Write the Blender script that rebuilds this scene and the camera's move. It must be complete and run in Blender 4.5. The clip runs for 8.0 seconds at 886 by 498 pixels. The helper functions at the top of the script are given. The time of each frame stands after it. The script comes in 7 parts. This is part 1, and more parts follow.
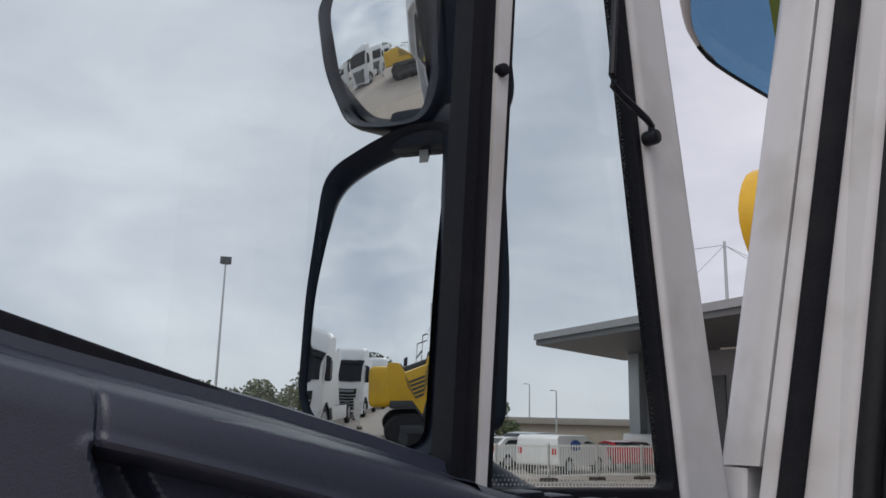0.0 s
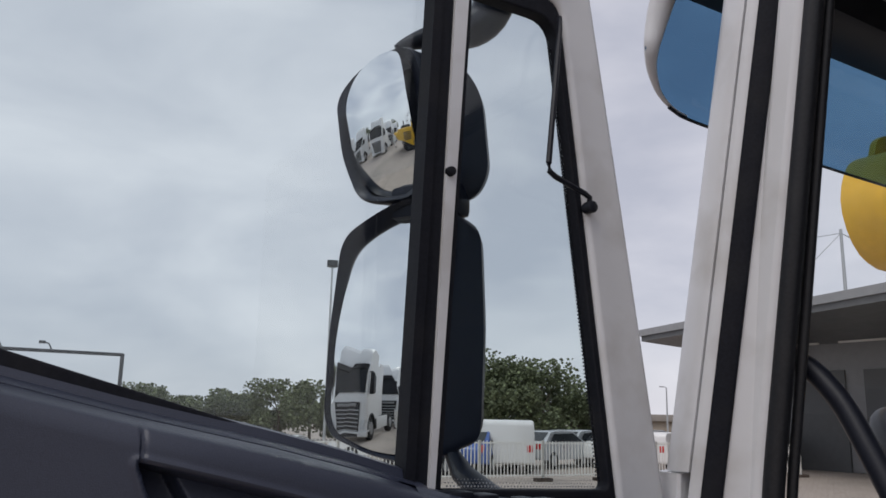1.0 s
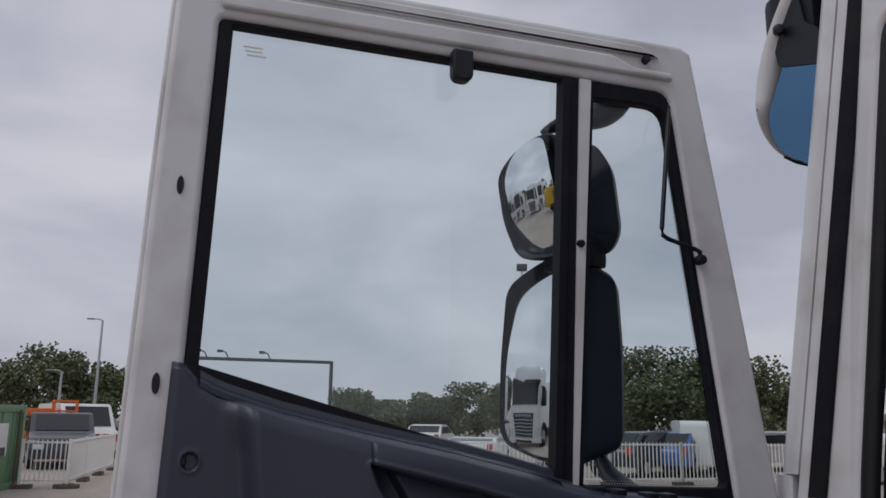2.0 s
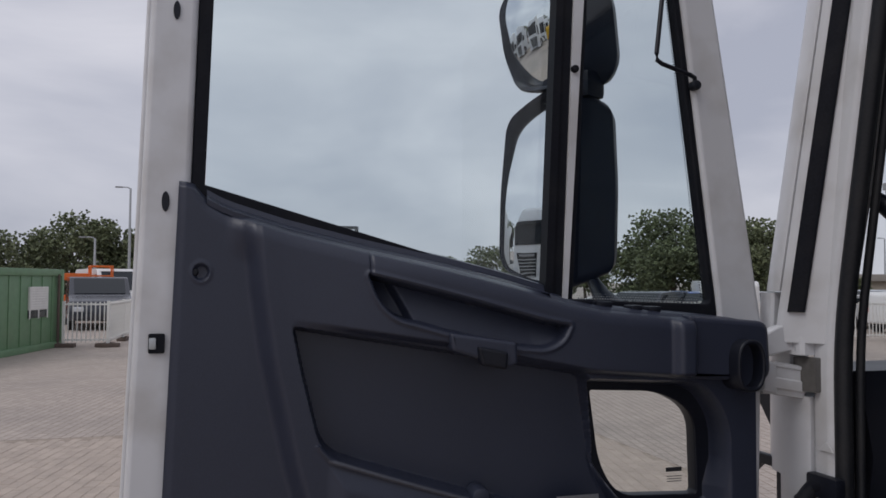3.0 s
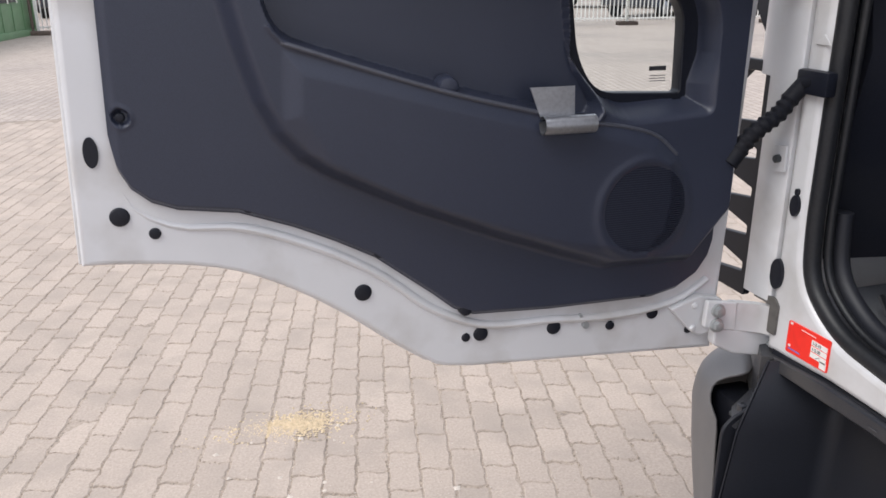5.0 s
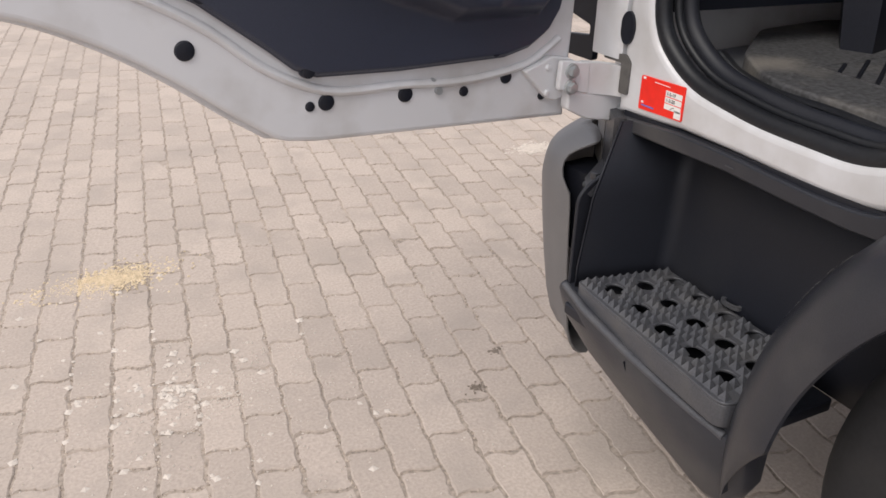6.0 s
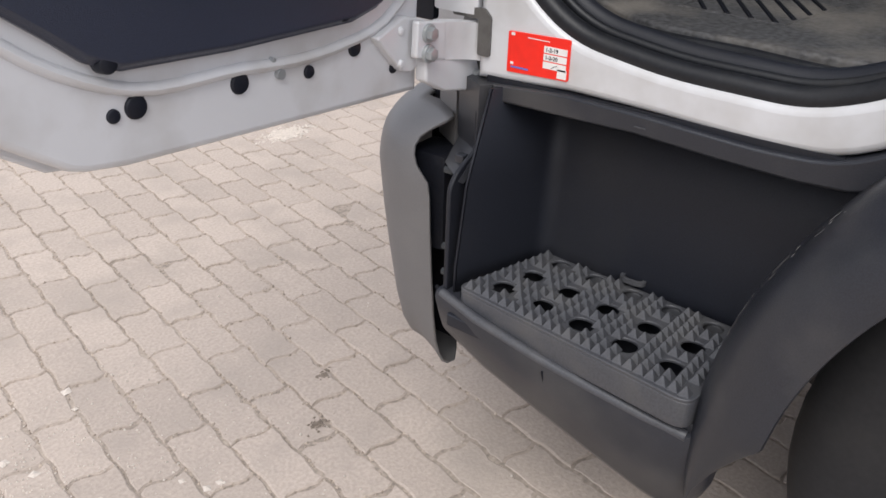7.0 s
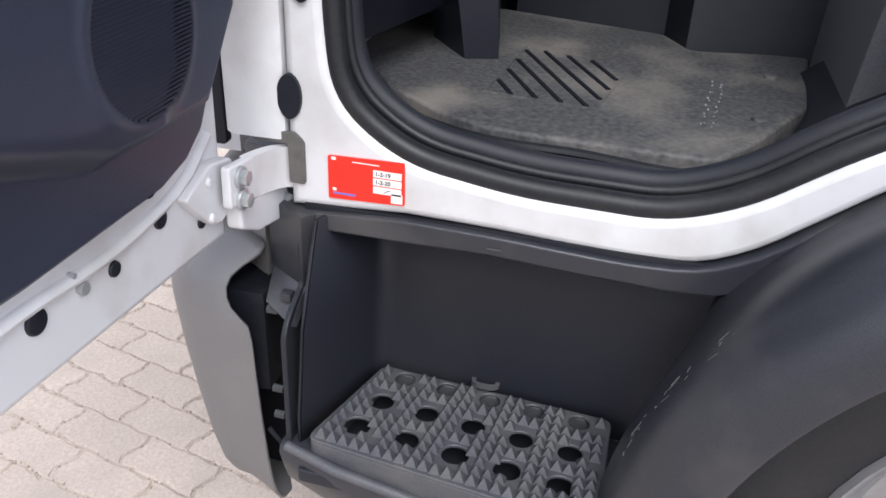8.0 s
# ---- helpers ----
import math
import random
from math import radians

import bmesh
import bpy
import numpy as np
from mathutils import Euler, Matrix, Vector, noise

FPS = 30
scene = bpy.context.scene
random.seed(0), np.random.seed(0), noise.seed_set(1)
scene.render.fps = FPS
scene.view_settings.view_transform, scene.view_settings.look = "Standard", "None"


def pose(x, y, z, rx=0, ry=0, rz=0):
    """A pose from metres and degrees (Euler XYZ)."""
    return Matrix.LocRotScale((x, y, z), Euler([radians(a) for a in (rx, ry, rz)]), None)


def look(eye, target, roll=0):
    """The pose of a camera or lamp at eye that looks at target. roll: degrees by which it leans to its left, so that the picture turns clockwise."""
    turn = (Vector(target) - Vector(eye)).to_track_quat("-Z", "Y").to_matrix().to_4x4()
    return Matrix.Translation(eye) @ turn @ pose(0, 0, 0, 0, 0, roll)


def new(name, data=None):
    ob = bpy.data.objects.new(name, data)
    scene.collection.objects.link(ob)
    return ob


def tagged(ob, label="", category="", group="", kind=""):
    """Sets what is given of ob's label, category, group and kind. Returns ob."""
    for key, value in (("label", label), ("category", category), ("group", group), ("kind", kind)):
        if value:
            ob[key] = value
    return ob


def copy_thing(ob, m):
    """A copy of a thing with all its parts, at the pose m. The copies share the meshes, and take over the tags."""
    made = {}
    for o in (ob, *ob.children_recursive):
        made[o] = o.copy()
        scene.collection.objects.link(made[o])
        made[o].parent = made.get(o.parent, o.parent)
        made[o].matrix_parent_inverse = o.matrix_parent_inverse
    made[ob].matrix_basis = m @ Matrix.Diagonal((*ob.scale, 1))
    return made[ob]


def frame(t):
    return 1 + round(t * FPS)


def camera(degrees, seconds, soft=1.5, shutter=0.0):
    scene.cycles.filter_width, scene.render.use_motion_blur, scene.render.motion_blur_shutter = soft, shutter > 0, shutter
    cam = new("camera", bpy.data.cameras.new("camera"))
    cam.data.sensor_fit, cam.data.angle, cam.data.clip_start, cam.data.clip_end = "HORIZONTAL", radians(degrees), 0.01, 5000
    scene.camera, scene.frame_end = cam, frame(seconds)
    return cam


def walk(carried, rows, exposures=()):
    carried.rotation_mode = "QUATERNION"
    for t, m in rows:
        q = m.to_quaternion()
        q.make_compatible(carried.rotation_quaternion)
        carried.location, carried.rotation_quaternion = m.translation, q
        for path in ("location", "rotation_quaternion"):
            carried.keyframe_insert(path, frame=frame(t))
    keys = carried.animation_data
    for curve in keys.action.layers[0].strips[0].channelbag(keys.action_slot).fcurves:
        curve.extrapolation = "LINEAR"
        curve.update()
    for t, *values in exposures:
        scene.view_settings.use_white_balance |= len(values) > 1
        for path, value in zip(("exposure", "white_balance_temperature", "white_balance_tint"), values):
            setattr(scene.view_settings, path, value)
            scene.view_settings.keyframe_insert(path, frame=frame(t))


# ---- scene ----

# the camera and its way
cam = camera(57.3, 8.0, soft=1.6)
PATH = [
    (0, (0.416, 0.804, 1.732), (1.651, 2.320, 2.153), 1.4),
    (0.2, (0.397, 0.808, 1.744), (1.633, 2.322, 2.164), 0.8),
    (0.5, (0.379, 0.736, 1.757), (1.615, 2.251, 2.176), 0.5),
    (0.8, (0.390, 0.598, 1.746), (1.520, 2.195, 2.164), 1.4),
    (1.0, (0.391, 0.492, 1.760), (1.419, 2.158, 2.169), 1.2),
    (1.2, (0.366, 0.408, 1.772), (1.267, 2.147, 2.181), 1.15),
    (2.3, (0.28, 0.077, 1.782), (0.865, 1.946, 2.185), 0.6),
    (2.5, (0.312, 0.061, 1.77), (0.889, 1.936, 2.161), 0.6),
    (2.6, (0.325, 0.065, 1.757), (0.891, 1.951, 2.112), 0.7),
    (3, (0.318, 0.081, 1.707), (0.885, 1.997, 1.785), 0.4),
    (3.5, (0.334, 0.102, 1.675), (0.885, 2.012, 1.455), 0.3),
    (4, (0.353, 0.112, 1.653), (0.896, 2.019, 1.391), 0.2),
    (4.4, (0.365, 0.119, 1.609), (0.904, 2.01, 1.242), -0.1),
    (4.5, (0.37, 0.129, 1.617), (0.901, 2.005, 1.171), 0.1),
    (4.7, (0.382, 0.136, 1.589), (0.905, 1.988, 1.046), -0.1),
    (5.8, (0.357, 0.222, 1.376), (1.175, 1.8, 0.46), 0.8),
    (6, (0.342, 0.232, 1.317), (1.271, 1.739, 0.385), 1.1),
    (6.2, (0.328, 0.242, 1.280), (1.353, 1.688, 0.355), 0.8),
    (6.5, (0.309, 0.353, 1.256), (1.511, 1.638, 0.305), 1.5),
    (7, (0.354, 0.621, 1.219), (1.777, 1.644, 0.255), 1.8),
    (7.2, (0.360, 0.694, 1.234), (1.852, 1.601, 0.259), 1.9),
    (7.5, (0.394, 0.769, 1.26), (1.99, 1.482, 0.287), 2.3),
    (7.8, (0.451, 0.842, 1.315), (2.108, 1.358, 0.320), 2.7),
    (8, (0.478, 0.885, 1.344), (2.171, 1.272, 0.354), 2.9),
]
EXPOSURES = [(0.0, 0.34, 6600, 12), (1.0, 0.30, 6550, 12), (1.2, 0.26, 6500, 12), (2.3, -0.17, 6420, 13), (2.7, -0.17, 6420, 13), (3.0, 0.02, 6400, 12.5), (3.5, 0.74, 6350, 13), (4.0, 0.96, 6250, 12.5), (4.7, 1.20, 6350, 10), (5.8, 1.07, 6780, 11.5), (6.5, 1.06, 6700, 11), (7.0, 1.2, 6500, 10), (7.5, 1.47, 6400, 10), (8.0, 1.75, 6250, 10.5)]
walk(cam, [(t, look(eye, target, roll)) for t, eye, target, roll in PATH], EXPOSURES)

# overcast daylight
SKY_STRENGTH = 1.0
world = bpy.data.worlds.new("overcast_sky")
scene.world = world
world.use_nodes = True
wn, wl = world.node_tree.nodes, world.node_tree.links
wn.clear()
w_out = wn.new("ShaderNodeOutputWorld")
w_bg = wn.new("ShaderNodeBackground")
w_mix = wn.new("ShaderNodeMix")
w_mix.data_type = "RGBA"
w_sky = wn.new("ShaderNodeTexSky")
w_sky.sky_type, w_sky.sun_disc = "NISHITA", False
w_sky.sun_elevation, w_sky.sun_rotation = radians(51), radians(249)
w_skys = wn.new("ShaderNodeMix")
w_skys.data_type, w_skys.blend_type = "RGBA", "MULTIPLY"
w_skys.inputs["Factor"].default_value = 1.0
w_skys.inputs["B"].default_value = (0.1, 0.1, 0.1, 1)
w_coord = wn.new("ShaderNodeTexCoord")
w_map = wn.new("ShaderNodeMapping")
w_map.inputs["Scale"].default_value = (1.0, 1.0, 2.6)
w_noise = wn.new("ShaderNodeTexNoise")
w_noise.inputs["Scale"].default_value = 2.3
w_noise.inputs["Detail"].default_value = 6
w_noise.inputs["Roughness"].default_value = 0.52
w_noise.inputs["Distortion"].default_value = 0.35
w_ramp = wn.new("ShaderNodeValToRGB")
w_ramp.color_ramp.elements[0].position, w_ramp.color_ramp.elements[0].color = 0.32, (0.405, 0.425, 0.495, 1)
w_ramp.color_ramp.elements[1].position, w_ramp.color_ramp.elements[1].color = 0.72, (0.70, 0.70, 0.745, 1)
w_mix.inputs["Factor"].default_value = 0.93
wl.new(w_coord.outputs["Generated"], w_map.inputs["Vector"])
wl.new(w_map.outputs["Vector"], w_noise.inputs["Vector"])
wl.new(w_noise.outputs["Fac"], w_ramp.inputs["Fac"])
wl.new(w_sky.outputs["Color"], w_skys.inputs["A"])
wl.new(w_skys.outputs["Result"], w_mix.inputs["A"])
wl.new(w_ramp.outputs["Color"], w_mix.inputs["B"])
wl.new(w_mix.outputs["Result"], w_bg.inputs["Color"])
wl.new(w_bg.outputs["Background"], w_out.inputs["Surface"])
w_bg.inputs["Strength"].default_value = SKY_STRENGTH

sun = new("sun", bpy.data.lights.new("sun", "SUN"))
sun.data.energy, sun.data.angle, sun.data.color = 1.0, radians(35), (1.0, 0.97, 0.92)
sun.matrix_world = look((-9, -3.5, 12), (0, 0, 0))


# materials
def mat(name, color, rough=0.5, metal=0.0, vary=0.12, grain=40.0, bump=0.05, bump_scale=None, coat=0.0, dirt=None, dirt_amount=0.0, dirt_scale=3.0, spec=0.5, random=0.0):
    m = bpy.data.materials.new(name)
    m.use_nodes = True
    n, l = m.node_tree.nodes, m.node_tree.links
    b = n["Principled BSDF"]
    b.inputs["Metallic"].default_value = metal
    b.inputs["Coat Weight"].default_value = coat
    b.inputs["Coat Roughness"].default_value = 0.12
    b.inputs["Specular IOR Level"].default_value = spec
    co = n.new("ShaderNodeTexCoord")
    fine = n.new("ShaderNodeTexNoise")
    fine.inputs["Scale"].default_value, fine.inputs["Detail"].default_value = grain, 5
    broad = n.new("ShaderNodeTexNoise")
    broad.inputs["Scale"].default_value, broad.inputs["Detail"].default_value = dirt_scale, 6
    place = n.new("ShaderNodeNewGeometry").outputs["Position"] if random else co.outputs["Object"]
    l.new(place, fine.inputs["Vector"])
    l.new(place, broad.inputs["Vector"])
    ramp = n.new("ShaderNodeValToRGB")
    c0 = [max(0.0, c * (1 - vary)) for c in color]
    c1 = [min(1.0, c * (1 + vary)) for c in color]
    ramp.color_ramp.elements[0].position, ramp.color_ramp.elements[0].color = 0.3, (*c0, 1)
    ramp.color_ramp.elements[1].position, ramp.color_ramp.elements[1].color = 0.7, (*c1, 1)
    l.new(fine.outputs["Fac"], ramp.inputs["Fac"])
    last = ramp.outputs["Color"]
    if random:
        info = n.new("ShaderNodeObjectInfo")
        geo = n.new("ShaderNodeNewGeometry")
        add = n.new("ShaderNodeMath")
        add.operation = "ADD"
        frac = n.new("ShaderNodeMath")
        frac.operation = "FRACT"
        l.new(info.outputs["Random"], add.inputs[0])
        l.new(geo.outputs["Random Per Island"], add.inputs[1])
        l.new(add.outputs[0], frac.inputs[0])
        hsv = n.new("ShaderNodeHueSaturation")
        rng = n.new("ShaderNodeMapRange")
        rng.inputs["To Min"].default_value, rng.inputs["To Max"].default_value = 1 - random, 1 + random
        l.new(frac.outputs[0], rng.inputs["Value"])
        l.new(rng.outputs["Result"], hsv.inputs["Value"])
        l.new(last, hsv.inputs["Color"])
        last = hsv.outputs["Color"]
    if dirt:
        mask = n.new("ShaderNodeValToRGB")
        mask.color_ramp.elements[0].position, mask.color_ramp.elements[1].position = 0.48, 0.72
        l.new(broad.outputs["Fac"], mask.inputs["Fac"])
        amount = n.new("ShaderNodeMath")
        amount.operation = "MULTIPLY"
        amount.inputs[1].default_value = dirt_amount
        l.new(mask.outputs["Color"], amount.inputs[0])
        mix = n.new("ShaderNodeMix")
        mix.data_type = "RGBA"
        mix.inputs["B"].default_value = (*dirt, 1)
        l.new(amount.outputs[0], mix.inputs["Factor"])
        l.new(last, mix.inputs["A"])
        last = mix.outputs["Result"]
    l.new(last, b.inputs["Base Color"])
    rr = n.new("ShaderNodeMapRange")
    rr.inputs["To Min"].default_value, rr.inputs["To Max"].default_value = max(0.02, rough - 0.08), min(1.0, rough + 0.08)
    l.new(broad.outputs["Fac"], rr.inputs["Value"])
    l.new(rr.outputs["Result"], b.inputs["Roughness"])
    if bump:
        bp = n.new("ShaderNodeBump")
        bp.inputs["Strength"].default_value, bp.inputs["Distance"].default_value = bump, 0.002
        if bump_scale:
            tex = n.new("ShaderNodeTexNoise")
            tex.inputs["Scale"].default_value, tex.inputs["Detail"].default_value = bump_scale, 4
            l.new(co.outputs["Object"], tex.inputs["Vector"])
            l.new(tex.outputs["Fac"], bp.inputs["Height"])
        else:
            l.new(fine.outputs["Fac"], bp.inputs["Height"])
        l.new(bp.outputs["Normal"], b.inputs["Normal"])
    return m


def glass(name, color, gloss=0.04):
    m = bpy.data.materials.new(name)
    m.use_nodes = True
    n, l = m.node_tree.nodes, m.node_tree.links
    n.remove(n["Principled BSDF"])
    out = n["Material Output"]
    tr, gl, mix = n.new("ShaderNodeBsdfTransparent"), n.new("ShaderNodeBsdfGlossy"), n.new("ShaderNodeMixShader")
    tr.inputs["Color"].default_value = (*color, 1)
    gl.inputs["Roughness"].default_value = 0.02
    mix.inputs["Fac"].default_value = gloss
    l.new(tr.outputs["BSDF"], mix.inputs[1])
    l.new(gl.outputs["BSDF"], mix.inputs[2])
    l.new(mix.outputs["Shader"], out.inputs["Surface"])
    return m


WHITE = mat("white_paint", (0.60, 0.605, 0.622), 0.36, vary=0.03, grain=6, bump=0.10, bump_scale=14, coat=0.3, dirt=(0.34, 0.315, 0.285), dirt_amount=0.46, dirt_scale=9)
WHITE_FAR = mat("white_paint_far", (0.72, 0.72, 0.72), 0.35, vary=0.03, grain=3, bump=0.0, coat=0.3)
TRIM = mat("dark_grained_plastic", (0.0255, 0.0305, 0.0510), 0.36, vary=0.18, grain=900, bump=0.25, dirt=(0.040, 0.046, 0.072), dirt_amount=0.30, dirt_scale=3.5)
# lighter trim plastic that paints the sky highlight on the pocket edge
TRIM_EDGE_LIT = mat("lit_plastic_edge", (0.060, 0.064, 0.082), 0.34, vary=0.2, grain=300, bump=0.05)
GRILLE = mat("loudspeaker_grille", (0.013, 0.0155, 0.027), 0.45, vary=0.15, grain=300, bump=0.05, spec=0.3)
TRIM_BLACK = mat("black_plastic", (0.008, 0.0095, 0.016), 0.42, vary=0.2, grain=300, bump=0.04, dirt=(0.028, 0.028, 0.030), dirt_amount=0.25, dirt_scale=6, spec=0.3)
MIRROR_BLACK = mat("mirror_housing_plastic", (0.0080, 0.0112, 0.0235), 0.38, vary=0.2, grain=600, bump=0.10, dirt=(0.02, 0.021, 0.025), dirt_amount=0.25, dirt_scale=7, spec=0.25)
FRIT_GREY = mat("grey_glass_print", (0.30, 0.31, 0.32), 0.6, vary=0.05, bump=0)
POCKET_GREY = mat("grey_hinge_pocket", (0.10, 0.095, 0.09), 0.6, vary=0.2, grain=60, bump=0.1)
RUBBER = mat("black_rubber", (0.009, 0.010, 0.0145), 0.6, vary=0.2, grain=200, bump=0.08, dirt=(0.035, 0.033, 0.032), dirt_amount=0.25, dirt_scale=14, spec=0.14)
GREY_PLASTIC = mat("grey_bumper_plastic", (0.150, 0.146, 0.147), 0.5, vary=0.05, grain=400, bump=0.05, dirt=(0.20, 0.19, 0.182), dirt_amount=0.35, dirt_scale=6)
SEALING = mat("door_seal_rubber", (0.012, 0.013, 0.016), 0.45, vary=0.25, grain=200, bump=0.08, dirt=(0.045, 0.043, 0.041), dirt_amount=0.3, dirt_scale=9, spec=0.35)
FENDER = mat("charcoal_fender_plastic", (0.022, 0.024, 0.031), 0.33, vary=0.2, grain=500, bump=0.18, dirt=(0.10, 0.095, 0.09), dirt_amount=0.35, dirt_scale=7)
# darker take on the fender plastic: the step well's shade is in this colour
STEP_DARK = mat("darkened_step_plastic", (0.0125, 0.014, 0.020), 0.5, vary=0.2, grain=500, bump=0.15, dirt=(0.036, 0.035, 0.036), dirt_amount=0.3, dirt_scale=5, spec=0.35)
GRATE = mat("moulded_grate_plastic", (0.060, 0.062, 0.070), 0.42, vary=0.2, grain=300, bump=0.1, dirt=(0.10, 0.097, 0.094), dirt_amount=0.5, dirt_scale=16)
INSIDE = mat("dark_cab_plastic", (0.12, 0.124, 0.135), 0.5, vary=0.2, grain=400, bump=0.2, dirt=(0.16, 0.15, 0.14), dirt_amount=0.45, dirt_scale=7)
CHROME = mat("zinc_metal", (0.62, 0.62, 0.63), 0.28, 1.0, vary=0.08, grain=200, bump=0.05)
STEEL = mat("brushed_clip_metal", (0.52, 0.53, 0.56), 0.33, 1.0, vary=0.1, grain=160, bump=0.1)
MIRROR = mat("mirror_silver", (0.86, 0.88, 0.9), 0.01, 1.0, vary=0.0, bump=0.0)
MIRROR.node_tree.nodes["Principled BSDF"].inputs["Roughness"].default_value = 0.0
for lk in list(MIRROR.node_tree.links):
    if lk.to_socket.name == "Roughness":
        MIRROR.node_tree.links.remove(lk)
MIRROR.node_tree.nodes["Principled BSDF"].inputs["Roughness"].default_value = 0.0
GLASS = glass("tinted_side_glass", (0.90, 0.945, 0.945))
CLEAR = glass("clear_glass", (0.96, 0.98, 0.975))
BLUE = glass("blue_acrylic", (0.34, 0.49, 0.62))
RED = mat("red_sticker_vinyl", (0.86, 0.020, 0.008), 0.4, vary=0.05, grain=60, bump=0.0)
PAPER = mat("white_print", (0.8, 0.78, 0.76), 0.5, vary=0.03, bump=0)
INK = mat("dark_print", (0.03, 0.03, 0.035), 0.6, vary=0.1, bump=0)
BLUEINK = mat("blue_print", (0.12, 0.16, 0.5), 0.6, vary=0.1, bump=0)
MAT_FLOOR = mat("dusty_rubber_mat", (0.060, 0.060, 0.063), 0.7, vary=0.5, grain=110, bump=1.0, dirt=(0.22, 0.20, 0.175), dirt_amount=0.75, dirt_scale=5.5)
PAVER = mat("concrete_paver", (0.425, 0.357, 0.304), 0.9, vary=0.12, grain=120, bump=0.9, dirt=(0.335, 0.288, 0.248), dirt_amount=0.7, dirt_scale=5.0, random=0.075)
SAND = mat("joint_sand", (0.305, 0.255, 0.21), 0.95, vary=0.35, grain=90, bump=0.6, dirt=(0.44, 0.37, 0.31), dirt_amount=1.0, dirt_scale=2.2)
TYRE = mat("tyre_rubber", (0.010, 0.010, 0.0115), 0.8, vary=0.2, grain=120, bump=0.2, dirt=(0.035, 0.033, 0.031), dirt_amount=0.3, dirt_scale=6)
RIM = mat("silver_rim_cover", (0.34, 0.345, 0.36), 0.35, 0.7, vary=0.08, grain=40, bump=0.03)
YELLOW = mat("yellow_machine_paint", (0.68, 0.40, 0.018), 0.42, vary=0.08, grain=8, bump=0.03, dirt=(0.42, 0.26, 0.05), dirt_amount=0.4, dirt_scale=2)
ORANGE = mat("orange_machine_paint", (0.72, 0.15, 0.02), 0.45, vary=0.1, grain=8, bump=0.02)
GREEN = mat("green_container_paint", (0.135, 0.25, 0.135), 0.5, vary=0.08, grain=6, bump=0.05, dirt=(0.19, 0.27, 0.17), dirt_amount=0.4, dirt_scale=1.2)
FENCE_W = mat("white_fence_paint", (0.74, 0.73, 0.70), 0.5, vary=0.05, grain=10, bump=0.02)
BLOCK = mat("brown_block", (0.13, 0.10, 0.085), 0.9, vary=0.2, grain=30, bump=0.3)
GALV = mat("galvanised_steel", (0.42, 0.44, 0.45), 0.45, 0.6, vary=0.1, grain=20, bump=0.02)
DARKSTEEL = mat("dark_steel", (0.05, 0.055, 0.06), 0.5, 0.3, vary=0.1, grain=20, bump=0.02)
CLADDING = mat("grey_cladding", (0.26, 0.265, 0.275), 0.5, vary=0.06, grain=4, bump=0.02)
CLADDING_D = mat("dark_cladding", (0.10, 0.105, 0.11), 0.5, vary=0.06, grain=4, bump=0.02)
LEAF = mat("tree_leaf", (0.150, 0.175, 0.092), 0.6, vary=0.35, grain=3, bump=0.0, random=0.45)
BARK = mat("tree_bark", (0.11, 0.085, 0.065), 0.9, vary=0.3, grain=20, bump=0.5)
CAR_GLASS = mat("dark_car_glass", (0.02, 0.025, 0.03), 0.08, vary=0.1, bump=0)
CAR_DARK = mat("dark_car_paint", (0.03, 0.034, 0.045), 0.25, vary=0.05, bump=0, coat=0.5)
CAR_BLUE = mat("blue_car_paint", (0.05, 0.11, 0.35), 0.25, vary=0.05, bump=0, coat=0.5)
CAR_RED = mat("red_car_paint", (0.42, 0.02, 0.03), 0.25, vary=0.05, bump=0, coat=0.5)
CAR_SILVER = mat("silver_car_paint", (0.5, 0.52, 0.54), 0.3, 0.3, vary=0.05, bump=0, coat=0.5)
LAMP_RED = mat("red_lamp_plastic", (0.5, 0.02, 0.02), 0.3, vary=0.05, bump=0)
HEADLIGHT = mat("headlamp_lens", (0.65, 0.67, 0.7), 0.1, vary=0.05, bump=0, coat=0.8)


# builders
def part(name, data, material, parent=None, label="", smooth=True):
    """Links a bmesh or mesh as one object under a thing or a part."""
    if isinstance(data, bmesh.types.BMesh):
        me = bpy.data.meshes.new(name)
        bmesh.ops.recalc_face_normals(data, faces=data.faces)
        data.to_mesh(me)
        data.free()
    else:
        me = data
    me.name = name
    if material:
        me.materials.clear()
        me.materials.append(material)
    if smooth:
        me.polygons.foreach_set("use_smooth", [True] * len(me.polygons))
        me.set_sharp_from_angle(angle=radians(38))
    ob = new(name, me)
    if parent:
        ob.parent = parent
    if label:
        ob["label"] = label
    return ob


def thing(name, label, category, group="", at=(0, 0, 0), turn=0.0, kind=""):
    ob = new(name)
    ob.matrix_world = pose(*at, 0, 0, turn)
    return tagged(ob, label, category, group, kind)


def box(lo, hi, bevel=0.0, seg=2, bm=None):
    b = bmesh.new()
    bmesh.ops.create_cube(b, size=1.0)
    lo, hi = Vector(lo), Vector(hi)
    for v in b.verts:
        v.co = Vector(((lo[i] + hi[i]) / 2 + v.co[i] * (hi[i] - lo[i]) for i in range(3)))
    if bevel:
        bmesh.ops.bevel(b, geom=b.edges[:], offset=bevel, segments=seg, affect="EDGES", profile=0.6)
    return merge(bm, b) if bm else b


def merge(bm, other, m=None):
    if m is not None:
        other.transform(m)
    me = bpy.data.meshes.new("merge")
    other.to_mesh(me)
    other.free()
    bm.from_mesh(me)
    bpy.data.meshes.remove(me)
    return bm


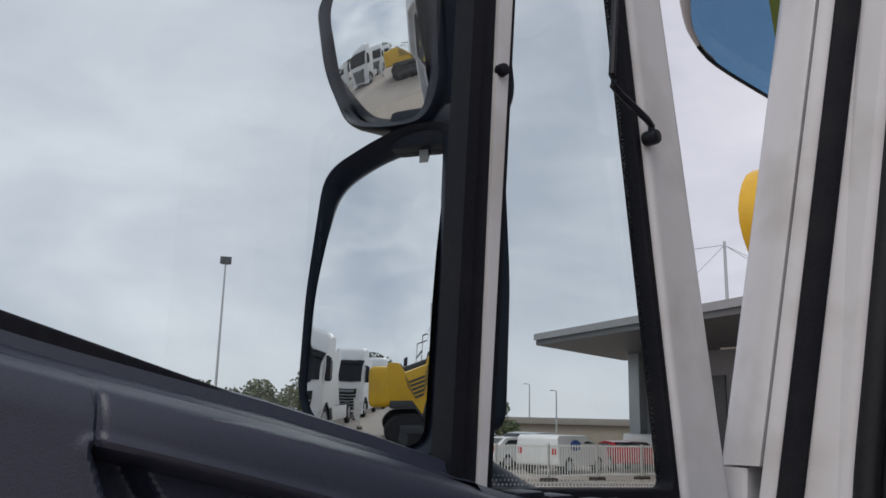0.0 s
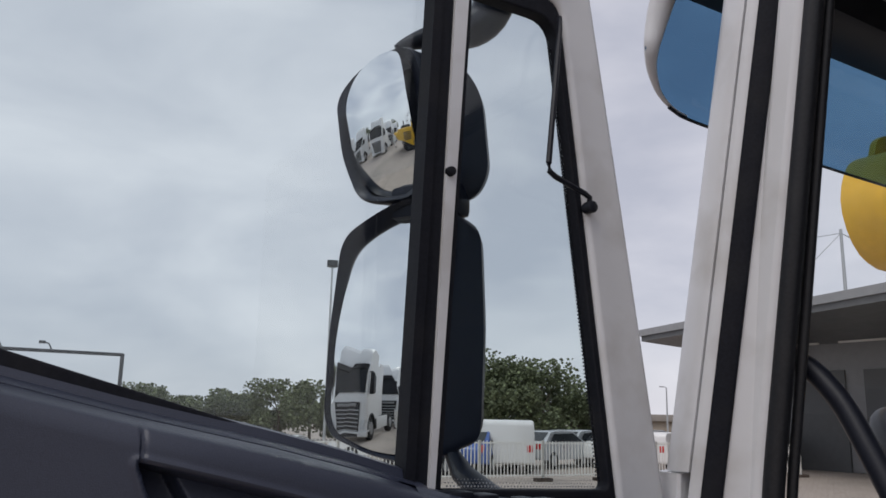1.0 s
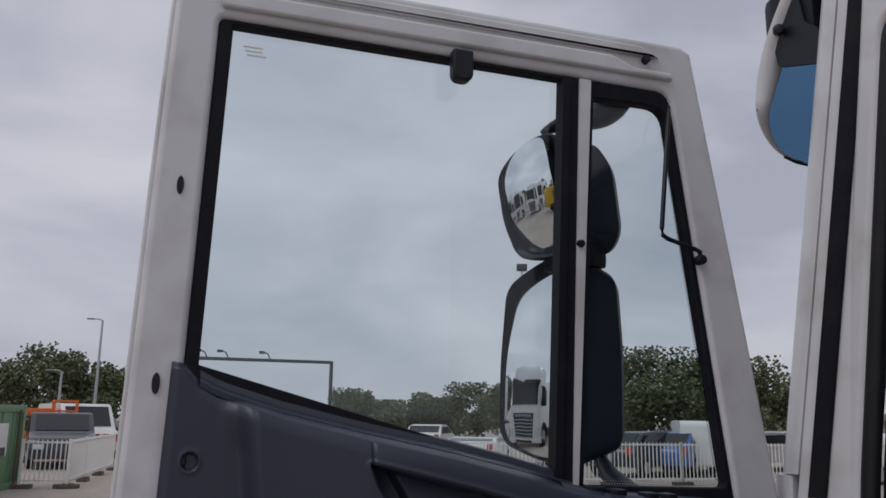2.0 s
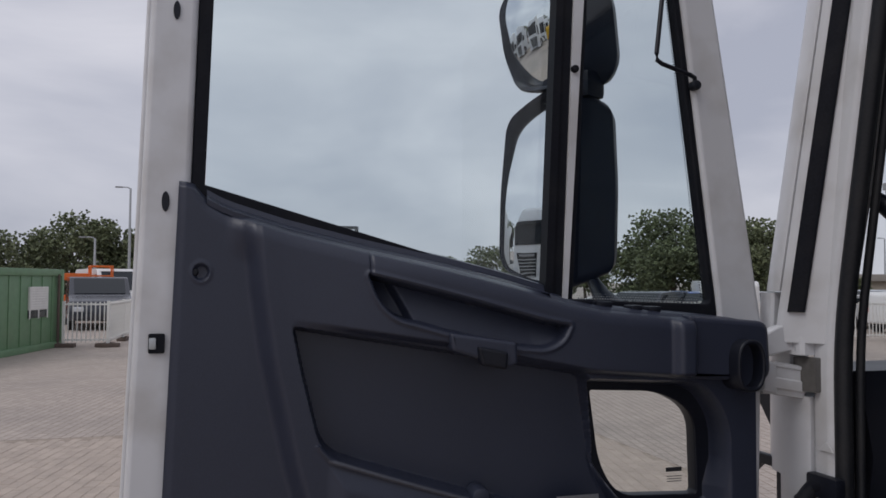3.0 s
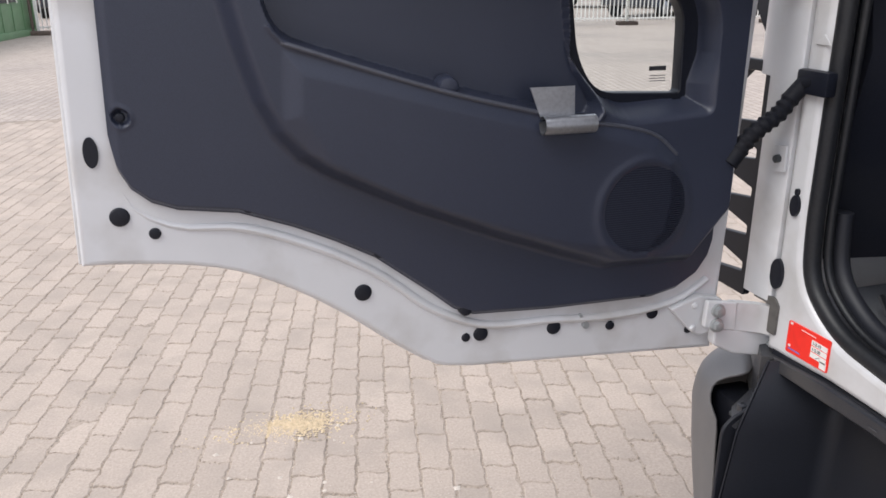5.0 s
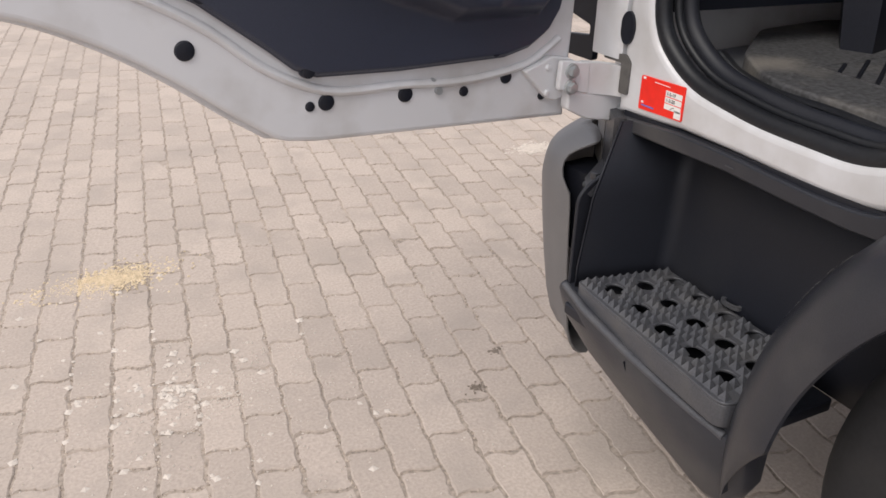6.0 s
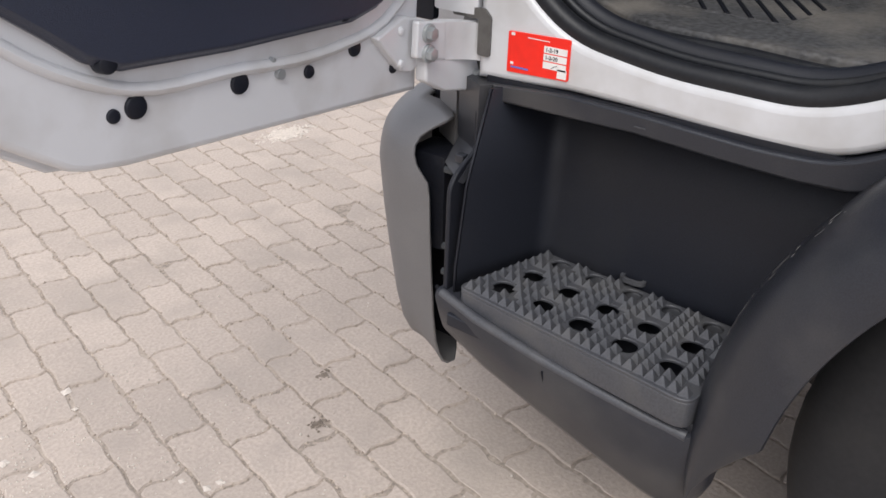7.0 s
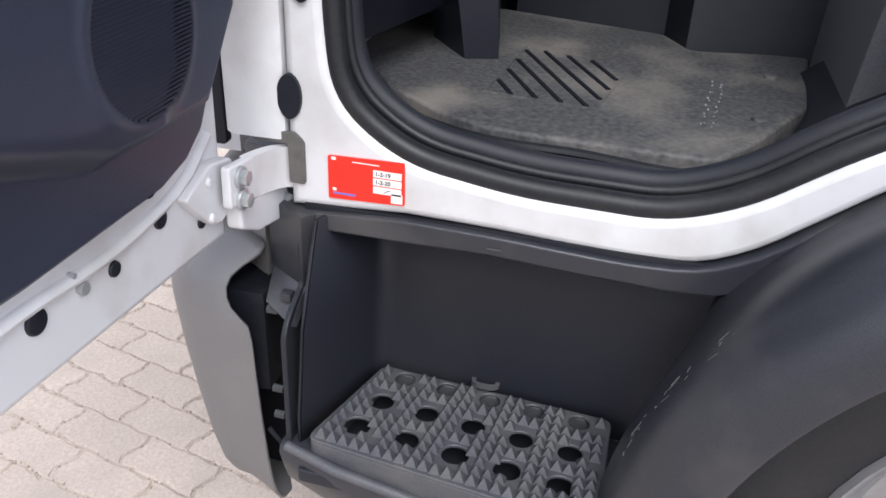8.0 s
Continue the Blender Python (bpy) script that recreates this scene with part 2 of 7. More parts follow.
def cyl(a, b, r, r2=None, seg=16, bevel=0.0):
    """A cylinder or cone between two points."""
    bm = bmesh.new()
    a, b = Vector(a), Vector(b)
    d = b - a
    bmesh.ops.create_cone(bm, cap_ends=True, segments=seg, radius1=r, radius2=r if r2 is None else r2, depth=d.length)
    if bevel:
        rims = [e for e in bm.edges if len(e.link_faces) == 2 and any(len(f.verts) > 4 for f in e.link_faces)]
        bmesh.ops.bevel(bm, geom=rims, offset=bevel, segments=2, affect="EDGES", profile=0.5)
    bm.transform(Matrix.Translation((a + b) / 2) @ d.to_track_quat("Z", "Y").to_matrix().to_4x4())
    return bm


def tube(points, r, seg=10, closed=False, squash=1.0, bm=None, up=(0, 0, 1)):
    """A pipe along points; r is one radius or one for each point."""
    bm = bm or bmesh.new()
    pts = [Vector(p) for p in points]
    rs = r if isinstance(r, (list, tuple)) else [r] * len(pts)
    rings = []
    for i, p in enumerate(pts):
        a = pts[i - 1] if i or closed else pts[i]
        b = pts[(i + 1) % len(pts)] if i + 1 < len(pts) or closed else pts[i]
        d = (b - a).normalized()
        side = d.cross(Vector(up))
        if side.length < 1e-4:
            side = d.cross(Vector((1, 0, 0)))
        side.normalize()
        top = side.cross(d).normalized()
        rings.append([bm.verts.new(p + rs[i] * (math.cos(2 * math.pi * k / seg) * side + squash * math.sin(2 * math.pi * k / seg) * top)) for k in range(seg)])
    n = len(rings)
    for i in range(n if closed else n - 1):
        A, B = rings[i], rings[(i + 1) % n]
        for k in range(seg):
            bm.faces.new((A[k], A[(k + 1) % seg], B[(k + 1) % seg], B[k]))
    if not closed:
        bm.faces.new(rings[0][::-1])
        bm.faces.new(rings[-1])
    return bm


def loft(rings, closed=True, caps=True, bm=None):
    """Skins rings of points, each with the same count."""
    bm = bm or bmesh.new()
    vs = [[bm.verts.new(p) for p in ring] for ring in rings]
    for A, B in zip(vs, vs[1:]):
        m = len(A)
        for k in range(m if closed else m - 1):
            bm.faces.new((A[k], A[(k + 1) % m], B[(k + 1) % m], B[k]))
    if caps and closed:
        bm.faces.new(vs[0][::-1])
        bm.faces.new(vs[-1])
    return bm


def rounded(points, r, seg=5):
    """A polygon with its corners rounded; r is one radius or one for each corner."""
    out, n = [], len(points)
    for i, p in enumerate(points):
        rad = r[i] if isinstance(r, (list, tuple)) else r
        p, a, b = Vector(p), Vector(points[i - 1]), Vector(points[(i + 1) % n])
        u, v = (a - p), (b - p)
        d = min(rad, u.length * 0.48, v.length * 0.48)
        if d < 1e-4:
            out.append(tuple(p))
            continue
        u, v = p + u.normalized() * d, p + v.normalized() * d
        for k in range(seg + 1):
            t = k / seg
            out.append(tuple((1 - t) ** 2 * u + 2 * t * (1 - t) * p + t * t * v))
    return out


def plate(outline, holes, lo, hi, axis="y", bevel=0.0, seg=3):
    """A flat sheet with openings: outline and holes in the two other axes, from lo to hi along the axis, with rounded rims."""
    cu = bpy.data.curves.new("plate", "CURVE")
    cu.dimensions, cu.fill_mode = "2D", "BOTH"
    cu.extrude, cu.bevel_depth, cu.bevel_resolution = max(1e-4, (hi - lo) / 2 - bevel), bevel, seg
    cu.offset = -bevel
    for loop in [outline] + list(holes):
        sp = cu.splines.new("POLY")
        sp.points.add(len(loop) - 1)
        for q, (u, v) in zip(sp.points, loop):
            q.co = (u, v, 0, 1)
        sp.use_cyclic_u = True
    ob = bpy.data.objects.new("plate", cu)
    scene.collection.objects.link(ob)
    dg = bpy.context.evaluated_depsgraph_get()
    me = bpy.data.meshes.new_from_object(ob.evaluated_get(dg))
    bpy.data.objects.remove(ob)
    bpy.data.curves.remove(cu)
    mid = (lo + hi) / 2
    if axis == "y":
        me.transform(Matrix(((1, 0, 0, 0), (0, 0, 1, mid), (0, 1, 0, 0), (0, 0, 0, 1))))
        me.flip_normals()
    elif axis == "x":
        me.transform(Matrix(((0, 0, 1, mid), (1, 0, 0, 0), (0, 1, 0, 0), (0, 0, 0, 1))))
    else:
        me.transform(Matrix.Translation((0, 0, mid)))
    return me


def plate_bm(*args, **kw):
    me = plate(*args, **kw)
    bm = bmesh.new()
    bm.from_mesh(me)
    bpy.data.meshes.remove(me)
    return bm


def ellipse(cx, cy, rx, ry, n=28, power=2.0, turn=0.0):
    pts = []
    for k in range(n):
        a = 2 * math.pi * k / n
        c, s = math.cos(a), math.sin(a)
        x = rx * math.copysign(abs(c) ** (2 / power), c)
        y = ry * math.copysign(abs(s) ** (2 / power), s)
        ct, st = math.cos(turn), math.sin(turn)
        pts.append((cx + x * ct - y * st, cy + x * st + y * ct))
    return pts


def spline(points, n):
    """n points evenly spread along a smooth line through the given ones."""
    p = np.array(points, float)
    s = np.r_[0, np.cumsum(np.linalg.norm(np.diff(p, axis=0), axis=1))]
    t = np.linspace(0, s[-1], n)
    g = np.gradient(p, s, axis=0)
    i = np.clip(np.searchsorted(s, t, side="right") - 1, 0, len(s) - 2)
    h = (s[i + 1] - s[i])[:, None]
    q = ((t - s[i])[:, None]) / h
    out = (2 * q**3 - 3 * q**2 + 1) * p[i] + (q**3 - 2 * q**2 + q) * h * g[i] + (-2 * q**3 + 3 * q**2) * p[i + 1] + (q**3 - q**2) * h * g[i + 1]
    return [tuple(v) for v in out]


def inside(poly, X, Z):
    """Signed distance to a polygon, positive inside."""
    poly = np.array(poly, float)
    d = np.full(X.shape, 1e9)
    inn = np.zeros(X.shape, bool)
    for (ax, az), (bx, bz) in zip(poly, np.roll(poly, -1, axis=0)):
        ex, ez = bx - ax, bz - az
        t = np.clip(((X - ax) * ex + (Z - az) * ez) / max(ex * ex + ez * ez, 1e-12), 0, 1)
        d = np.minimum(d, np.hypot(X - ax - t * ex, Z - az - t * ez))
        cross = ((az > Z) != (bz > Z)) & (X < (bx - ax) * (Z - az) / (bz - az + 1e-12) + ax)
        inn ^= cross
    return np.where(inn, d, -d)


def smoothstep(v, a, b):
    t = np.clip((v - a) / (b - a), 0, 1)
    return t * t * (3 - 2 * t)


# ---- the truck with its open driver's door ----
truck = thing("truck", "white cab-over truck with its door wide open on block paving", "truck")

# door shell
DOOR = [(0.203, 1.125), (0.213, 1.40), (0.224, 1.70), (0.236, 2.10), (0.246, 2.40), (0.252, 2.462), (0.275, 2.474), (1.15, 2.474), (1.172, 2.462), (1.24, 2.06),
        (1.311, 1.63), (1.302, 1.25), (1.290, 0.838), (1.0, 0.858), (0.80, 0.872), (0.752, 0.880)] + spline([(0.735, 0.886), (0.68, 0.926), (0.60, 0.990), (0.51, 1.050), (0.411, 1.096), (0.307, 1.117), (0.23, 1.124)], 22)
LIGHT = rounded([(0.312, 2.388), (1.121, 2.378), (1.218, 1.642), (0.93, 1.650), (0.80, 1.683), (0.298, 1.825)], [0.012, 0.03, 0.01, 0.01, 0.01, 0.01])
LOOK = rounded([(0.945, 1.535), (1.09, 1.53), (1.172, 1.49), (1.176, 1.318), (0.995, 1.325), (0.955, 1.40)], [0.012, 0.05, 0.06, 0.02, 0.06, 0.1])
LOOK_MID = rounded([(0.940, 1.540), (1.115, 1.536), (1.196, 1.500), (1.200, 1.305), (0.985, 1.312), (0.950, 1.40)], [0.012, 0.05, 0.06, 0.02, 0.06, 0.1])
LOOK_OUT = rounded([(0.945, 1.545), (1.15, 1.54), (1.228, 1.505), (1.232, 1.295), (0.985, 1.300), (0.955, 1.40)], [0.012, 0.05, 0.06, 0.02, 0.06, 0.1])
LIGHT_OUT = rounded([(0.285, 2.410), (1.166, 2.405), (1.268, 1.615), (0.93, 1.615), (0.80, 1.648), (0.262, 1.790)], 0.012)
door = part("door", plate(DOOR, [LIGHT, LOOK_MID], 1.352, 1.3865, "y", bevel=0.009), WHITE, truck, "open white door with a dark moulded inner panel")
grown = plate([(x + (0.008 if x > 0.75 else -0.008), z + (0.007 if z > 1.7 else -0.007)) for x, z in DOOR], [LIGHT_OUT, LOOK_OUT], 1.386, 1.425, "y", bevel=0.004)
part("outer_skin", grown, WHITE, door)

# pressed ribs of the window frame
part("frame_rib", plate(rounded([(0.305, 2.430), (1.00, 2.430), (1.045, 2.412), (1.12, 2.412), (1.125, 2.398), (0.315, 2.402)], 0.006), [], 1.342, 1.36, "y", bevel=0.005), WHITE, door)
part("frame_rib", plate(rounded([(0.30, 2.458), (1.06, 2.458), (1.10, 2.44), (0.302, 2.44)], 0.006), [], 1.345, 1.36, "y", bevel=0.004), WHITE, door)
part("bottom_rib", tube([(x, 1.356, z) for x, z in spline([(0.262, 1.262), (0.285, 1.205), (0.33, 1.178), (0.43, 1.165), (0.53, 1.128), (0.64, 1.066), (0.735, 0.990), (0.805, 0.956), (0.958, 0.943), (1.043, 0.935), (1.123, 0.937), (1.21, 0.953), (1.262, 0.985)], 40)], [0.003 + 0.009 * min(1.0, k / 8) for k in range(40)], 12, squash=0.7), WHITE, door)

# seals, divider and panes
INNER1 = [(0.334, 2.380), (0.906, 2.374), (0.8805, 1.688), (0.80, 1.716), (0.319, 1.850)]
INNER2 = rounded([(0.960, 2.347), (1.112, 2.349), (1.2035, 1.668), (0.928, 1.676)], [0.008, 0.035, 0.012, 0.008])
part("window_seal", plate(LIGHT, [INNER1, INNER2], 1.3575, 1.382, "y", bevel=0.003), RUBBER, door)
def divider(name, top, low, y0, y1, material, label=""):
    ring = lambda a, b, z: [(a, y0, z), (b, y0, z), (b, y1, z), (a, y1, z)]
    part(name, loft([ring(*top, 2.376), ring(*low, 1.668)]), material, door, label)
divider("divider_channel", (0.902, 0.9155), (0.874, 0.888), 1.350, 1.378, RUBBER)
divider("divider_channel", (0.9165, 0.934), (0.889, 0.9065), 1.354, 1.378, RUBBER)
divider("divider_strip", (0.9345, 0.9565), (0.907, 0.9155), 1.349, 1.374, WHITE, "white metal strip with one black screw")
divider("divider_lip", (0.9568, 0.964), (0.9158, 0.926), 1.354, 1.378, RUBBER)
part("screw", cyl((0.928, 1.341, 2.074), (0.928, 1.352, 2.074), 0.006, 0.007, 14, 0.002), RUBBER, door)
pane = part("window_pane", plate([(0.325, 2.386), (0.925, 2.386), (0.90, 1.66), (0.32, 1.82)], [], 1.3765, 1.3795, "y"), GLASS, door)
pane.visible_shadow = False
quarter = part("quarter_pane", plate(rounded([(0.945, 2.36), (1.11, 2.358), (1.205, 1.652), (0.92, 1.655)], 0.01), [], 1.374, 1.378, "y"), GLASS, door)
quarter.visible_shadow = False
dots = bmesh.new()
def frit(a, b, rows, inward, pitch=0.0052):
    a, b, inward = Vector(a), Vector(b), Vector(inward).normalized()
    n = int((b - a).length / pitch)
    for j in range(rows):
        r = 0.0019 * (1 - 0.22 * j)
        for i in range(n):
            c = a.lerp(b, (i + 0.5 * (j % 2)) / n) + inward * (0.003 + j * 0.0042)
            vs = [dots.verts.new((c.x + r * math.cos(k * math.pi / 3), 1.3732, c.z + r * math.sin(k * math.pi / 3))) for k in range(6)]
            dots.faces.new(vs)
frit((0.945, 0, 1.671), (1.19, 0, 1.664), 4, (0.0, 0, 1))
tagged(part("frit_dots", dots, FRIT_GREY, door, "pale printed dots along the pane's edge", smooth=False), kind="stuff")
dots = bmesh.new()
frit((1.201, 0, 1.68), (1.119, 0, 2.31), 2, (-1, 0, -0.1))
tagged(part("frit_dots", dots, RUBBER, door, "dark printed dots along the pane's edge", smooth=False), kind="stuff")
for k, w in enumerate((0.030, 0.026, 0.030)):
    part("glass_print", box((0.352 + 0.003 * k, 1.3725, 2.352 - 0.007 * k), (0.352 + 0.003 * k + w, 1.3732, 2.3545 - 0.007 * k)), FENCE_W, door)
part("window_catch", plate(rounded([(0.688, 2.385), (0.724, 2.385), (0.724, 2.330), (0.688, 2.330)], [0.004, 0.004, 0.016, 0.016]), [], 1.325, 1.350, "y", bevel=0.004), TRIM_BLACK, door)
part("wire_bracket", tube([(1.112, 1.346, 2.345), (1.106, 1.338, 2.32), (1.078, 1.331, 2.110), (1.079, 1.331, 2.098), (1.089, 1.331, 2.092), (1.150, 1.340, 2.080), (1.163, 1.343, 2.076), (1.164, 1.345, 2.062)], 0.0042, 8), TRIM_BLACK, door, "thin black wire bracket")
part("wire_foot", cyl((1.164, 1.335, 2.062), (1.164, 1.354, 2.062), 0.009, 0.009, 14, 0.003), TRIM_BLACK, door)

# inner panel: one moulded sheet whose depth follows ridges, pockets and armrest
TOP = np.array([(0.268, 1.853), (0.288, 1.850), (0.312, 1.830), (0.35, 1.810), (0.40, 1.795), (0.44, 1.783), (0.555, 1.756), (0.70, 1.726), (0.80, 1.702), (0.887, 1.678), (0.95, 1.666), (1.07, 1.655), (1.138, 1.650), (1.233, 1.640), (1.252, 1.632)])
LOW = np.array([(0.264, 1.31), (0.270, 1.268), (0.285, 1.238), (0.31, 1.216), (0.345, 1.202), (0.43, 1.190), (0.51, 1.160), (0.57, 1.132), (0.633, 1.098), (0.73, 1.022), (0.765, 0.992), (0.80, 0.977), (0.94, 0.969), (1.14, 0.967), (1.19, 0.978), (1.225, 1.0), (1.245, 1.03), (1.252, 1.06)])
RAISED = [(0.362, 1.80), (0.373, 1.70), (0.393, 1.588), (0.432, 1.425), (0.455, 1.35), (0.480, 1.302), (0.515, 1.262), (0.561, 1.232), (0.689, 1.168), (0.826, 1.110), (0.942, 1.066), (1.03, 1.035), (1.2, 1.03), (1.30, 1.15), (1.35, 1.95), (0.5, 1.95)]
ARMREST = [(0.40, 1.80), (0.440, 1.640), (0.68, 1.604), (0.93, 1.556), (1.10, 1.543), (1.30, 1.540), (1.35, 1.95), (0.5, 1.95)]
POCKET = rounded([(0.443, 1.638), (0.457, 1.575), (0.492, 1.443), (0.63, 1.398), (0.745, 1.362), (0.87, 1.330), (0.985, 1.302), (1.0, 1.325), (0.955, 1.40), (0.932, 1.556), (0.68, 1.600)], [0.01, 0.02, 0.04, 0.03, 0.03, 0.03, 0.01, 0.02, 0.05, 0.02, 0.02])
SURROUND = rounded([(0.928, 1.549), (1.15, 1.538), (1.20, 1.47), (1.205, 1.300), (1.02, 1.290), (0.950, 1.366)], [0.01, 0.05, 0.05, 0.02, 0.05, 0.05])
SCOOP = rounded([(0.556, 1.716), (0.570, 1.678), (0.596, 1.650), (0.68, 1.627), (0.778, 1.605), (0.845, 1.598), (0.874, 1.612), (0.886, 1.637), (0.84, 1.645), (0.75, 1.669), (0.65, 1.694)], [0.004, 0.02, 0.03, 0.02, 0.02, 0.02, 0.012, 0.004, 0.02, 0.02, 0.02])


BIN = [(0.50, 1.433), (0.611, 1.404), (0.726, 1.371), (0.873, 1.331), (0.973, 1.312), (1.041, 1.297), (1.106, 1.276), (1.146, 1.238), (1.160, 1.18), (1.148, 1.10), (1.10, 1.05), (0.95, 1.075), (0.80, 1.125), (0.65, 1.185), (0.545, 1.245), (0.495, 1.33)]


def trim_depth(X, Z):
    top = np.interp(X, TOP[:, 0], TOP[:, 1])
    low = np.interp(X, LOW[:, 0], LOW[:, 1])
    h = 0.012 + 0.036 * smoothstep(inside(RAISED, X, Z), 0.0, 0.032)
    arm = inside(ARMREST, X, Z)
    h += 0.022 * smoothstep(arm, -0.002, 0.010) * smoothstep(X, 0.42, 0.62)
    w = (1 - smoothstep(top - Z, 0.015, 0.075)) * smoothstep(X, 0.335, 0.41)
    h += np.maximum(0.0, 0.046 - h) * w
    h += 0.010 * smoothstep(inside(BIN, X, Z), 0.0, 0.034)
    # map pocket behind a thin raised lip
    p = inside(POCKET, X, Z)
    h = h + 0.004 * np.exp(-((p + 0.004) / 0.0035) ** 2) * (Z < 1.46)
    h = h + (0.006 - h) * smoothstep(p, -0.001, 0.007)
    m = inside(SURROUND, X, Z)
    h = h + (-0.003 - h) * smoothstep(m, 0.0, np.where(Z < 1.40, 0.014 + 0.020 * np.clip((1.40 - Z) / 0.05, 0, 1), 0.014))
    # grab recess: shallow at its foot, deepest under the overhanging upper edge
    roof = np.interp(X, [0.556, 0.595, 0.663, 0.75, 0.814, 0.89], [1.716, 1.708, 1.691, 1.669, 1.651, 1.636])
    foot = np.interp(X, [0.556, 0.574, 0.595, 0.629, 0.68, 0.778, 0.824, 0.87], [1.70, 1.668, 1.648, 1.636, 1.625, 1.603, 1.598, 1.612])
    f = np.clip((Z - foot) / np.maximum(roof - foot, 0.01), 0, 1)
    s = inside(SCOOP, X, Z)
    h = h + 0.003 * np.exp(-((s + 0.004) / 0.003) ** 2)
    h = h - (0.012 + 0.022 * f + 0.024 * (1 - smoothstep(X - 0.55 * (1.70 - Z), 0.590, 0.600))) * smoothstep(s, 0.0, 0.006)
    # upright grip beside the vent
    h += 0.016 * np.exp(-(((X - 1.096) / 0.019) ** 6)) * smoothstep(Z, 1.544, 1.556) * (1 - smoothstep(Z, 1.640, 1.65))
    # ring round the loudspeaker
    d = np.hypot(X - 1.082, Z - 1.152)
    h += 0.0022 * np.exp(-(((d - 0.086) / 0.008) ** 2)) - 0.002 * (1 - smoothstep(d, 0.074, 0.079))
    # screw dimples
    for cx, cz in ((0.305, 1.717), (0.283, 1.341)):
        r = np.hypot(X - cx, Z - cz)
        h += 0.0015 * np.exp(-(((r - 0.0145) / 0.003) ** 2)) - 0.007 * (1 - smoothstep(r, 0.009, 0.013))
    # rounded shoulder at the top, rolled rim all round
    t = np.clip((top - Z) / 0.030, 0, 1)
    h -= 0.030 * (1 - np.sqrt(1 - (1 - t) ** 2)) * smoothstep(X, 0.272, 0.31)
    rim = np.minimum(top - Z, Z - low)
    h -= 0.010 * (1 - smoothstep(rim, 0.0, 0.010)) + 0.004 * (1 - smoothstep(X, 0.266, 0.278))
    h -= 0.0035 * np.exp(-(((X - 0.560) / 0.0022) ** 2)) * smoothstep(Z, 1.70, 1.715)
    return h


NX, NZ = 430, 360
U, V = np.meshgrid(np.linspace(0, 1, NX), np.linspace(0, 1, NZ), indexing="ij")
GX = 0.264 + 0.988 * U
gt, gl = np.interp(GX, TOP[:, 0], TOP[:, 1]), np.interp(GX, LOW[:, 0], LOW[:, 1])
GZ = gl + V * (gt - gl)
GH = trim_depth(GX, GZ)
GXS = GX + (1 - U) ** 6 * 0.018 * np.clip((GZ - 1.3) / 0.55, 0, 1)
trim_verts = np.stack([GXS, 1.345 - GH, GZ], -1).reshape(-1, 3)
cut = inside(LOOK, GX, GZ) > 0.004
trim_faces = []
for i in range(NX - 1):
    for j in range(NZ - 1):
        if not (cut[i, j] and cut[i + 1, j + 1]):
            trim_faces.append((i * NZ + j, (i + 1) * NZ + j, (i + 1) * NZ + j + 1, i * NZ + j + 1))
border = [i * NZ for i in range(NX)] + [(NX - 1) * NZ + j for j in range(1, NZ)] + [i * NZ + NZ - 1 for i in range(NX - 2, -1, -1)] + [j for j in range(NZ - 2, 0, -1)]
skirt = trim_verts[border].copy()
skirt[:, 1] = 1.360
base = len(trim_verts)
trim_verts = np.vstack([trim_verts, skirt])
for k in range(len(border)):
    k2 = (k + 1) % len(border)
    trim_faces.append((border[k], border[k2], base + k2, base + k))
trim_me = bpy.data.meshes.new("inner_panel")
trim_me.from_pydata(trim_verts.tolist(), [], trim_faces)
trim_me.update()
inner_panel = part("inner_panel", trim_me, TRIM, door, "dark grey grained plastic door panel with pockets")

part("look_frame", plate(rounded([(0.940, 1.542), (1.145, 1.532), (1.19, 1.47), (1.190, 1.316), (1.02, 1.308), (0.956, 1.372)], [0.01, 0.05, 0.05, 0.02, 0.05, 0.05]), [rounded([(0.955, 1.522), (1.09, 1.516), (1.158, 1.478), (1.163, 1.333), (1.008, 1.340), (0.972, 1.398)], [0.006, 0.05, 0.05, 0.008, 0.05, 0.06])], 1.345, 1.372, "y", bevel=0.003), TRIM_BLACK, door)
lookpane = part("look_out_pane", plate(LOOK_MID, [], 1.372, 1.376, "y"), CLEAR, door, "pale look-out pane low in the door")
lookpane.visible_shadow = False
for z, w, h in ((1.372, 0.032, 0.0075), (1.360, 0.030, 0.0012), (1.3555, 0.030, 0.0012), (1.351, 0.030, 0.0012)):
    part("pane_print", box((1.150 - w, 1.3705, z - h / 2), (1.150, 1.3712, z + h / 2)), INK, door)

# rounded edge along map pocket's foot and over the bin, highlight painted paler
edge_line = spline([(0.503, 1.438), (0.63, 1.395), (0.745, 1.359), (0.87, 1.327), (0.985, 1.300), (1.041, 1.291), (1.100, 1.272), (1.138, 1.240)], 48)
edge_depth = trim_depth(np.array([p[0] for p in edge_line]), np.array([p[1] - 0.002 for p in edge_line]))
part("pocket_edge", tube([(x, 1.3465 - float(h), z) for (x, z), h in zip(edge_line, edge_depth)], 0.0036, 8), TRIM_EDGE_LIT, inner_panel)

# speaker grille low in the panel
grille = bmesh.new()
for k in range(-19, 20):
    z = k * 0.0039
    w = math.sqrt(max(0.0, 0.0755**2 - z * z))
    if w > 0.01:
        box((1.082 - w, 1.2885, 1.152 + z), (1.082 + w, 1.2920, 1.152 + z + 0.0026), bm=grille)
part("speaker_grille", grille, GRILLE, door, "ribbed black loudspeaker grille", smooth=False)

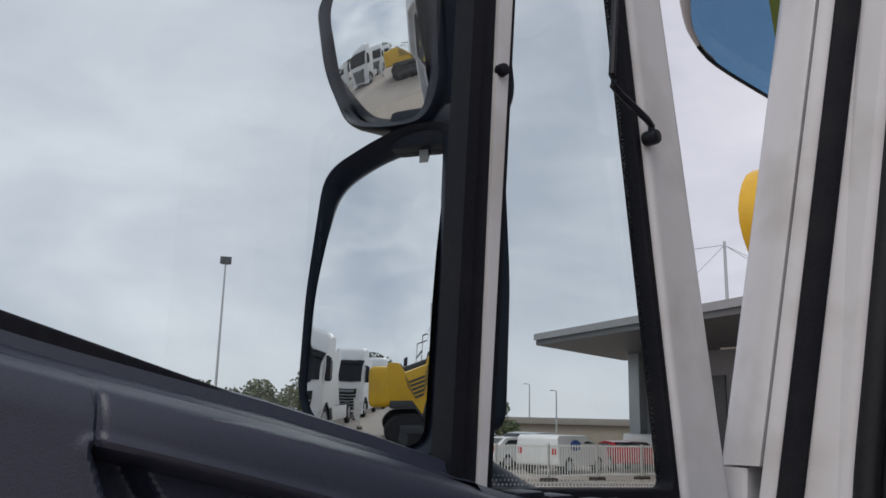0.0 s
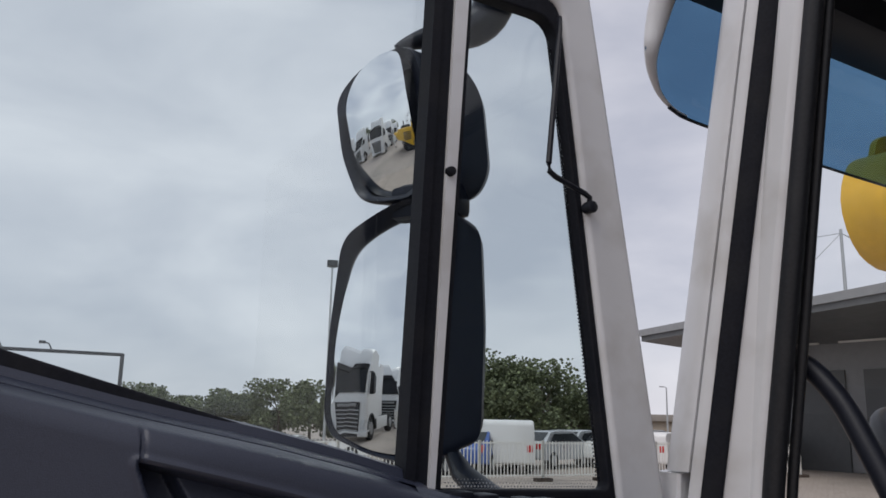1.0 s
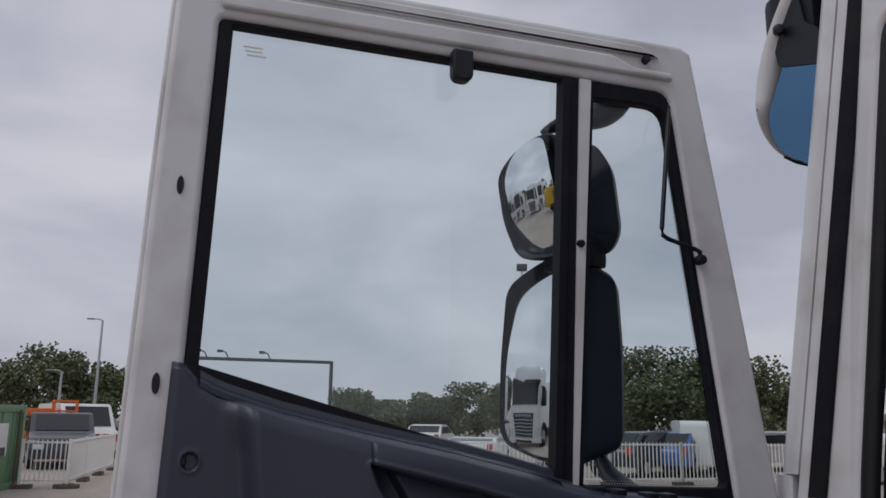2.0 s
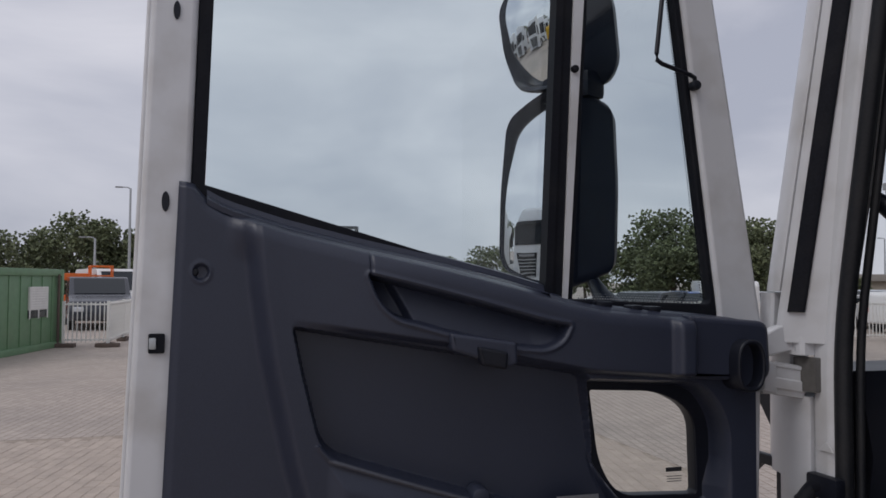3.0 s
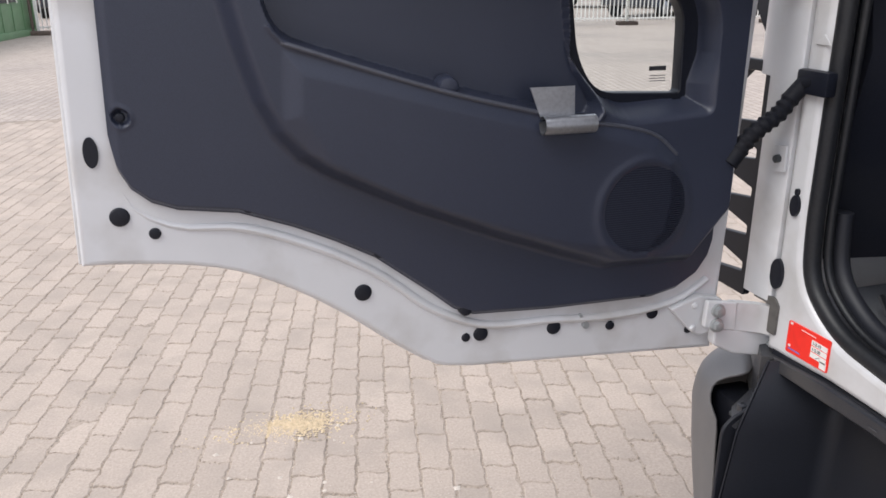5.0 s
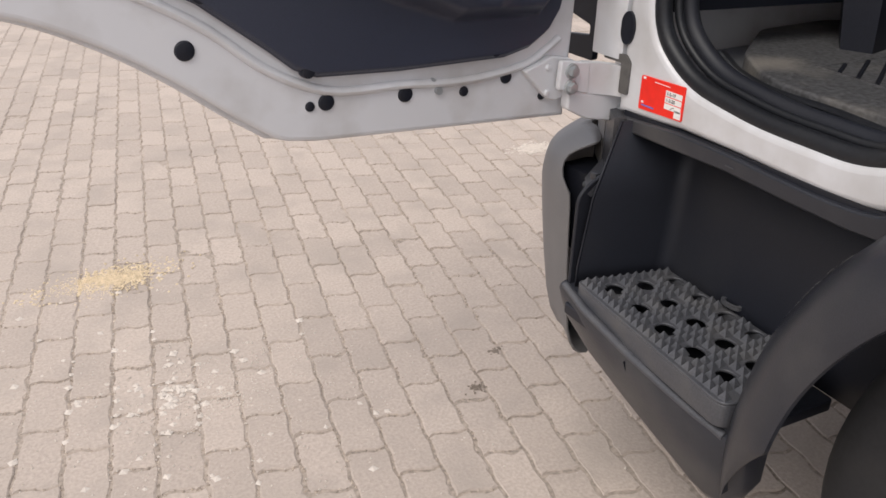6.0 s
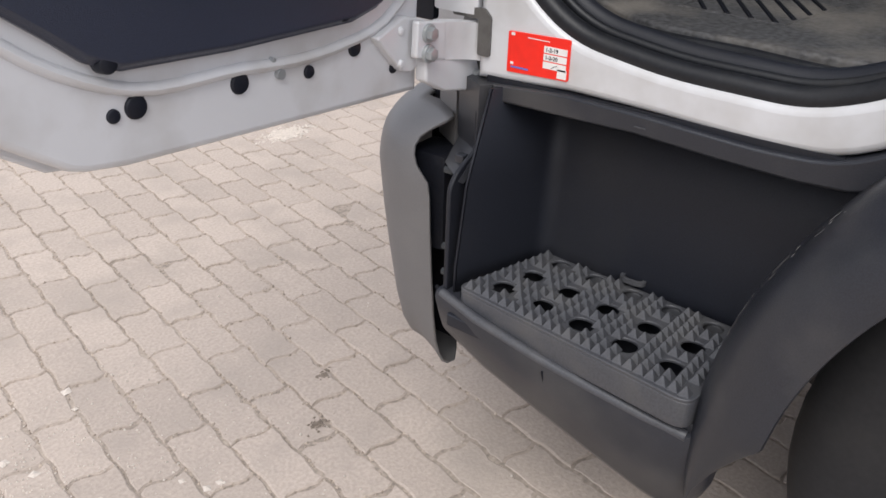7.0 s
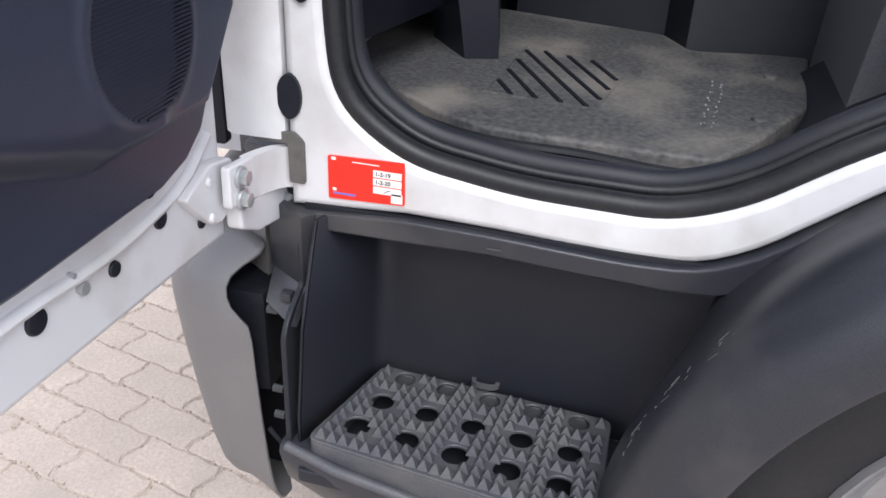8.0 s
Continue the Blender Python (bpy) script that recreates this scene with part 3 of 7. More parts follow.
# release handle in the armrest
handle = part("handle_housing", plate(rounded([(0.680, 1.628), (0.790, 1.612), (0.792, 1.578), (0.776, 1.572), (0.722, 1.588), (0.684, 1.600)], 0.006), [], 1.262, 1.30, "y", bevel=0.006), TRIM, door)
part("door_handle", plate(rounded([(0.722, 1.607), (0.772, 1.598), (0.770, 1.570), (0.728, 1.578)], 0.006), [], 1.252, 1.275, "y", bevel=0.005), TRIM_BLACK, door, "black plastic release lever")
# oval air outlet at the hinge side
vent = part("air_outlet", plate(ellipse(1.207, 1.567, 0.028, 0.044, 36, 2.6), [ellipse(1.207, 1.567, 0.021, 0.036, 36, 2.6)], 1.245, 1.300, "y", bevel=0.004), TRIM_BLACK, door, "oval black air outlet ring")
part("air_outlet_core", plate(ellipse(1.207, 1.567, 0.022, 0.037, 36, 2.6), [], 1.272, 1.280, "y"), TRIM, vent)
part("panel_corner", plate(rounded([(1.104, 1.652), (1.262, 1.640), (1.268, 1.535), (1.104, 1.545)], [0.004, 0.02, 0.03, 0.004]), [], 1.272, 1.350, "y", bevel=0.010), TRIM, door)
# window switches on the sill
for x, w, z in ((0.905, 0.034, 1.672), (0.945, 0.030, 1.668), (1.01, 0.022, 1.662), (1.045, 0.022, 1.660)):
    part("window_switch", box((x, 1.300, z - 0.004), (x + w, 1.330, z + 0.006), 0.003), TRIM_BLACK, door)
sill_top = lambda x: float(np.interp(x, TOP[:, 0], TOP[:, 1]))
part("sill_strip", loft([[(x, 1.337, sill_top(x) - 0.006), (x, 1.336, sill_top(x) + 0.002), (x, 1.342, sill_top(x) + 0.006), (x, 1.354, sill_top(x) + 0.009), (x, 1.358, sill_top(x) + 0.019), (x, 1.372, sill_top(x) + 0.022)] for x in np.linspace(0.322, 0.90, 30)], closed=False, caps=False), TRIM, door, "grey-black rubber wiper strip along the window")
part("sill_shelf", loft([[(x, 1.292, sill_top(x) - 0.006), (x, 1.300, sill_top(x) + 0.001), (x, 1.356, sill_top(x) + 0.005)] for x in np.linspace(0.86, 1.232, 24)], closed=False, caps=False), TRIM, door)

# bent metal clip hooked over the pocket lip
clip = bmesh.new()
merge(clip, plate_bm([(0.868, 1.362), (0.942, 1.362), (0.944, 1.318), (0.888, 1.312)], [], 1.288, 1.2905, "y"))
roll = [(1.272 + 0.0145 * math.cos(a), 1.306 + 0.0145 * math.sin(a)) for a in np.linspace(0.25 * math.pi, 2.1 * math.pi, 18)]
loft([[(0.884, y, z) for y, z in roll], [(0.970, y, z) for y, z in roll]], closed=False, caps=False, bm=clip)
roll = [(1.272 + 0.0125 * math.cos(a), 1.306 + 0.0125 * math.sin(a)) for a in np.linspace(0.25 * math.pi, 2.1 * math.pi, 18)]
loft([[(0.884, y, z) for y, z in roll], [(0.970, y, z) for y, z in roll]], closed=False, caps=False, bm=clip)
part("metal_clip", clip, STEEL, door, "bent bare metal clip with a rolled tube")
part("pocket_knob", cyl((0.745, 1.30, 1.366), (0.745, 1.335, 1.366), 0.015, 0.018, 18, 0.004), TRIM, door)

# plugs, slots and screws
part("hole_plug", cyl((1.070, 1.340, 2.432), (1.070, 1.356, 2.432), 0.0065, 0.008, 20, 0.0015), TRIM_BLACK, door)
for cx, cz in ((0.305, 1.717), (0.283, 1.341)):
    part("panel_screw", cyl((cx, 1.3345, cz), (cx, 1.342, cz), 0.006, 0.0075, 16, 0.0015), TRIM_BLACK, door)
for cx, cz, r in ((0.264, 1.196, 0.0155), (0.309, 1.167, 0.0095), (0.614, 1.036, 0.0155), (0.790, 0.931, 0.0085), (0.817, 0.934, 0.0145), (0.955, 0.927, 0.0145), (1.067, 0.916, 0.0095), (1.153, 0.929, 0.0125), (1.233, 0.885, 0.0085)):
    part("hole_plug", cyl((cx, 1.3485, cz), (cx, 1.356, cz), r * 0.86, r, 20, 0.0015), TRIM_BLACK, door)
for cx, cz in ((1.016, 0.925), (1.005, 0.945)):
    part("bolt", cyl((cx, 1.345, cz), (cx, 1.356, cz), 0.0065 if cz < 0.94 else 0.003, None, 10), GALV, door)
for cx, cz, a, b in ((0.274, 2.111, 0.005, 0.014), (0.263, 1.822, 0.0055, 0.015), (0.238, 1.292, 0.010, 0.022)):
    part("slot_plug", plate(ellipse(cx, cz, a, b, 20), [], 1.3488, 1.356, "y", bevel=0.001), TRIM_BLACK, door)
# no opening here: a flat black plate paints the dark inside of the latch hole
part("latch_hole", plate(rounded([(0.243, 1.626), (0.266, 1.626), (0.266, 1.597), (0.243, 1.597)], 0.003), [], 1.3475, 1.356, "y"), RUBBER, door)
part("latch_tongue", box((0.244, 1.345, 1.603), (0.254, 1.350, 1.620), 0.002), GALV, door)
for cx, cz in ((0.445, 1.196), (0.640, 1.104), (0.785, 0.985), (1.12, 0.978)):
    part("panel_clip", cyl((cx, 1.3335, cz + 0.004), (cx, 1.350, cz + 0.004), 0.010, 0.012, 18, 0.002), TRIM_BLACK, door)

# ---- exterior mirrors on the door's outer side ----
# mirror frame: x across the glass, -y out of the glass, z up
MIR = pose(0.932, 1.685, 0, 0, 0, -64.0)


def mirror_unit(name, glass_edge, rim, back, radius, tilt, swing, label):
    """A deep housing: glass set in a thin rim, sides that widen towards the door, rounded back."""
    G, F, B = (np.array(rounded(p, 0.030, 5)) for p in (glass_edge, rim, back))
    mid = B.mean(axis=0)
    ring = lambda P, y: [(float(u), y, float(z)) for u, z in P]
    shell = loft([ring(G, 0.052), ring(G, 0.020), ring(G * 0.6 + F * 0.4, 0.007), ring(G * 0.18 + F * 0.82, 0.001), ring(F, 0.006), ring(F * 0.98 + B * 0.02, 0.016),
                  ring(F * 0.45 + B * 0.55, 0.040), ring(B, 0.062), ring(mid + (B - mid) * 0.95, 0.080), ring(mid + (B - mid) * 0.80, 0.098), ring(mid + (B - mid) * 0.5, 0.108)])
    shell.transform(MIR)
    unit = part(name, shell, MIRROR_BLACK, truck, label)
    g, n = bmesh.new(), 24
    c = (G.min(axis=0) + G.max(axis=0)) / 2
    edge = c + (G - c) * 1.015
    hub_v = g.verts.new((0, 0, 0))
    rings = [[g.verts.new((float(u) * k / n, 0, float(z) * k / n)) for u, z in edge - c] for k in range(1, n + 1)]
    for k in range(len(edge)):
        g.faces.new((hub_v, rings[0][k], rings[0][(k + 1) % len(edge)]))
    for P, Q in zip(rings, rings[1:]):
        for k in range(len(edge)):
            k2 = (k + 1) % len(edge)
            g.faces.new((P[k], Q[k], Q[k2], P[k2]))
    for v in g.verts:
        v.co.y = radius - math.sqrt(radius**2 - v.co.x**2 - v.co.z**2)
    g.transform(MIR @ pose(float(c[0]), 0.005 if radius > 1 else -0.006, float(c[1]), tilt, 0, swing))
    part("mirror_glass", g, MIRROR, unit, "clean convex mirror glass")
    return unit


low_mirror = mirror_unit("main_mirror",
    [(-0.010, 1.765), (-0.006, 1.89), (0.012, 2.026), (0.066, 2.068), (0.122, 2.089), (0.160, 2.087), (0.157, 1.90), (0.150, 1.707), (0.07, 1.712), (0.002, 1.738)],
    [(-0.024, 1.760), (-0.021, 1.89), (-0.004, 2.050), (0.058, 2.080), (0.118, 2.100), (0.188, 2.096), (0.183, 1.90), (0.174, 1.688), (0.07, 1.702), (-0.008, 1.728)],
    [(0.000, 1.775), (0.000, 1.89), (0.015, 2.030), (0.070, 2.068), (0.150, 2.088), (0.226, 2.056), (0.234, 1.90), (0.230, 1.722), (0.09, 1.706), (0.012, 1.742)],
    1.4, -3.7, 0.0, "tall black main mirror housing")
part("mirror_label", box((-0.006, -0.0010, -0.013), (0.006, -0.0002, 0.013)), CLADDING, low_mirror, "small faded label on the glass").matrix_world = MIR @ pose(0.075, 0.005, 1.898, -3.7) @ pose(0.056, 0.0103, 0.160, 6.6, 0, 2.3)
top_mirror = mirror_unit("wide_angle_mirror",
    [(-0.006, 2.282), (0.022, 2.328), (0.068, 2.349), (0.107, 2.348), (0.122, 2.30), (0.138, 2.160), (0.128, 2.115), (0.08, 2.111), (0.033, 2.119), (0.010, 2.168)],
    [(-0.033, 2.294), (0.004, 2.330), (0.066, 2.360), (0.128, 2.362), (0.155, 2.30), (0.166, 2.145), (0.146, 2.096), (0.08, 2.095), (0.028, 2.106), (-0.013, 2.190)],
    [(-0.006, 2.280), (0.018, 2.312), (0.080, 2.345), (0.185, 2.338), (0.225, 2.275), (0.240, 2.140), (0.215, 2.098), (0.09, 2.099), (0.042, 2.112), (0.006, 2.190)],
    0.40, 9.8, -3.5, "black wide-angle mirror housing")
link_bm = box((0.084, 0.012, 2.070), (0.205, 0.070, 2.125), 0.012)
link_bm.transform(MIR)
part("mirror_link", link_bm, MIRROR_BLACK, truck)
part("mirror_arm", tube(spline([(0.985, 1.622, 2.372), (1.00, 1.615, 2.380), (1.045, 1.580, 2.394), (1.082, 1.548, 2.402), (1.104, 1.528, 2.418), (1.112, 1.505, 2.450), (1.115, 1.43, 2.472)], 24), [0.005 + 0.031 * min(1.0, k / 11) ** 0.8 - 0.010 * max(0, k - 18) / 6 for k in range(24)], 16, squash=0.9), MIRROR_BLACK, truck, "curved black mirror arm")
part("mirror_arm", tube([(1.085, 1.43, 1.640), (1.082, 1.48, 1.655), (1.072, 1.525, 1.68), (1.06, 1.54, 1.71)], [0.028, 0.028, 0.024, 0.018], 12, squash=0.6), MIRROR_BLACK, truck)

# ---- cab body ----
SILL = spline([(-0.28, 0.96), (-0.16, 1.04), (0.02, 1.10), (0.27, 1.135), (0.45, 1.08), (0.54, 1.02), (0.60, 0.977), (0.66, 0.927), (0.715, 0.884), (0.77, 0.858), (0.84, 0.851), (0.93, 0.853), (1.007, 0.857), (1.142, 0.860)], 64)
APERTURE_OUT = [(1.300, 0.850), (1.300, 1.62), (1.135, 2.56), (1.05, 2.66), (-0.62, 2.66), (-0.62, 0.96)] + SILL
OPENING = rounded([(1.249, 1.10), (1.238, 1.00), (1.15, 0.932), (1.0, 0.909), (0.82, 0.906), (0.735, 0.938), (0.609, 1.033), (0.42, 1.13), (0.26, 1.16), (0.24, 2.45), (1.105, 2.46), (1.252, 1.62)], [0.12, 0.06, 0.06, 0.05, 0.07, 0.05, 0.08, 0.08, 0.06, 0.08, 0.05, 0.1], 6)
side = part("side_panel", plate(APERTURE_OUT, [OPENING], 1.372, 1.425, "x", bevel=0.012), WHITE, truck, "white pressed-steel cab side round the door opening")
def ring_tube(loop, x, r, inset=0.0, seg=10, squash=1.0):
    cy, cz = 0.75, 1.6
    pts = []
    for y, z in loop:
        d = Vector((cy - y, cz - z)).normalized() * inset
        pts.append((x, y + d.x, z + d.y))
    return tube(pts, r, seg, closed=True, up=(1, 0, 0), squash=squash)
part("door_seal", ring_tube(OPENING, 1.392, 0.0155, 0.006, 12), SEALING, side, "thick black rubber door seal")
part("door_seal_lip", ring_tube(OPENING, 1.418, 0.0075, 0.0175), SEALING, side)
low_loop = [p for p in OPENING if p[1] < 1.13]
low_loop.sort(key=lambda p: -p[0])
part("inner_sill_trim", tube([(1.452, y, z + 0.010) for y, z in low_loop], 0.021, 12, up=(1, 0, 0), squash=0.8), STEP_DARK, side)

# raked windscreen post: a pressed inner flange, then a rounded outer cover beyond a thin seam
def raked(ring, z):
    b, l = (z - 1.62) * 0.172, (z - 1.62) * 0.042
    return [(x + l, y - b, z) for x, y in ring]
POST_FLANGE = [(1.376, 1.258), (1.362, 1.277), (1.349, 1.294), (1.335, 1.311), (1.328, 1.3185), (1.3235, 1.326), (1.3235, 1.3335), (1.335, 1.336), (1.42, 1.336), (1.42, 1.258)]
POST_COVER = [(1.335, 1.3375), (1.3225, 1.3375), (1.3212, 1.343), (1.3225, 1.356), (1.328, 1.374), (1.337, 1.391), (1.349, 1.403), (1.378, 1.415), (1.415, 1.41), (1.425, 1.37), (1.42, 1.3375)]
part("front_post", loft([raked(POST_FLANGE, z) for z in np.linspace(1.600, 2.62, 12)]), WHITE, truck, "raked white windscreen post")
part("post_cover", loft([raked(POST_COVER, z) for z in np.linspace(1.692, 2.62, 12)]), WHITE, truck, "rounded white outer cover of the windscreen post")
part("post_rubber", loft([raked([(1.3300, 1.3165), (1.3275, 1.3150), (1.3275, 1.3110), (1.341, 1.2930), (1.344, 1.2915), (1.347, 1.2920), (1.349, 1.2945)], z) for z in np.linspace(1.655, 2.58, 10)]), RUBBER, truck, "black rubber strip down the post")
CORNER = [(1.40, 1.302), (1.371, 1.302), (1.366, 1.308), (1.364, 1.345), (1.3655, 1.374), (1.372, 1.404), (1.390, 1.434), (1.43, 1.455), (1.45, 1.40)]
def corner_cover(ring, lo, hi, label=""):
    part("hinge_post", loft([[(x, y, z) for x, y in ring] for z in np.linspace(lo, hi, 5)]), WHITE, truck, label)
corner_cover([(1.40, 1.302), (1.371, 1.302), (1.366, 1.308), (1.364, 1.345), (1.365, 1.374), (1.373, 1.384), (1.40, 1.388)], 0.945, 1.350, "white pressed corner panel beside the hinge")
corner_cover(CORNER, 1.350, 1.502)
corner_cover([(1.40, 1.340)] + CORNER[3:], 1.502, 1.578)
UPPER = [(1.40, 1.343), (1.330, 1.343), (1.3255, 1.347), (1.3250, 1.362), (1.331, 1.382), (1.343, 1.399), (1.36, 1.412), (1.43, 1.44)]
part("hinge_post", loft([[(x, y + (1.689 - z) * 0.06, z) for x, y in UPPER] for z in (1.578, 1.60, 1.64, 1.689)]), WHITE, truck)
part("hinge_post", loft([[(1.40, 1.292, z), (1.352, 1.292, z), (1.346, 1.298, z), (1.345, 1.349, z), (1.40, 1.349, z)] for z in (1.578, 1.600, 1.612)]), WHITE, truck, "bolted upper hinge foot")
slots = [rounded([(1.406, z + 0.012), (1.406, z + 0.030), (1.524, z + 0.058), (1.524, z - 0.004)], 0.004) for z in (0.955, 1.030, 1.105, 1.180)] + [rounded([(1.406, 1.262), (1.406, 1.352), (1.450, 1.352), (1.524, 1.29), (1.524, 1.252)], 0.006)]
part("air_deflector", plate(rounded([(1.390, 0.92), (1.390, 1.372), (1.545, 1.372), (1.550, 0.92)], 0.008), slots, 1.380, 1.394, "x", bevel=0.002), TRIM_BLACK, truck, "black slotted air deflector behind the door")
part("post_plug", plate(ellipse(1.272, 1.138, 0.011, 0.019, 24), [], 1.366, 1.374, "x"), TRIM_BLACK, side)
part("post_plug", plate(ellipse(1.271, 1.163, 0.004, 0.006, 14), [], 1.366, 1.374, "x"), TRIM_BLACK, side)
part("post_plug", plate(ellipse(1.293, 1.003, 0.016, 0.029, 24), [], 1.366, 1.374, "x"), TRIM_BLACK, side)

# hinges: bracket on the door, bolted plate, arm that curls into the pocket, foot on the post
def hinge_at(z, foot_up):
    hinge = part("hinge", plate(rounded([(1.246, z + 0.032), (1.311, z + 0.022), (1.313, z - 0.036), (1.243, z - 0.020)], 0.005), [], 1.316, 1.328, "y", bevel=0.003), WHITE, truck, "white-painted bolted door hinge")
    part("door_bracket", plate(rounded([(1.182, z + 0.016), (1.242, z + 0.036), (1.292, z + 0.024), (1.290, z - 0.034), (1.255, z - 0.046), (1.235, z - 0.040)], 0.006), [], 1.336, 1.354, "y", bevel=0.003), WHITE, hinge)
    arm_plan = spline([(1.285, 1.324), (1.315, 1.322), (1.340, 1.319), (1.356, 1.317), (1.368, 1.316)] if foot_up else [(1.296, 1.324), (1.340, 1.320), (1.366, 1.312), (1.380, 1.298), (1.386, 1.282), (1.388, 1.262)], 16)
    rings = []
    for k, (x, y) in enumerate(arm_plan):
        drop = 0.0 if x < 1.30 else (x - 1.30) * 0.16
        face = ((0.022, 0.006), (0.017, 0.006), (0.014, 0.003), (-0.003, 0.003), (-0.006, 0.007), (-0.022, 0.007), (-0.026, 0.003), (-0.034, 0.003)) if foot_up else ((0.022, 0.005), (-0.034, 0.005))
        rings.append([(x, y - out, z + dz - drop) for dz, out in face] + [(x + 0.002, y + 0.006, z - 0.036 - drop), (x + 0.002, y + 0.006, z + 0.024 - drop)])
    part("hinge_arm", loft(rings), WHITE, hinge)
    for bz in (z + 0.012, z - 0.017):
        part("hinge_washer", cyl((1.268, 1.311, bz), (1.268, 1.317, bz), 0.0135, None, 20, 0.001), GALV, hinge)
        part("hinge_bolt", cyl((1.268, 1.303, bz), (1.268, 1.312, bz), 0.0098, None, 6, 0.001), GALV, hinge)
    for bz in (z + 0.018, z - 0.028):
        part("bracket_dimple", cyl((1.232, 1.332, bz), (1.232, 1.338, bz), 0.005, 0.007, 12, 0.001), WHITE, hinge)
    f = -1 if not foot_up else 1
    loop = [(1.268, z + f * 0.026), (1.400, z + f * 0.052), (1.417, z + f * 0.096), (1.404, z + f * 0.104), (1.316, z + f * 0.085), (1.269, z + f * 0.060)]
    part("hinge_foot", plate(rounded(loop if f < 0 else loop[::-1], 0.006), [], 1.318, 1.340, "y", bevel=0.004), WHITE, hinge)
    bx, by, bz = (1.352, 1.306, z + 0.045) if foot_up else (1.392, 1.308, z - 0.075)
    part("foot_bolt", cyl((bx, by, bz), (bx + 0.004, by + 0.011, bz), 0.0085, None, 6, 0.001), GALV, hinge)
    pocket = [(1.332, z + 0.030), (1.332, z - 0.032), (1.276, z - 0.030), (1.276, z + 0.032)] if foot_up else [(1.345, z + 0.032), (1.345, z + 0.018), (1.298, z + 0.018), (1.298, z - 0.036), (1.276, z - 0.036), (1.276, z + 0.022), (1.288, z + 0.034)]
    # the pocket is drawn as a flat dark grey plate
    part("hinge_pocket", plate(rounded(pocket, 0.004), [], 1.3605 if foot_up else 1.3675, 1.3725, "x"), POCKET_GREY, hinge)
    part("hinge_pin", cyl((1.412, 1.268, z - 0.05), (1.412, 1.268, z + 0.03), 0.010, None, 14, 0.002), WHITE, hinge)
hinge_at(1.543, True)
hinge_at(0.922, False)

# door stay in a corrugated sleeve
stay = [Vector(p) for p in spline([(1.245, 1.300, 1.215), (1.28, 1.298, 1.262), (1.33, 1.295, 1.300), (1.352, 1.292, 1.330), (1.364, 1.285, 1.347), (1.369, 1.265, 1.352)], 70)]
part("stay_sleeve", tube(stay, [0.0145 + 0.0018 * math.cos(k * 1.25) * (8 < k < 52) for k in range(70)], 12), RUBBER, truck, "corrugated black rubber door-stay sleeve")
part("stay_boot", box((1.356, 1.226, 1.331), (1.378, 1.299, 1.372), 0.006), TRIM_BLACK, truck)
part("striker_plate", plate(rounded([(1.336, 1.235), (1.303, 1.238), (1.300, 1.192), (1.333, 1.188)], 0.003), [], 1.359, 1.3635, "x"), WHITE, truck)
part("striker_bolt", cyl((1.350, 1.317, 1.213), (1.360, 1.317, 1.213), 0.0075, None, 6, 0.001), DARKSTEEL, truck)
# shallow stampings pressed into the side panel
for y, z in ((1.262, 1.412),):
    part("stamping", plate(rounded([(y + 0.018, z), (y, z + 0.018), (y - 0.018, z)], 0.003), [], 1.3690, 1.3712, "x", bevel=0.001), WHITE, side)

def writing(text, at, size, material, parent):
    cu = bpy.data.curves.new("writing", "FONT")
    cu.body, cu.size, cu.offset = text, size, 0.00025
    tmp = bpy.data.objects.new("writing", cu)
    scene.collection.objects.link(tmp)
    bpy.context.view_layer.update()
    me = bpy.data.meshes.new_from_object(tmp.evaluated_get(bpy.context.evaluated_depsgraph_get()))
    bpy.data.objects.remove(tmp)
    me.transform(Matrix.Translation(at) @ Matrix(((0, 0, -1, 0), (-1, 0, 0, 0), (0, 1, 0, 0), (0, 0, 0, 1))))
    return part("writing", me, material, parent, smooth=False)
# red maintenance sticker with hand-filled white fields
sticker = part("sticker", plate(rounded([(1.245, 0.9315), (1.143, 0.9345), (1.142, 0.8755), (1.245, 0.8715)], 0.003), [], 1.3695, 1.3722, "x"), RED, truck, "red maintenance sticker with white fields")
for k in range(3):
    z = 0.920 - k * 0.0112
    part("sticker_field", box((1.3688, 1.1465, z - 0.0095), (1.3694, 1.184, z)), PAPER, sticker)
    if k < 2:
        writing("1-2-19" if k == 0 else "1-2-20", (1.3685, 1.1815, z - 0.0074), 0.0078, INK, sticker)
    else:
        part("sticker_mark", tube([(1.3686, 1.170, z - 0.008), (1.3686, 1.166, z - 0.005), (1.3686, 1.161, z - 0.003)], 0.0005, 4), INK, sticker)
part("sticker_field", box((1.3688, 1.145, 0.8775), (1.3694, 1.160, 0.8905)), PAPER, sticker)
part("sticker_line", box((1.3688, 1.176, 0.9262), (1.3694, 1.212, 0.9272)), PAPER, sticker)
part("sticker_line", box((1.3688, 1.208, 0.8790), (1.3694, 1.238, 0.8815)), BLUEINK, sticker)
part("sticker_mark", box((1.3688, 1.234, 0.9265), (1.3694, 1.240, 0.9305)), PAPER, sticker)
part("sticker_mark", box((1.3688, 1.234, 0.8840), (1.3694, 1.239, 0.8875)), PAPER, sticker)

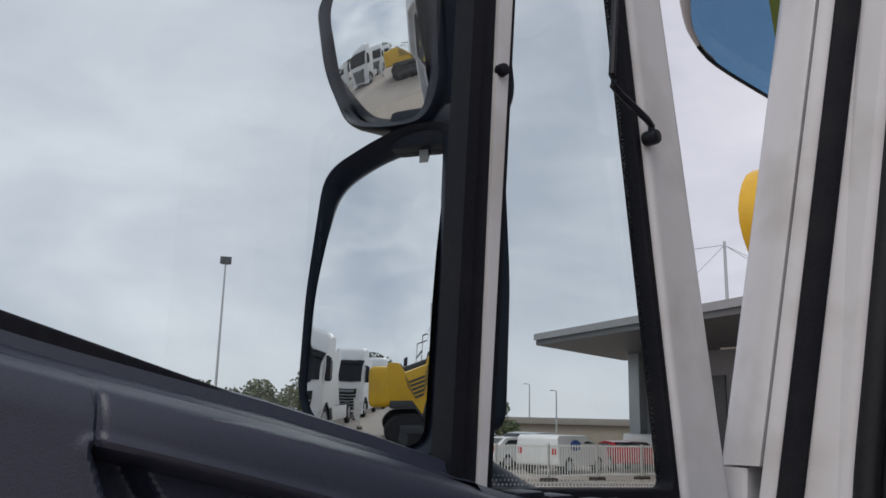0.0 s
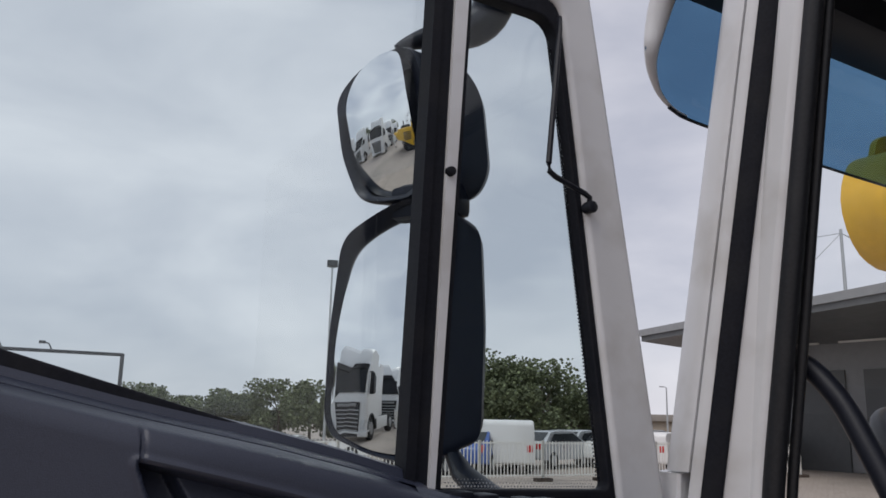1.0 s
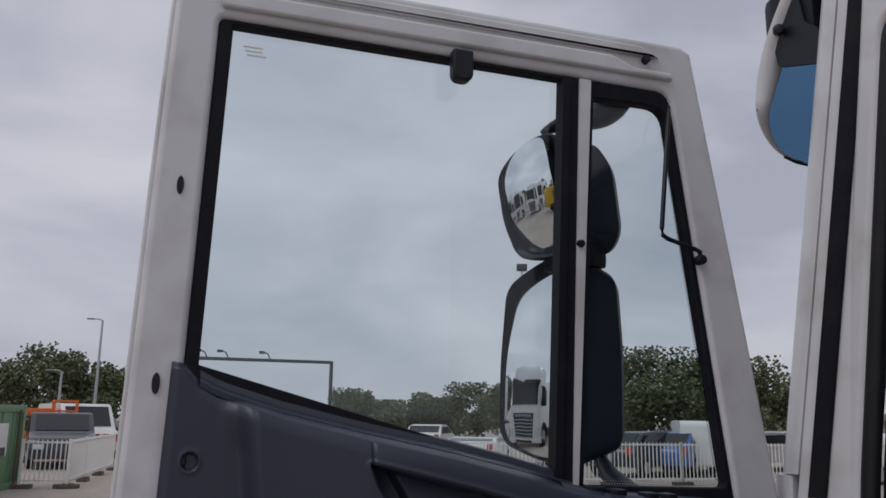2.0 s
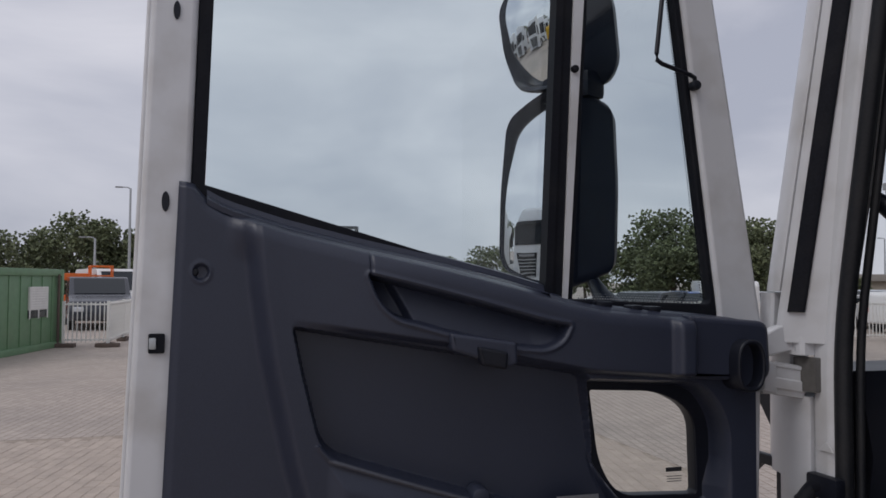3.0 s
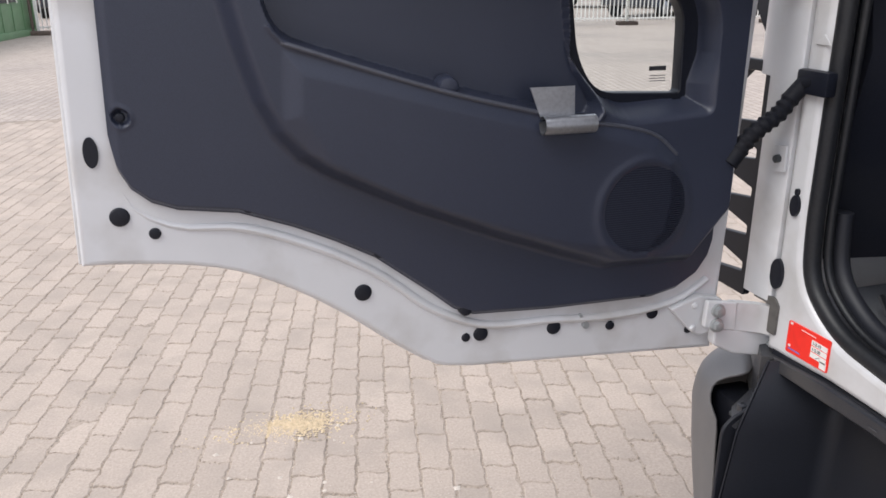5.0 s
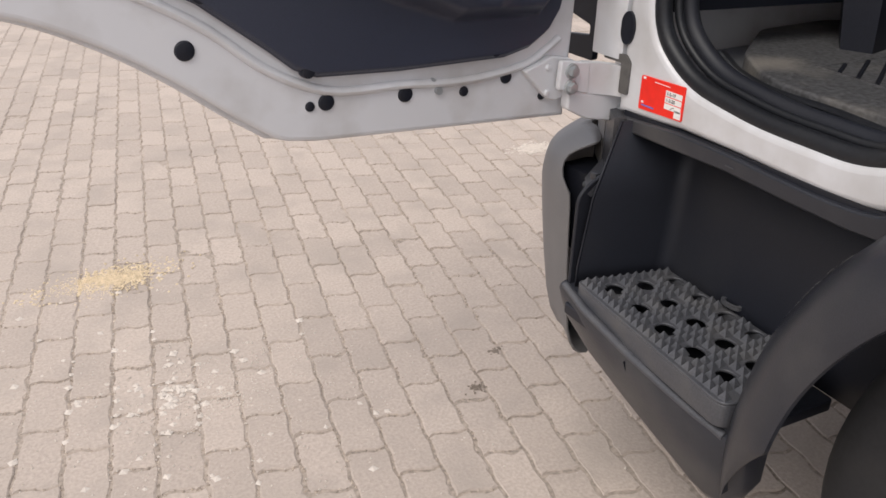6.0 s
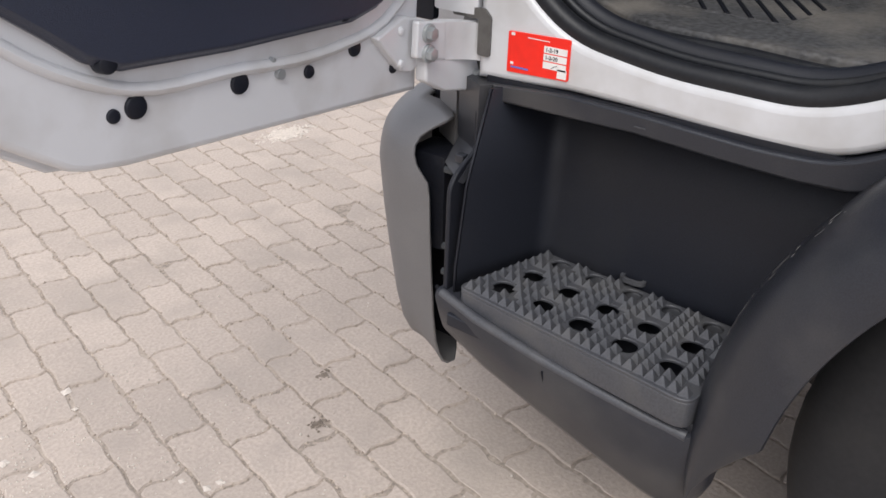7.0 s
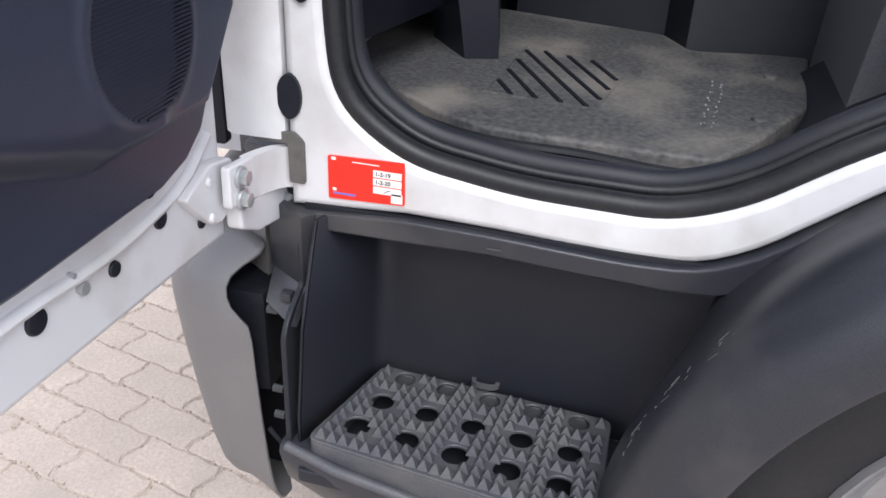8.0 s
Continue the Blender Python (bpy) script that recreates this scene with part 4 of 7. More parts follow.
# step well under the sill: one moulded sheet bent round the grate
well_plan = rounded([(1.286, 1.266), (1.462, 1.206), (1.440, 0.74), (1.40, 0.70)], [0.002, 0.028, 0.02, 0.002], 7)
well_rings = []
for z, lean in ((0.500, 0.0), (0.56, 0.004), (0.70, 0.012), (0.848, 0.021)):
    ring = []
    for x, y in well_plan:
        k = max(0.0, min(1.0, (x - 1.33) / 0.11))
        top = max(0.0, min(1.0, (z - 0.68) / 0.07)) * max(0.0, min(1.0, (1.36 - x) / 0.05)) * (1 if y > 1.1 else 0)
        ring.append((x + lean * k + 0.058 * top, y - (0.035 * (z - 0.5) / 0.36 if y < 0.9 else 0.0) - 0.012 * top, z))
    well_rings.append(ring)
step_well = part("step_well", loft(well_rings, closed=False, caps=False), STEP_DARK, truck, "dark plastic step well, its shade deepened in the colour")
sol = step_well.modifiers.new("thick", "SOLIDIFY")
sol.thickness, sol.offset = 0.006, 0
part("well_floor", plate(rounded([(1.255, 1.262), (1.47, 1.20), (1.45, 0.80), (1.245, 0.82)], 0.01), [], 0.470, 0.4925, "z", bevel=0.003), STEP_DARK, truck)
part("well_roof", plate([(1.372, 1.28), (1.60, 1.25), (1.60, 0.70), (1.372, 0.70)], [], 0.846, 0.858, "z"), STEP_DARK, truck)
part("well_front_edge", plate(rounded([(1.395, 0.816), (1.349, 0.812), (1.349, 0.744), (1.300, 0.722), (1.281, 0.700), (1.279, 0.47), (1.29, 0.45), (1.42, 0.45)], [0.006, 0.012, 0.010, 0.02, 0.015, 0.01, 0.01, 0.01]), [], 1.2765, 1.2845, "y", bevel=0.0025), STEP_DARK, truck)
# corner panel, its small tray, and the bumper's grey column behind them
part("corner_panel", loft([[(1.346, 1.276, z), (1.388, 1.342, z), (1.425, 1.332, z), (1.42, 1.262, z), (1.36, 1.262, z)] for z in (0.742, 0.80, 0.848)]), FENDER, truck)
part("corner_tray", loft([[(1.300, 1.276, 0.706), (1.338, 1.330, 0.712), (1.346, 1.326, 0.706), (1.308, 1.272, 0.700)], [(1.345, 1.272, 0.742), (1.386, 1.338, 0.742), (1.390, 1.334, 0.735), (1.350, 1.268, 0.735)]]), FENDER, truck)
part("corner_tray_pad", box((1.328, 1.288, 0.722), (1.344, 1.305, 0.736), 0.003), FENDER, truck)
part("bumper_column", loft([[(1.397, 1.353, z), (1.436, 1.415, z), (1.47, 1.41, z), (1.44, 1.345, z)] for z in (0.715, 0.79, 0.866)]), GREY_PLASTIC, truck)
# dark valance between the white sill and the well
valance = [(1.300, 0.846)] + [(y, z - 0.0025) for y, z in SILL[::-1] if y > 0.56] + [(0.585, 0.900), (0.64, 0.864), (0.70, 0.837), (0.75, 0.821), (0.81, 0.818), (0.915, 0.821), (1.03, 0.827), (1.15, 0.825), (1.30, 0.824)]
part("sill_valance", plate(valance, [], 1.362, 1.392, "x", bevel=0.004), FENDER, truck, "charcoal plastic strip below the sill")
part("valance_scuff", box((1.3605, 1.013, 0.8375), (1.3622, 1.030, 0.8395)), GRATE, truck)

# step skirt
skirt_rings = []
for y, top, low, out in ((1.290, 0.522, 0.418, 1.266), (1.20, 0.512, 0.394, 1.248), (1.08, 0.497, 0.361, 1.240), (0.98, 0.489, 0.335, 1.235), (0.90, 0.484, 0.314, 1.232), (0.868, 0.481, 0.309, 1.232), (0.845, 0.480, 0.312, 1.235), (0.828, 0.479, 0.322, 1.239), (0.814, 0.479, 0.342, 1.246), (0.806, 0.479, 0.365, 1.252)):
    skirt_rings.append([(out + 0.030, y, top - 0.003), (out + 0.012, y, top - 0.002), (out + 0.003, y, top - 0.006), (out, y, top - 0.014), (out + 0.012, y, (top + low) / 2), (out + 0.024, y, low + 0.02), (out + 0.034, y, low + 0.005), (out + 0.044, y, low), (out + 0.060, y, low + 0.01), (out + 0.060, y, top - 0.003)])
step_skirt = part("step_skirt", loft(skirt_rings), FENDER, truck, "charcoal plastic skirt below the step")
# worn rim; the lighter grate grey also paints the light on its top
part("skirt_rim", tube([(o + 0.009, y, z - 0.0085) for y, z, o in ((1.282, 0.522, 1.266), (1.20, 0.512, 1.248), (1.08, 0.497, 1.240), (0.98, 0.489, 1.235), (0.90, 0.484, 1.232), (0.842, 0.480, 1.234))], 0.0085, 12), GRATE, step_skirt, "worn rounded rim, paler for the light it catches")
for y, z0, z1 in ((1.068, 0.405, 0.488), (1.002, 0.392, 0.484)):
    part("skirt_seam", loft([[(1.2400 + dx, y - 0.0010, z), (1.2385 + dx, y, z), (1.2400 + dx, y + 0.0010, z), (1.28, y, z)] for z, dx in ((z0, 0.021), ((z0 + z1) / 2, 0.009), (z1 - 0.012, -0.002))]), RUBBER, step_skirt)

# step grate: frame, studs and holes
GA, GB, GC, GD = Vector((1.272, 1.252)), Vector((1.462, 1.196)), Vector((1.437, 0.835)), Vector((1.222, 0.838))
def on_grate(u, v):
    return GA.lerp(GB, v).lerp(GD.lerp(GC, v), u)
holes = []
for i in range(5):
    for j in range(3):
        c = on_grate(0.118 + 0.186 * i + 0.006 * j, 0.265 + 0.315 * j)
        size = 0.0180 - 0.0016 * j
        holes.append(ellipse(c.x, c.y, size, size * 1.06, 18, 2.2, 0.1))
border_g = rounded([tuple(on_grate(0, 0)), tuple(on_grate(0, 1)), tuple(on_grate(1, 1)), tuple(on_grate(1, 0))], [0.02, 0.015, 0.015, 0.03])
grate = part("step_grate", plate(border_g, holes, 0.534, 0.540, "z", bevel=0.002), GRATE, truck, "worn grey plastic anti-slip step grate")
inner_g = rounded([tuple(on_grate(0.02, 0.035)), tuple(on_grate(0.02, 0.965)), tuple(on_grate(0.98, 0.965)), tuple(on_grate(0.98, 0.035))], [0.018, 0.012, 0.012, 0.026])
part("grate_rim", plate(border_g, [inner_g], 0.4925, 0.5345, "z", bevel=0.002), GRATE, grate)
studs = bmesh.new()
NU, NV = 23, 11
for i in range(NU):
    for j in range(NV):
        c = on_grate((i + 0.5) / NU * 0.96 + 0.02, (j + 0.5) / NV * 0.94 + 0.03)
        if any((c.x - np.mean([p[0] for p in h])) ** 2 + (c.y - np.mean([p[1] for p in h])) ** 2 < 0.0222**2 for h in holes):
            continue
        if i % 6 == 4 and j % 4 == 1:
            continue
        r, hz = 0.0084, 0.0125 + 0.002 * random.random()
        base4 = [studs.verts.new((c.x + dx * r, c.y + dy * r, 0.5395)) for dx, dy in ((-1, -1), (1, -1), (1, 1), (-1, 1))]
        tip = [studs.verts.new((c.x + dx * r * 0.12, c.y + dy * r * 0.12, 0.5395 + hz)) for dx, dy in ((-1, -1), (1, -1), (1, 1), (-1, 1))]
        for k in range(4):
            studs.faces.new((base4[k], base4[(k + 1) % 4], tip[(k + 1) % 4], tip[k]))
        studs.faces.new(tip)
tagged(part("grate_studs", studs, GRATE, grate, "rows of small pyramid studs", smooth=False), kind="stuff")
part("grate_tab", plate(ellipse(1.452, 1.03, 0.012, 0.022, 20, 2.5), [ellipse(1.452, 1.03, 0.007, 0.016, 20, 2.5)], 0.548, 0.556, "z"), GRATE, grate)

# wheel arch
def arch(a, rad):
    return (0.208 + rad * math.cos(a), 0.483 + rad * math.sin(a))
arch_rings = []
for a in np.linspace(radians(-11), radians(170), 76):
    prof = ((1.56, 0.620), (1.46, 0.624), (1.39, 0.628), (1.345, 0.631), (1.325, 0.6325), (1.312, 0.6355), (1.280, 0.6375), (1.255, 0.634), (1.232, 0.622), (1.213, 0.604), (1.200, 0.582), (1.192, 0.558), (1.189, 0.542), (1.191, 0.535), (1.198, 0.533), (1.206, 0.542), (1.235, 0.585), (1.29, 0.605), (1.56, 0.606))
    # the lip runs out flush with the skirt, and only the upper part is deep
    k = min(0.97, max(0.0, (6.0 - math.degrees(a)) * 0.059))
    deep = 1.300 + 0.26 * float(smoothstep(np.array(math.degrees(a)), 22.0, 46.0))
    arch_rings.append([(min(deep, x + max(0.0, 1.243 - x) * k), *arch(a, r + (0.630 - r) * k * (r < 0.630))) for x, r in prof])
part("wheel_arch", loft(arch_rings), FENDER, truck, "scuffed charcoal plastic wheel arch")
part("arch_liner", loft([[(1.555, *arch(a, 0.612)), (1.555, *arch(a, 0.598)), (1.95, *arch(a, 0.598)), (1.95, *arch(a, 0.612))] for a in np.linspace(radians(30), radians(165), 24)]), STEP_DARK, truck)
scuffs = bmesh.new()
for k in range(34):
    a, x = radians(14 + 20 * random.random()), 1.268 - 0.016 * random.random() ** 2
    y, z = arch(a, 0.6368 if x > 1.262 else 0.6352)
    da, dx = radians(random.choice((0.15, 0.3, 0.5, 1.4))), random.uniform(-0.004, 0.004)
    y2, z2 = arch(a + da, 0.6368 if x > 1.262 else 0.6352)
    tube([(x, y, z), (x + dx, y2, z2)], 0.0003, 4, bm=scuffs)
tagged(part("scuff_marks", scuffs, GREY_PLASTIC, truck, "pale scratches on the wheel arch"), kind="stuff")

# front wheel
def revolve(profile, center, axis_x=True, seg=48):
    rings = []
    for k in range(seg):
        a = 2 * math.pi * k / seg
        rings.append([(center[0] + px, center[1] + r * math.cos(a), center[2] + r * math.sin(a)) for px, r in profile])
    bm = bmesh.new()
    vs = [[bm.verts.new(p) for p in ring] for ring in rings]
    for i in range(seg):
        A, B = vs[i], vs[(i + 1) % seg]
        for k in range(len(profile) - 1):
            bm.faces.new((A[k], A[k + 1], B[k + 1], B[k]))
    return bm
WHEEL = (1.325, 0.25, 0.480)
wheel = part("front_wheel", revolve([(0.03, 0.315), (-0.01, 0.33), (-0.022, 0.38), (-0.025, 0.42), (-0.012, 0.458), (0.01, 0.474), (0.03, 0.480), (0.24, 0.480), (0.27, 0.46), (0.28, 0.315)], WHEEL, seg=64), TYRE, truck, "large dark truck tyre with a silver cover")
part("rim", revolve([(0.03, 0.320), (-0.012, 0.333), (-0.020, 0.327), (-0.015, 0.315), (0.01, 0.30), (0.05, 0.26), (0.06, 0.17), (0.0, 0.13), (-0.03, 0.12), (-0.045, 0.0001)], WHEEL), RIM, wheel)
for k in range(10):
    a = 2 * math.pi * k / 10
    y, z = WHEEL[1] + 0.155 * math.cos(a), WHEEL[2] + 0.155 * math.sin(a)
    part("wheel_nut", cyl((WHEEL[0] + 0.02, y, z), (WHEEL[0] + 0.06, y, z), 0.016, None, 6), CHROME, wheel)
part("axle", cyl((1.55, 0.25, 0.48), (3.35, 0.25, 0.48), 0.07, None, 16), DARKSTEEL, truck)
part("chassis_rail", box((2.0, -6.0, 0.62), (2.08, 1.35, 0.86), 0.01), DARKSTEEL, truck)
part("chassis_rail", box((2.82, -6.0, 0.62), (2.90, 1.35, 0.86), 0.01), DARKSTEEL, truck)
part("under_tray", box((1.60, 1.02, 0.50), (3.3, 1.32, 0.56), 0.03), DARKSTEEL, truck)
part("air_line", tube([(1.62, 0.84, 0.48), (1.64, 0.76, 0.44), (1.68, 0.68, 0.47), (1.75, 0.6, 0.52)], 0.035, 10), DARKSTEEL, truck)

# bumper corner: full round shoulder, scooped rear edge near the top, tucked under at the bottom
bump_rings = []
for z, o, scoop in ((0.262, 0.170, 0.0), (0.268, 0.130, 0.0), (0.284, 0.095, 0.0), (0.310, 0.068, 0.0), (0.345, 0.049, 0.0), (0.40, 0.034, 0.0), (0.50, 0.018, 0.0), (0.58, 0.008, 0.0), (0.645, 0.002, 0.0), (0.672, 0.0, 0.003), (0.686, 0.001, 0.014), (0.700, 0.003, 0.026), (0.715, 0.006, 0.033), (0.730, 0.011, 0.035), (0.744, 0.021, 0.031), (0.756, 0.036, 0.020), (0.765, 0.056, 0.008), (0.771, 0.082, 0.0), (0.774, 0.115, 0.0)):
    path = [(1.323 + 0.55 * o, 1.350), (1.318 + 0.8 * o, 1.372), (1.320 + o, 1.405), (1.330 + o, 1.446), (1.360 + o, 1.487 - 0.3 * o), (1.412 + 0.9 * o, 1.524 - 0.6 * o), (1.49 + 0.6 * o, 1.557 - 0.8 * o), (1.60 + 0.3 * o, 1.585 - o), (1.8, 1.615 - o), (2.4, 1.65 - o), (3.0, 1.62 - o), (3.42, 1.56 - o)]
    path = np.array(spline(path, 240))
    run = np.concatenate([[0], np.cumsum(np.hypot(*np.diff(path, axis=0).T))])
    rear = np.interp(1.350 + scoop, path[:40, 1], run[:40])
    at = rear + (run[-1] - rear) * np.linspace(0, 1, 60) ** 2
    bump_rings.append([(float(np.interp(v, run, path[:, 0])), float(np.interp(v, run, path[:, 1])), z) for v in at])
bumper = part("bumper", loft(bump_rings, closed=False, caps=False), GREY_PLASTIC, truck, "grey plastic front bumper corner")
sb = bumper.modifiers.new("thick", "SOLIDIFY")
sb.thickness, sb.offset = 0.005, -1
part("bumper_inner", box((1.352, 1.340, 0.535), (1.43, 1.42, 0.712), 0.01), RUBBER, truck)
part("bumper_brace", box((1.47, 1.36, 0.26), (1.55, 1.46, 0.78), 0.01), RUBBER, truck)
for z in (0.70, 0.56, 0.51):
    part("bumper_bolt", cyl((1.338, 1.312, z), (1.338, 1.328, z), 0.0065, None, 6), DARKSTEEL, truck)
part("bumper_cable", tube(spline([(1.345, 1.345, 0.47), (1.335, 1.30, 0.425), (1.345, 1.305, 0.39), (1.37, 1.31, 0.375), (1.39, 1.32, 0.38)], 12), 0.004, 8), RUBBER, truck)

# front face, grille slats beside the door gap, windscreen, roof, rear and far side
part("front_panel", loft([[(1.62, 1.50, z), (1.62, 1.58, z), (1.68, 1.64, z), (1.9, 1.70, z), (3.0, 1.70, z), (3.40, 1.60, z), (3.44, 1.40, z), (3.44, 1.40, z + 0.001), (1.70, 1.46, z)] for z in (0.80, 1.2, 1.50)]), WHITE, truck)
def screen(z):
    return 1.62 - (z - 1.55) * 0.215
part("windscreen", loft([[(1.60, screen(z) - 0.05, z), (1.68, screen(z) - 0.01, z), (2.4, screen(z) + 0.05, z), (3.25, screen(z), z), (3.40, screen(z) - 0.03, z)] for z in np.linspace(1.50, 2.62, 8)], closed=False, caps=False), CLEAR, truck).visible_shadow = False
part("screen_header", box((1.42, 1.30, 2.53), (3.42, 1.44, 2.66), 0.02), TRIM_BLACK, truck)
part("roof", box((1.385, -0.62, 2.64), (3.45, 1.40, 2.70), 0.025), WHITE, truck)
part("headlining", box((1.44, -0.58, 2.60), (3.40, 1.33, 2.635), 0.01), CLADDING, truck)
part("rear_wall", box((1.385, -0.66, 0.95), (3.45, -0.60, 2.66), 0.02), CLADDING_D, truck)
part("far_side", plate([(1.40, 0.90), (1.40, 1.62), (1.14, 2.62), (-0.62, 2.62), (-0.62, 0.90)], [rounded([(1.20, 1.66), (1.04, 2.42), (0.25, 2.42), (0.25, 1.72)], 0.04)], 3.40, 3.45, "x"), WHITE, truck)
part("far_window", plate([(1.22, 1.62), (1.06, 2.44), (0.23, 2.44), (0.23, 1.68)], [], 3.42, 3.425, "x"), GLASS, truck).visible_shadow = False
part("far_pillar", tube([(3.40, screen(z) - 0.06, z) for z in (1.48, 1.9, 2.3, 2.64)], 0.05, 10, up=(0, 1, 0)), TRIM_BLACK, truck)

# cab interior
part("cab_floor", box((1.44, -0.60, 0.85), (3.40, 1.40, 0.902), 0.01), INSIDE, truck)
matp = rounded([(1.81, 1.36), (1.615, 1.235), (1.527, 1.121), (1.505, 1.057), (1.500, 0.95), (1.497, 0.765), (1.57, 0.715), (1.76, 0.621), (2.07, 0.58), (2.02, 0.79), (2.12, 0.84), (2.20, 1.20), (2.03, 1.36)], [0.02, 0.03, 0.05, 0.05, 0.03, 0.015, 0.02, 0.02, 0.02, 0.02, 0.02, 0.04, 0.04])
floor_mat = part("floor_mat", plate(matp, [], 0.900, 0.944, "z", bevel=0.006), MAT_FLOOR, truck, "dusty worn black rubber floor mat")
part("threshold_strip", tube(spline([(1.60, 1.27, 0.935), (1.512, 1.140, 0.935), (1.484, 1.066, 0.935), (1.477, 0.95, 0.935), (1.474, 0.76, 0.935), (1.55, 0.70, 0.94)], 30), 0.0075, 8), SEALING, truck, "grey-black plastic edge beside the floor mat")
HP = [Vector(p) for p in ((1.656, 1.095), (1.912, 1.075), (1.859, 0.898), (1.638, 0.935))]
for u in (-0.78, -0.54, -0.30, -0.06, 0.18, 0.42, 0.66):
    side_p = HP[0] if u < 0 else HP[2]
    a, b = HP[1].lerp(side_p, abs(u)), HP[3].lerp(side_p, abs(u))
    n = Vector((-(b - a).y, (b - a).x)).normalized() * 0.0058
    part("heel_groove", loft([[(*(a + n), 0.941), (*(a - n), 0.941), (*(b - n), 0.941), (*(b + n), 0.941)], [(*(a + n * 0.5), 0.9462), (*(a - n * 0.5), 0.9462), (*(b - n * 0.5), 0.9462), (*(b + n * 0.5), 0.9462)]]), RUBBER, floor_mat)
hp_mid = sum(HP, Vector((0, 0))) / 4
part("heel_pad_border", tube([(*(p + (p - hp_mid) * 0.06), 0.9435) for p in HP], 0.0032, 6, closed=True), MAT_FLOOR, floor_mat)
crumbs = bmesh.new()
for k in range(24):
    u = (k // 2) / 11 + random.uniform(-0.04, 0.04)
    x, y = 1.615 + 0.21 * u + 0.006 * random.random(), 0.778 - 0.022 * u - (0.014 if k % 2 else 0.0) + 0.005 * random.random()
    r = 0.0009 + 0.0011 * random.random()
    bmesh.ops.create_icosphere(crumbs, subdivisions=1, radius=r, matrix=Matrix.Translation((x, y, 0.945)))
tagged(part("crumbs", crumbs, CLADDING, floor_mat, "scattered white crumbs"), kind="stuff")
for x, y in ((1.674, 0.699), (1.897, 0.663)):
    part("mat_button", cyl((x, y, 0.942), (x, y, 0.949), 0.013, 0.010, 18, 0.002), MAT_FLOOR, floor_mat)
part("steering_column", loft([[(1.805, 1.165, 0.93), (1.826, 1.112, 0.93), (1.985, 1.14, 0.93), (1.92, 1.25, 0.93)], [(1.80, 1.20, 1.15), (1.83, 1.13, 1.15), (2.02, 1.16, 1.15), (1.95, 1.29, 1.15)], [(1.84, 1.24, 1.50), (1.86, 1.16, 1.50), (2.04, 1.20, 1.50), (1.98, 1.34, 1.50)]]), TRIM_BLACK, truck)
part("dashboard", loft([[(1.45, 1.30, 1.02), (1.45, 1.40, 1.02), (3.38, 1.40, 1.02), (3.38, 1.20, 1.02), (2.4, 1.10, 1.02)], [(1.45, 1.24, 1.40), (1.45, 1.50, 1.40), (3.38, 1.50, 1.40), (3.38, 1.10, 1.40), (2.4, 1.00, 1.40)], [(1.45, 1.27, 1.55), (1.45, 1.60, 1.53), (3.38, 1.60, 1.53), (3.38, 1.16, 1.56), (2.4, 1.06, 1.58)]]), TRIM_BLACK, truck, "dark plastic dashboard")
wheel_m = pose(1.93, 1.16, 1.665, 32, 0, 0)
sw = tube([tuple(wheel_m @ Vector((0.225 * math.cos(a), 0.225 * math.sin(a), 0))) for a in np.linspace(0, 2 * math.pi, 56)[:-1]], 0.017, 12, closed=True, up=tuple(wheel_m.to_3x3() @ Vector((0, 0, 1))))
steer = part("steering_wheel", sw, TRIM_BLACK, truck, "black steering wheel")
hub = cyl((0, 0, -0.06), (0, 0, 0.0), 0.07, 0.085, 20, 0.01)
for a in (0.2, math.pi - 0.2, -math.pi / 2):
    merge(hub, box((0.0, -0.02, -0.03), (0.22, 0.02, -0.012), 0.006), pose(0, 0, 0, 0, 0, math.degrees(a)))
hub.transform(wheel_m)
part("wheel_hub", hub, TRIM_BLACK, steer)
seat_base = part("seat_base", loft([[(1.712, 0.585, 0.90), (2.07, 0.58, 0.90), (2.07, -0.1, 0.90), (1.66, -0.1, 0.90)], [(1.70, 0.575, 1.1), (2.07, 0.57, 1.1), (2.07, -0.1, 1.1), (1.66, -0.1, 1.1)], [(1.62, 0.58, 1.28), (2.15, 0.58, 1.28), (2.15, -0.1, 1.28), (1.58, -0.1, 1.28)]]), INSIDE, truck)
part("engine_tunnel", loft([[(2.06, -0.5, z), (2.045 + 0.02 * k, 0.60, z), (2.02 + 0.03 * k, 0.80, z), (2.13 + 0.03 * k, 0.84, z), (2.22 + 0.04 * k, 1.15, z), (2.9, 1.15, z), (2.9, -0.5, z)] for k, z in enumerate((0.90, 1.05, 1.22))]), STEP_DARK, truck)
part("seat_cushion", box((1.56, -0.1, 1.28), (2.16, 0.55, 1.44), 0.05, 3), TRIM, truck)
part("seat_backrest", box((1.60, -0.32, 1.38), (2.12, -0.10, 2.1), 0.07, 3), TRIM, truck)
part("side_console", box((1.455, 0.20, 0.93), (1.535, 0.54, 1.30), 0.03), CLADDING_D, truck, "grey plastic side console")

part("grab_handle", tube(spline([(1.425, 1.25, 1.868), (1.452, 1.215, 1.846), (1.462, 1.175, 1.800), (1.462, 1.135, 1.728), (1.462, 1.105, 1.665), (1.462, 1.08, 1.58), (1.45, 1.075, 1.50)], 24), 0.016, 12), TRIM_BLACK, truck, "black grab handle on the windscreen post")
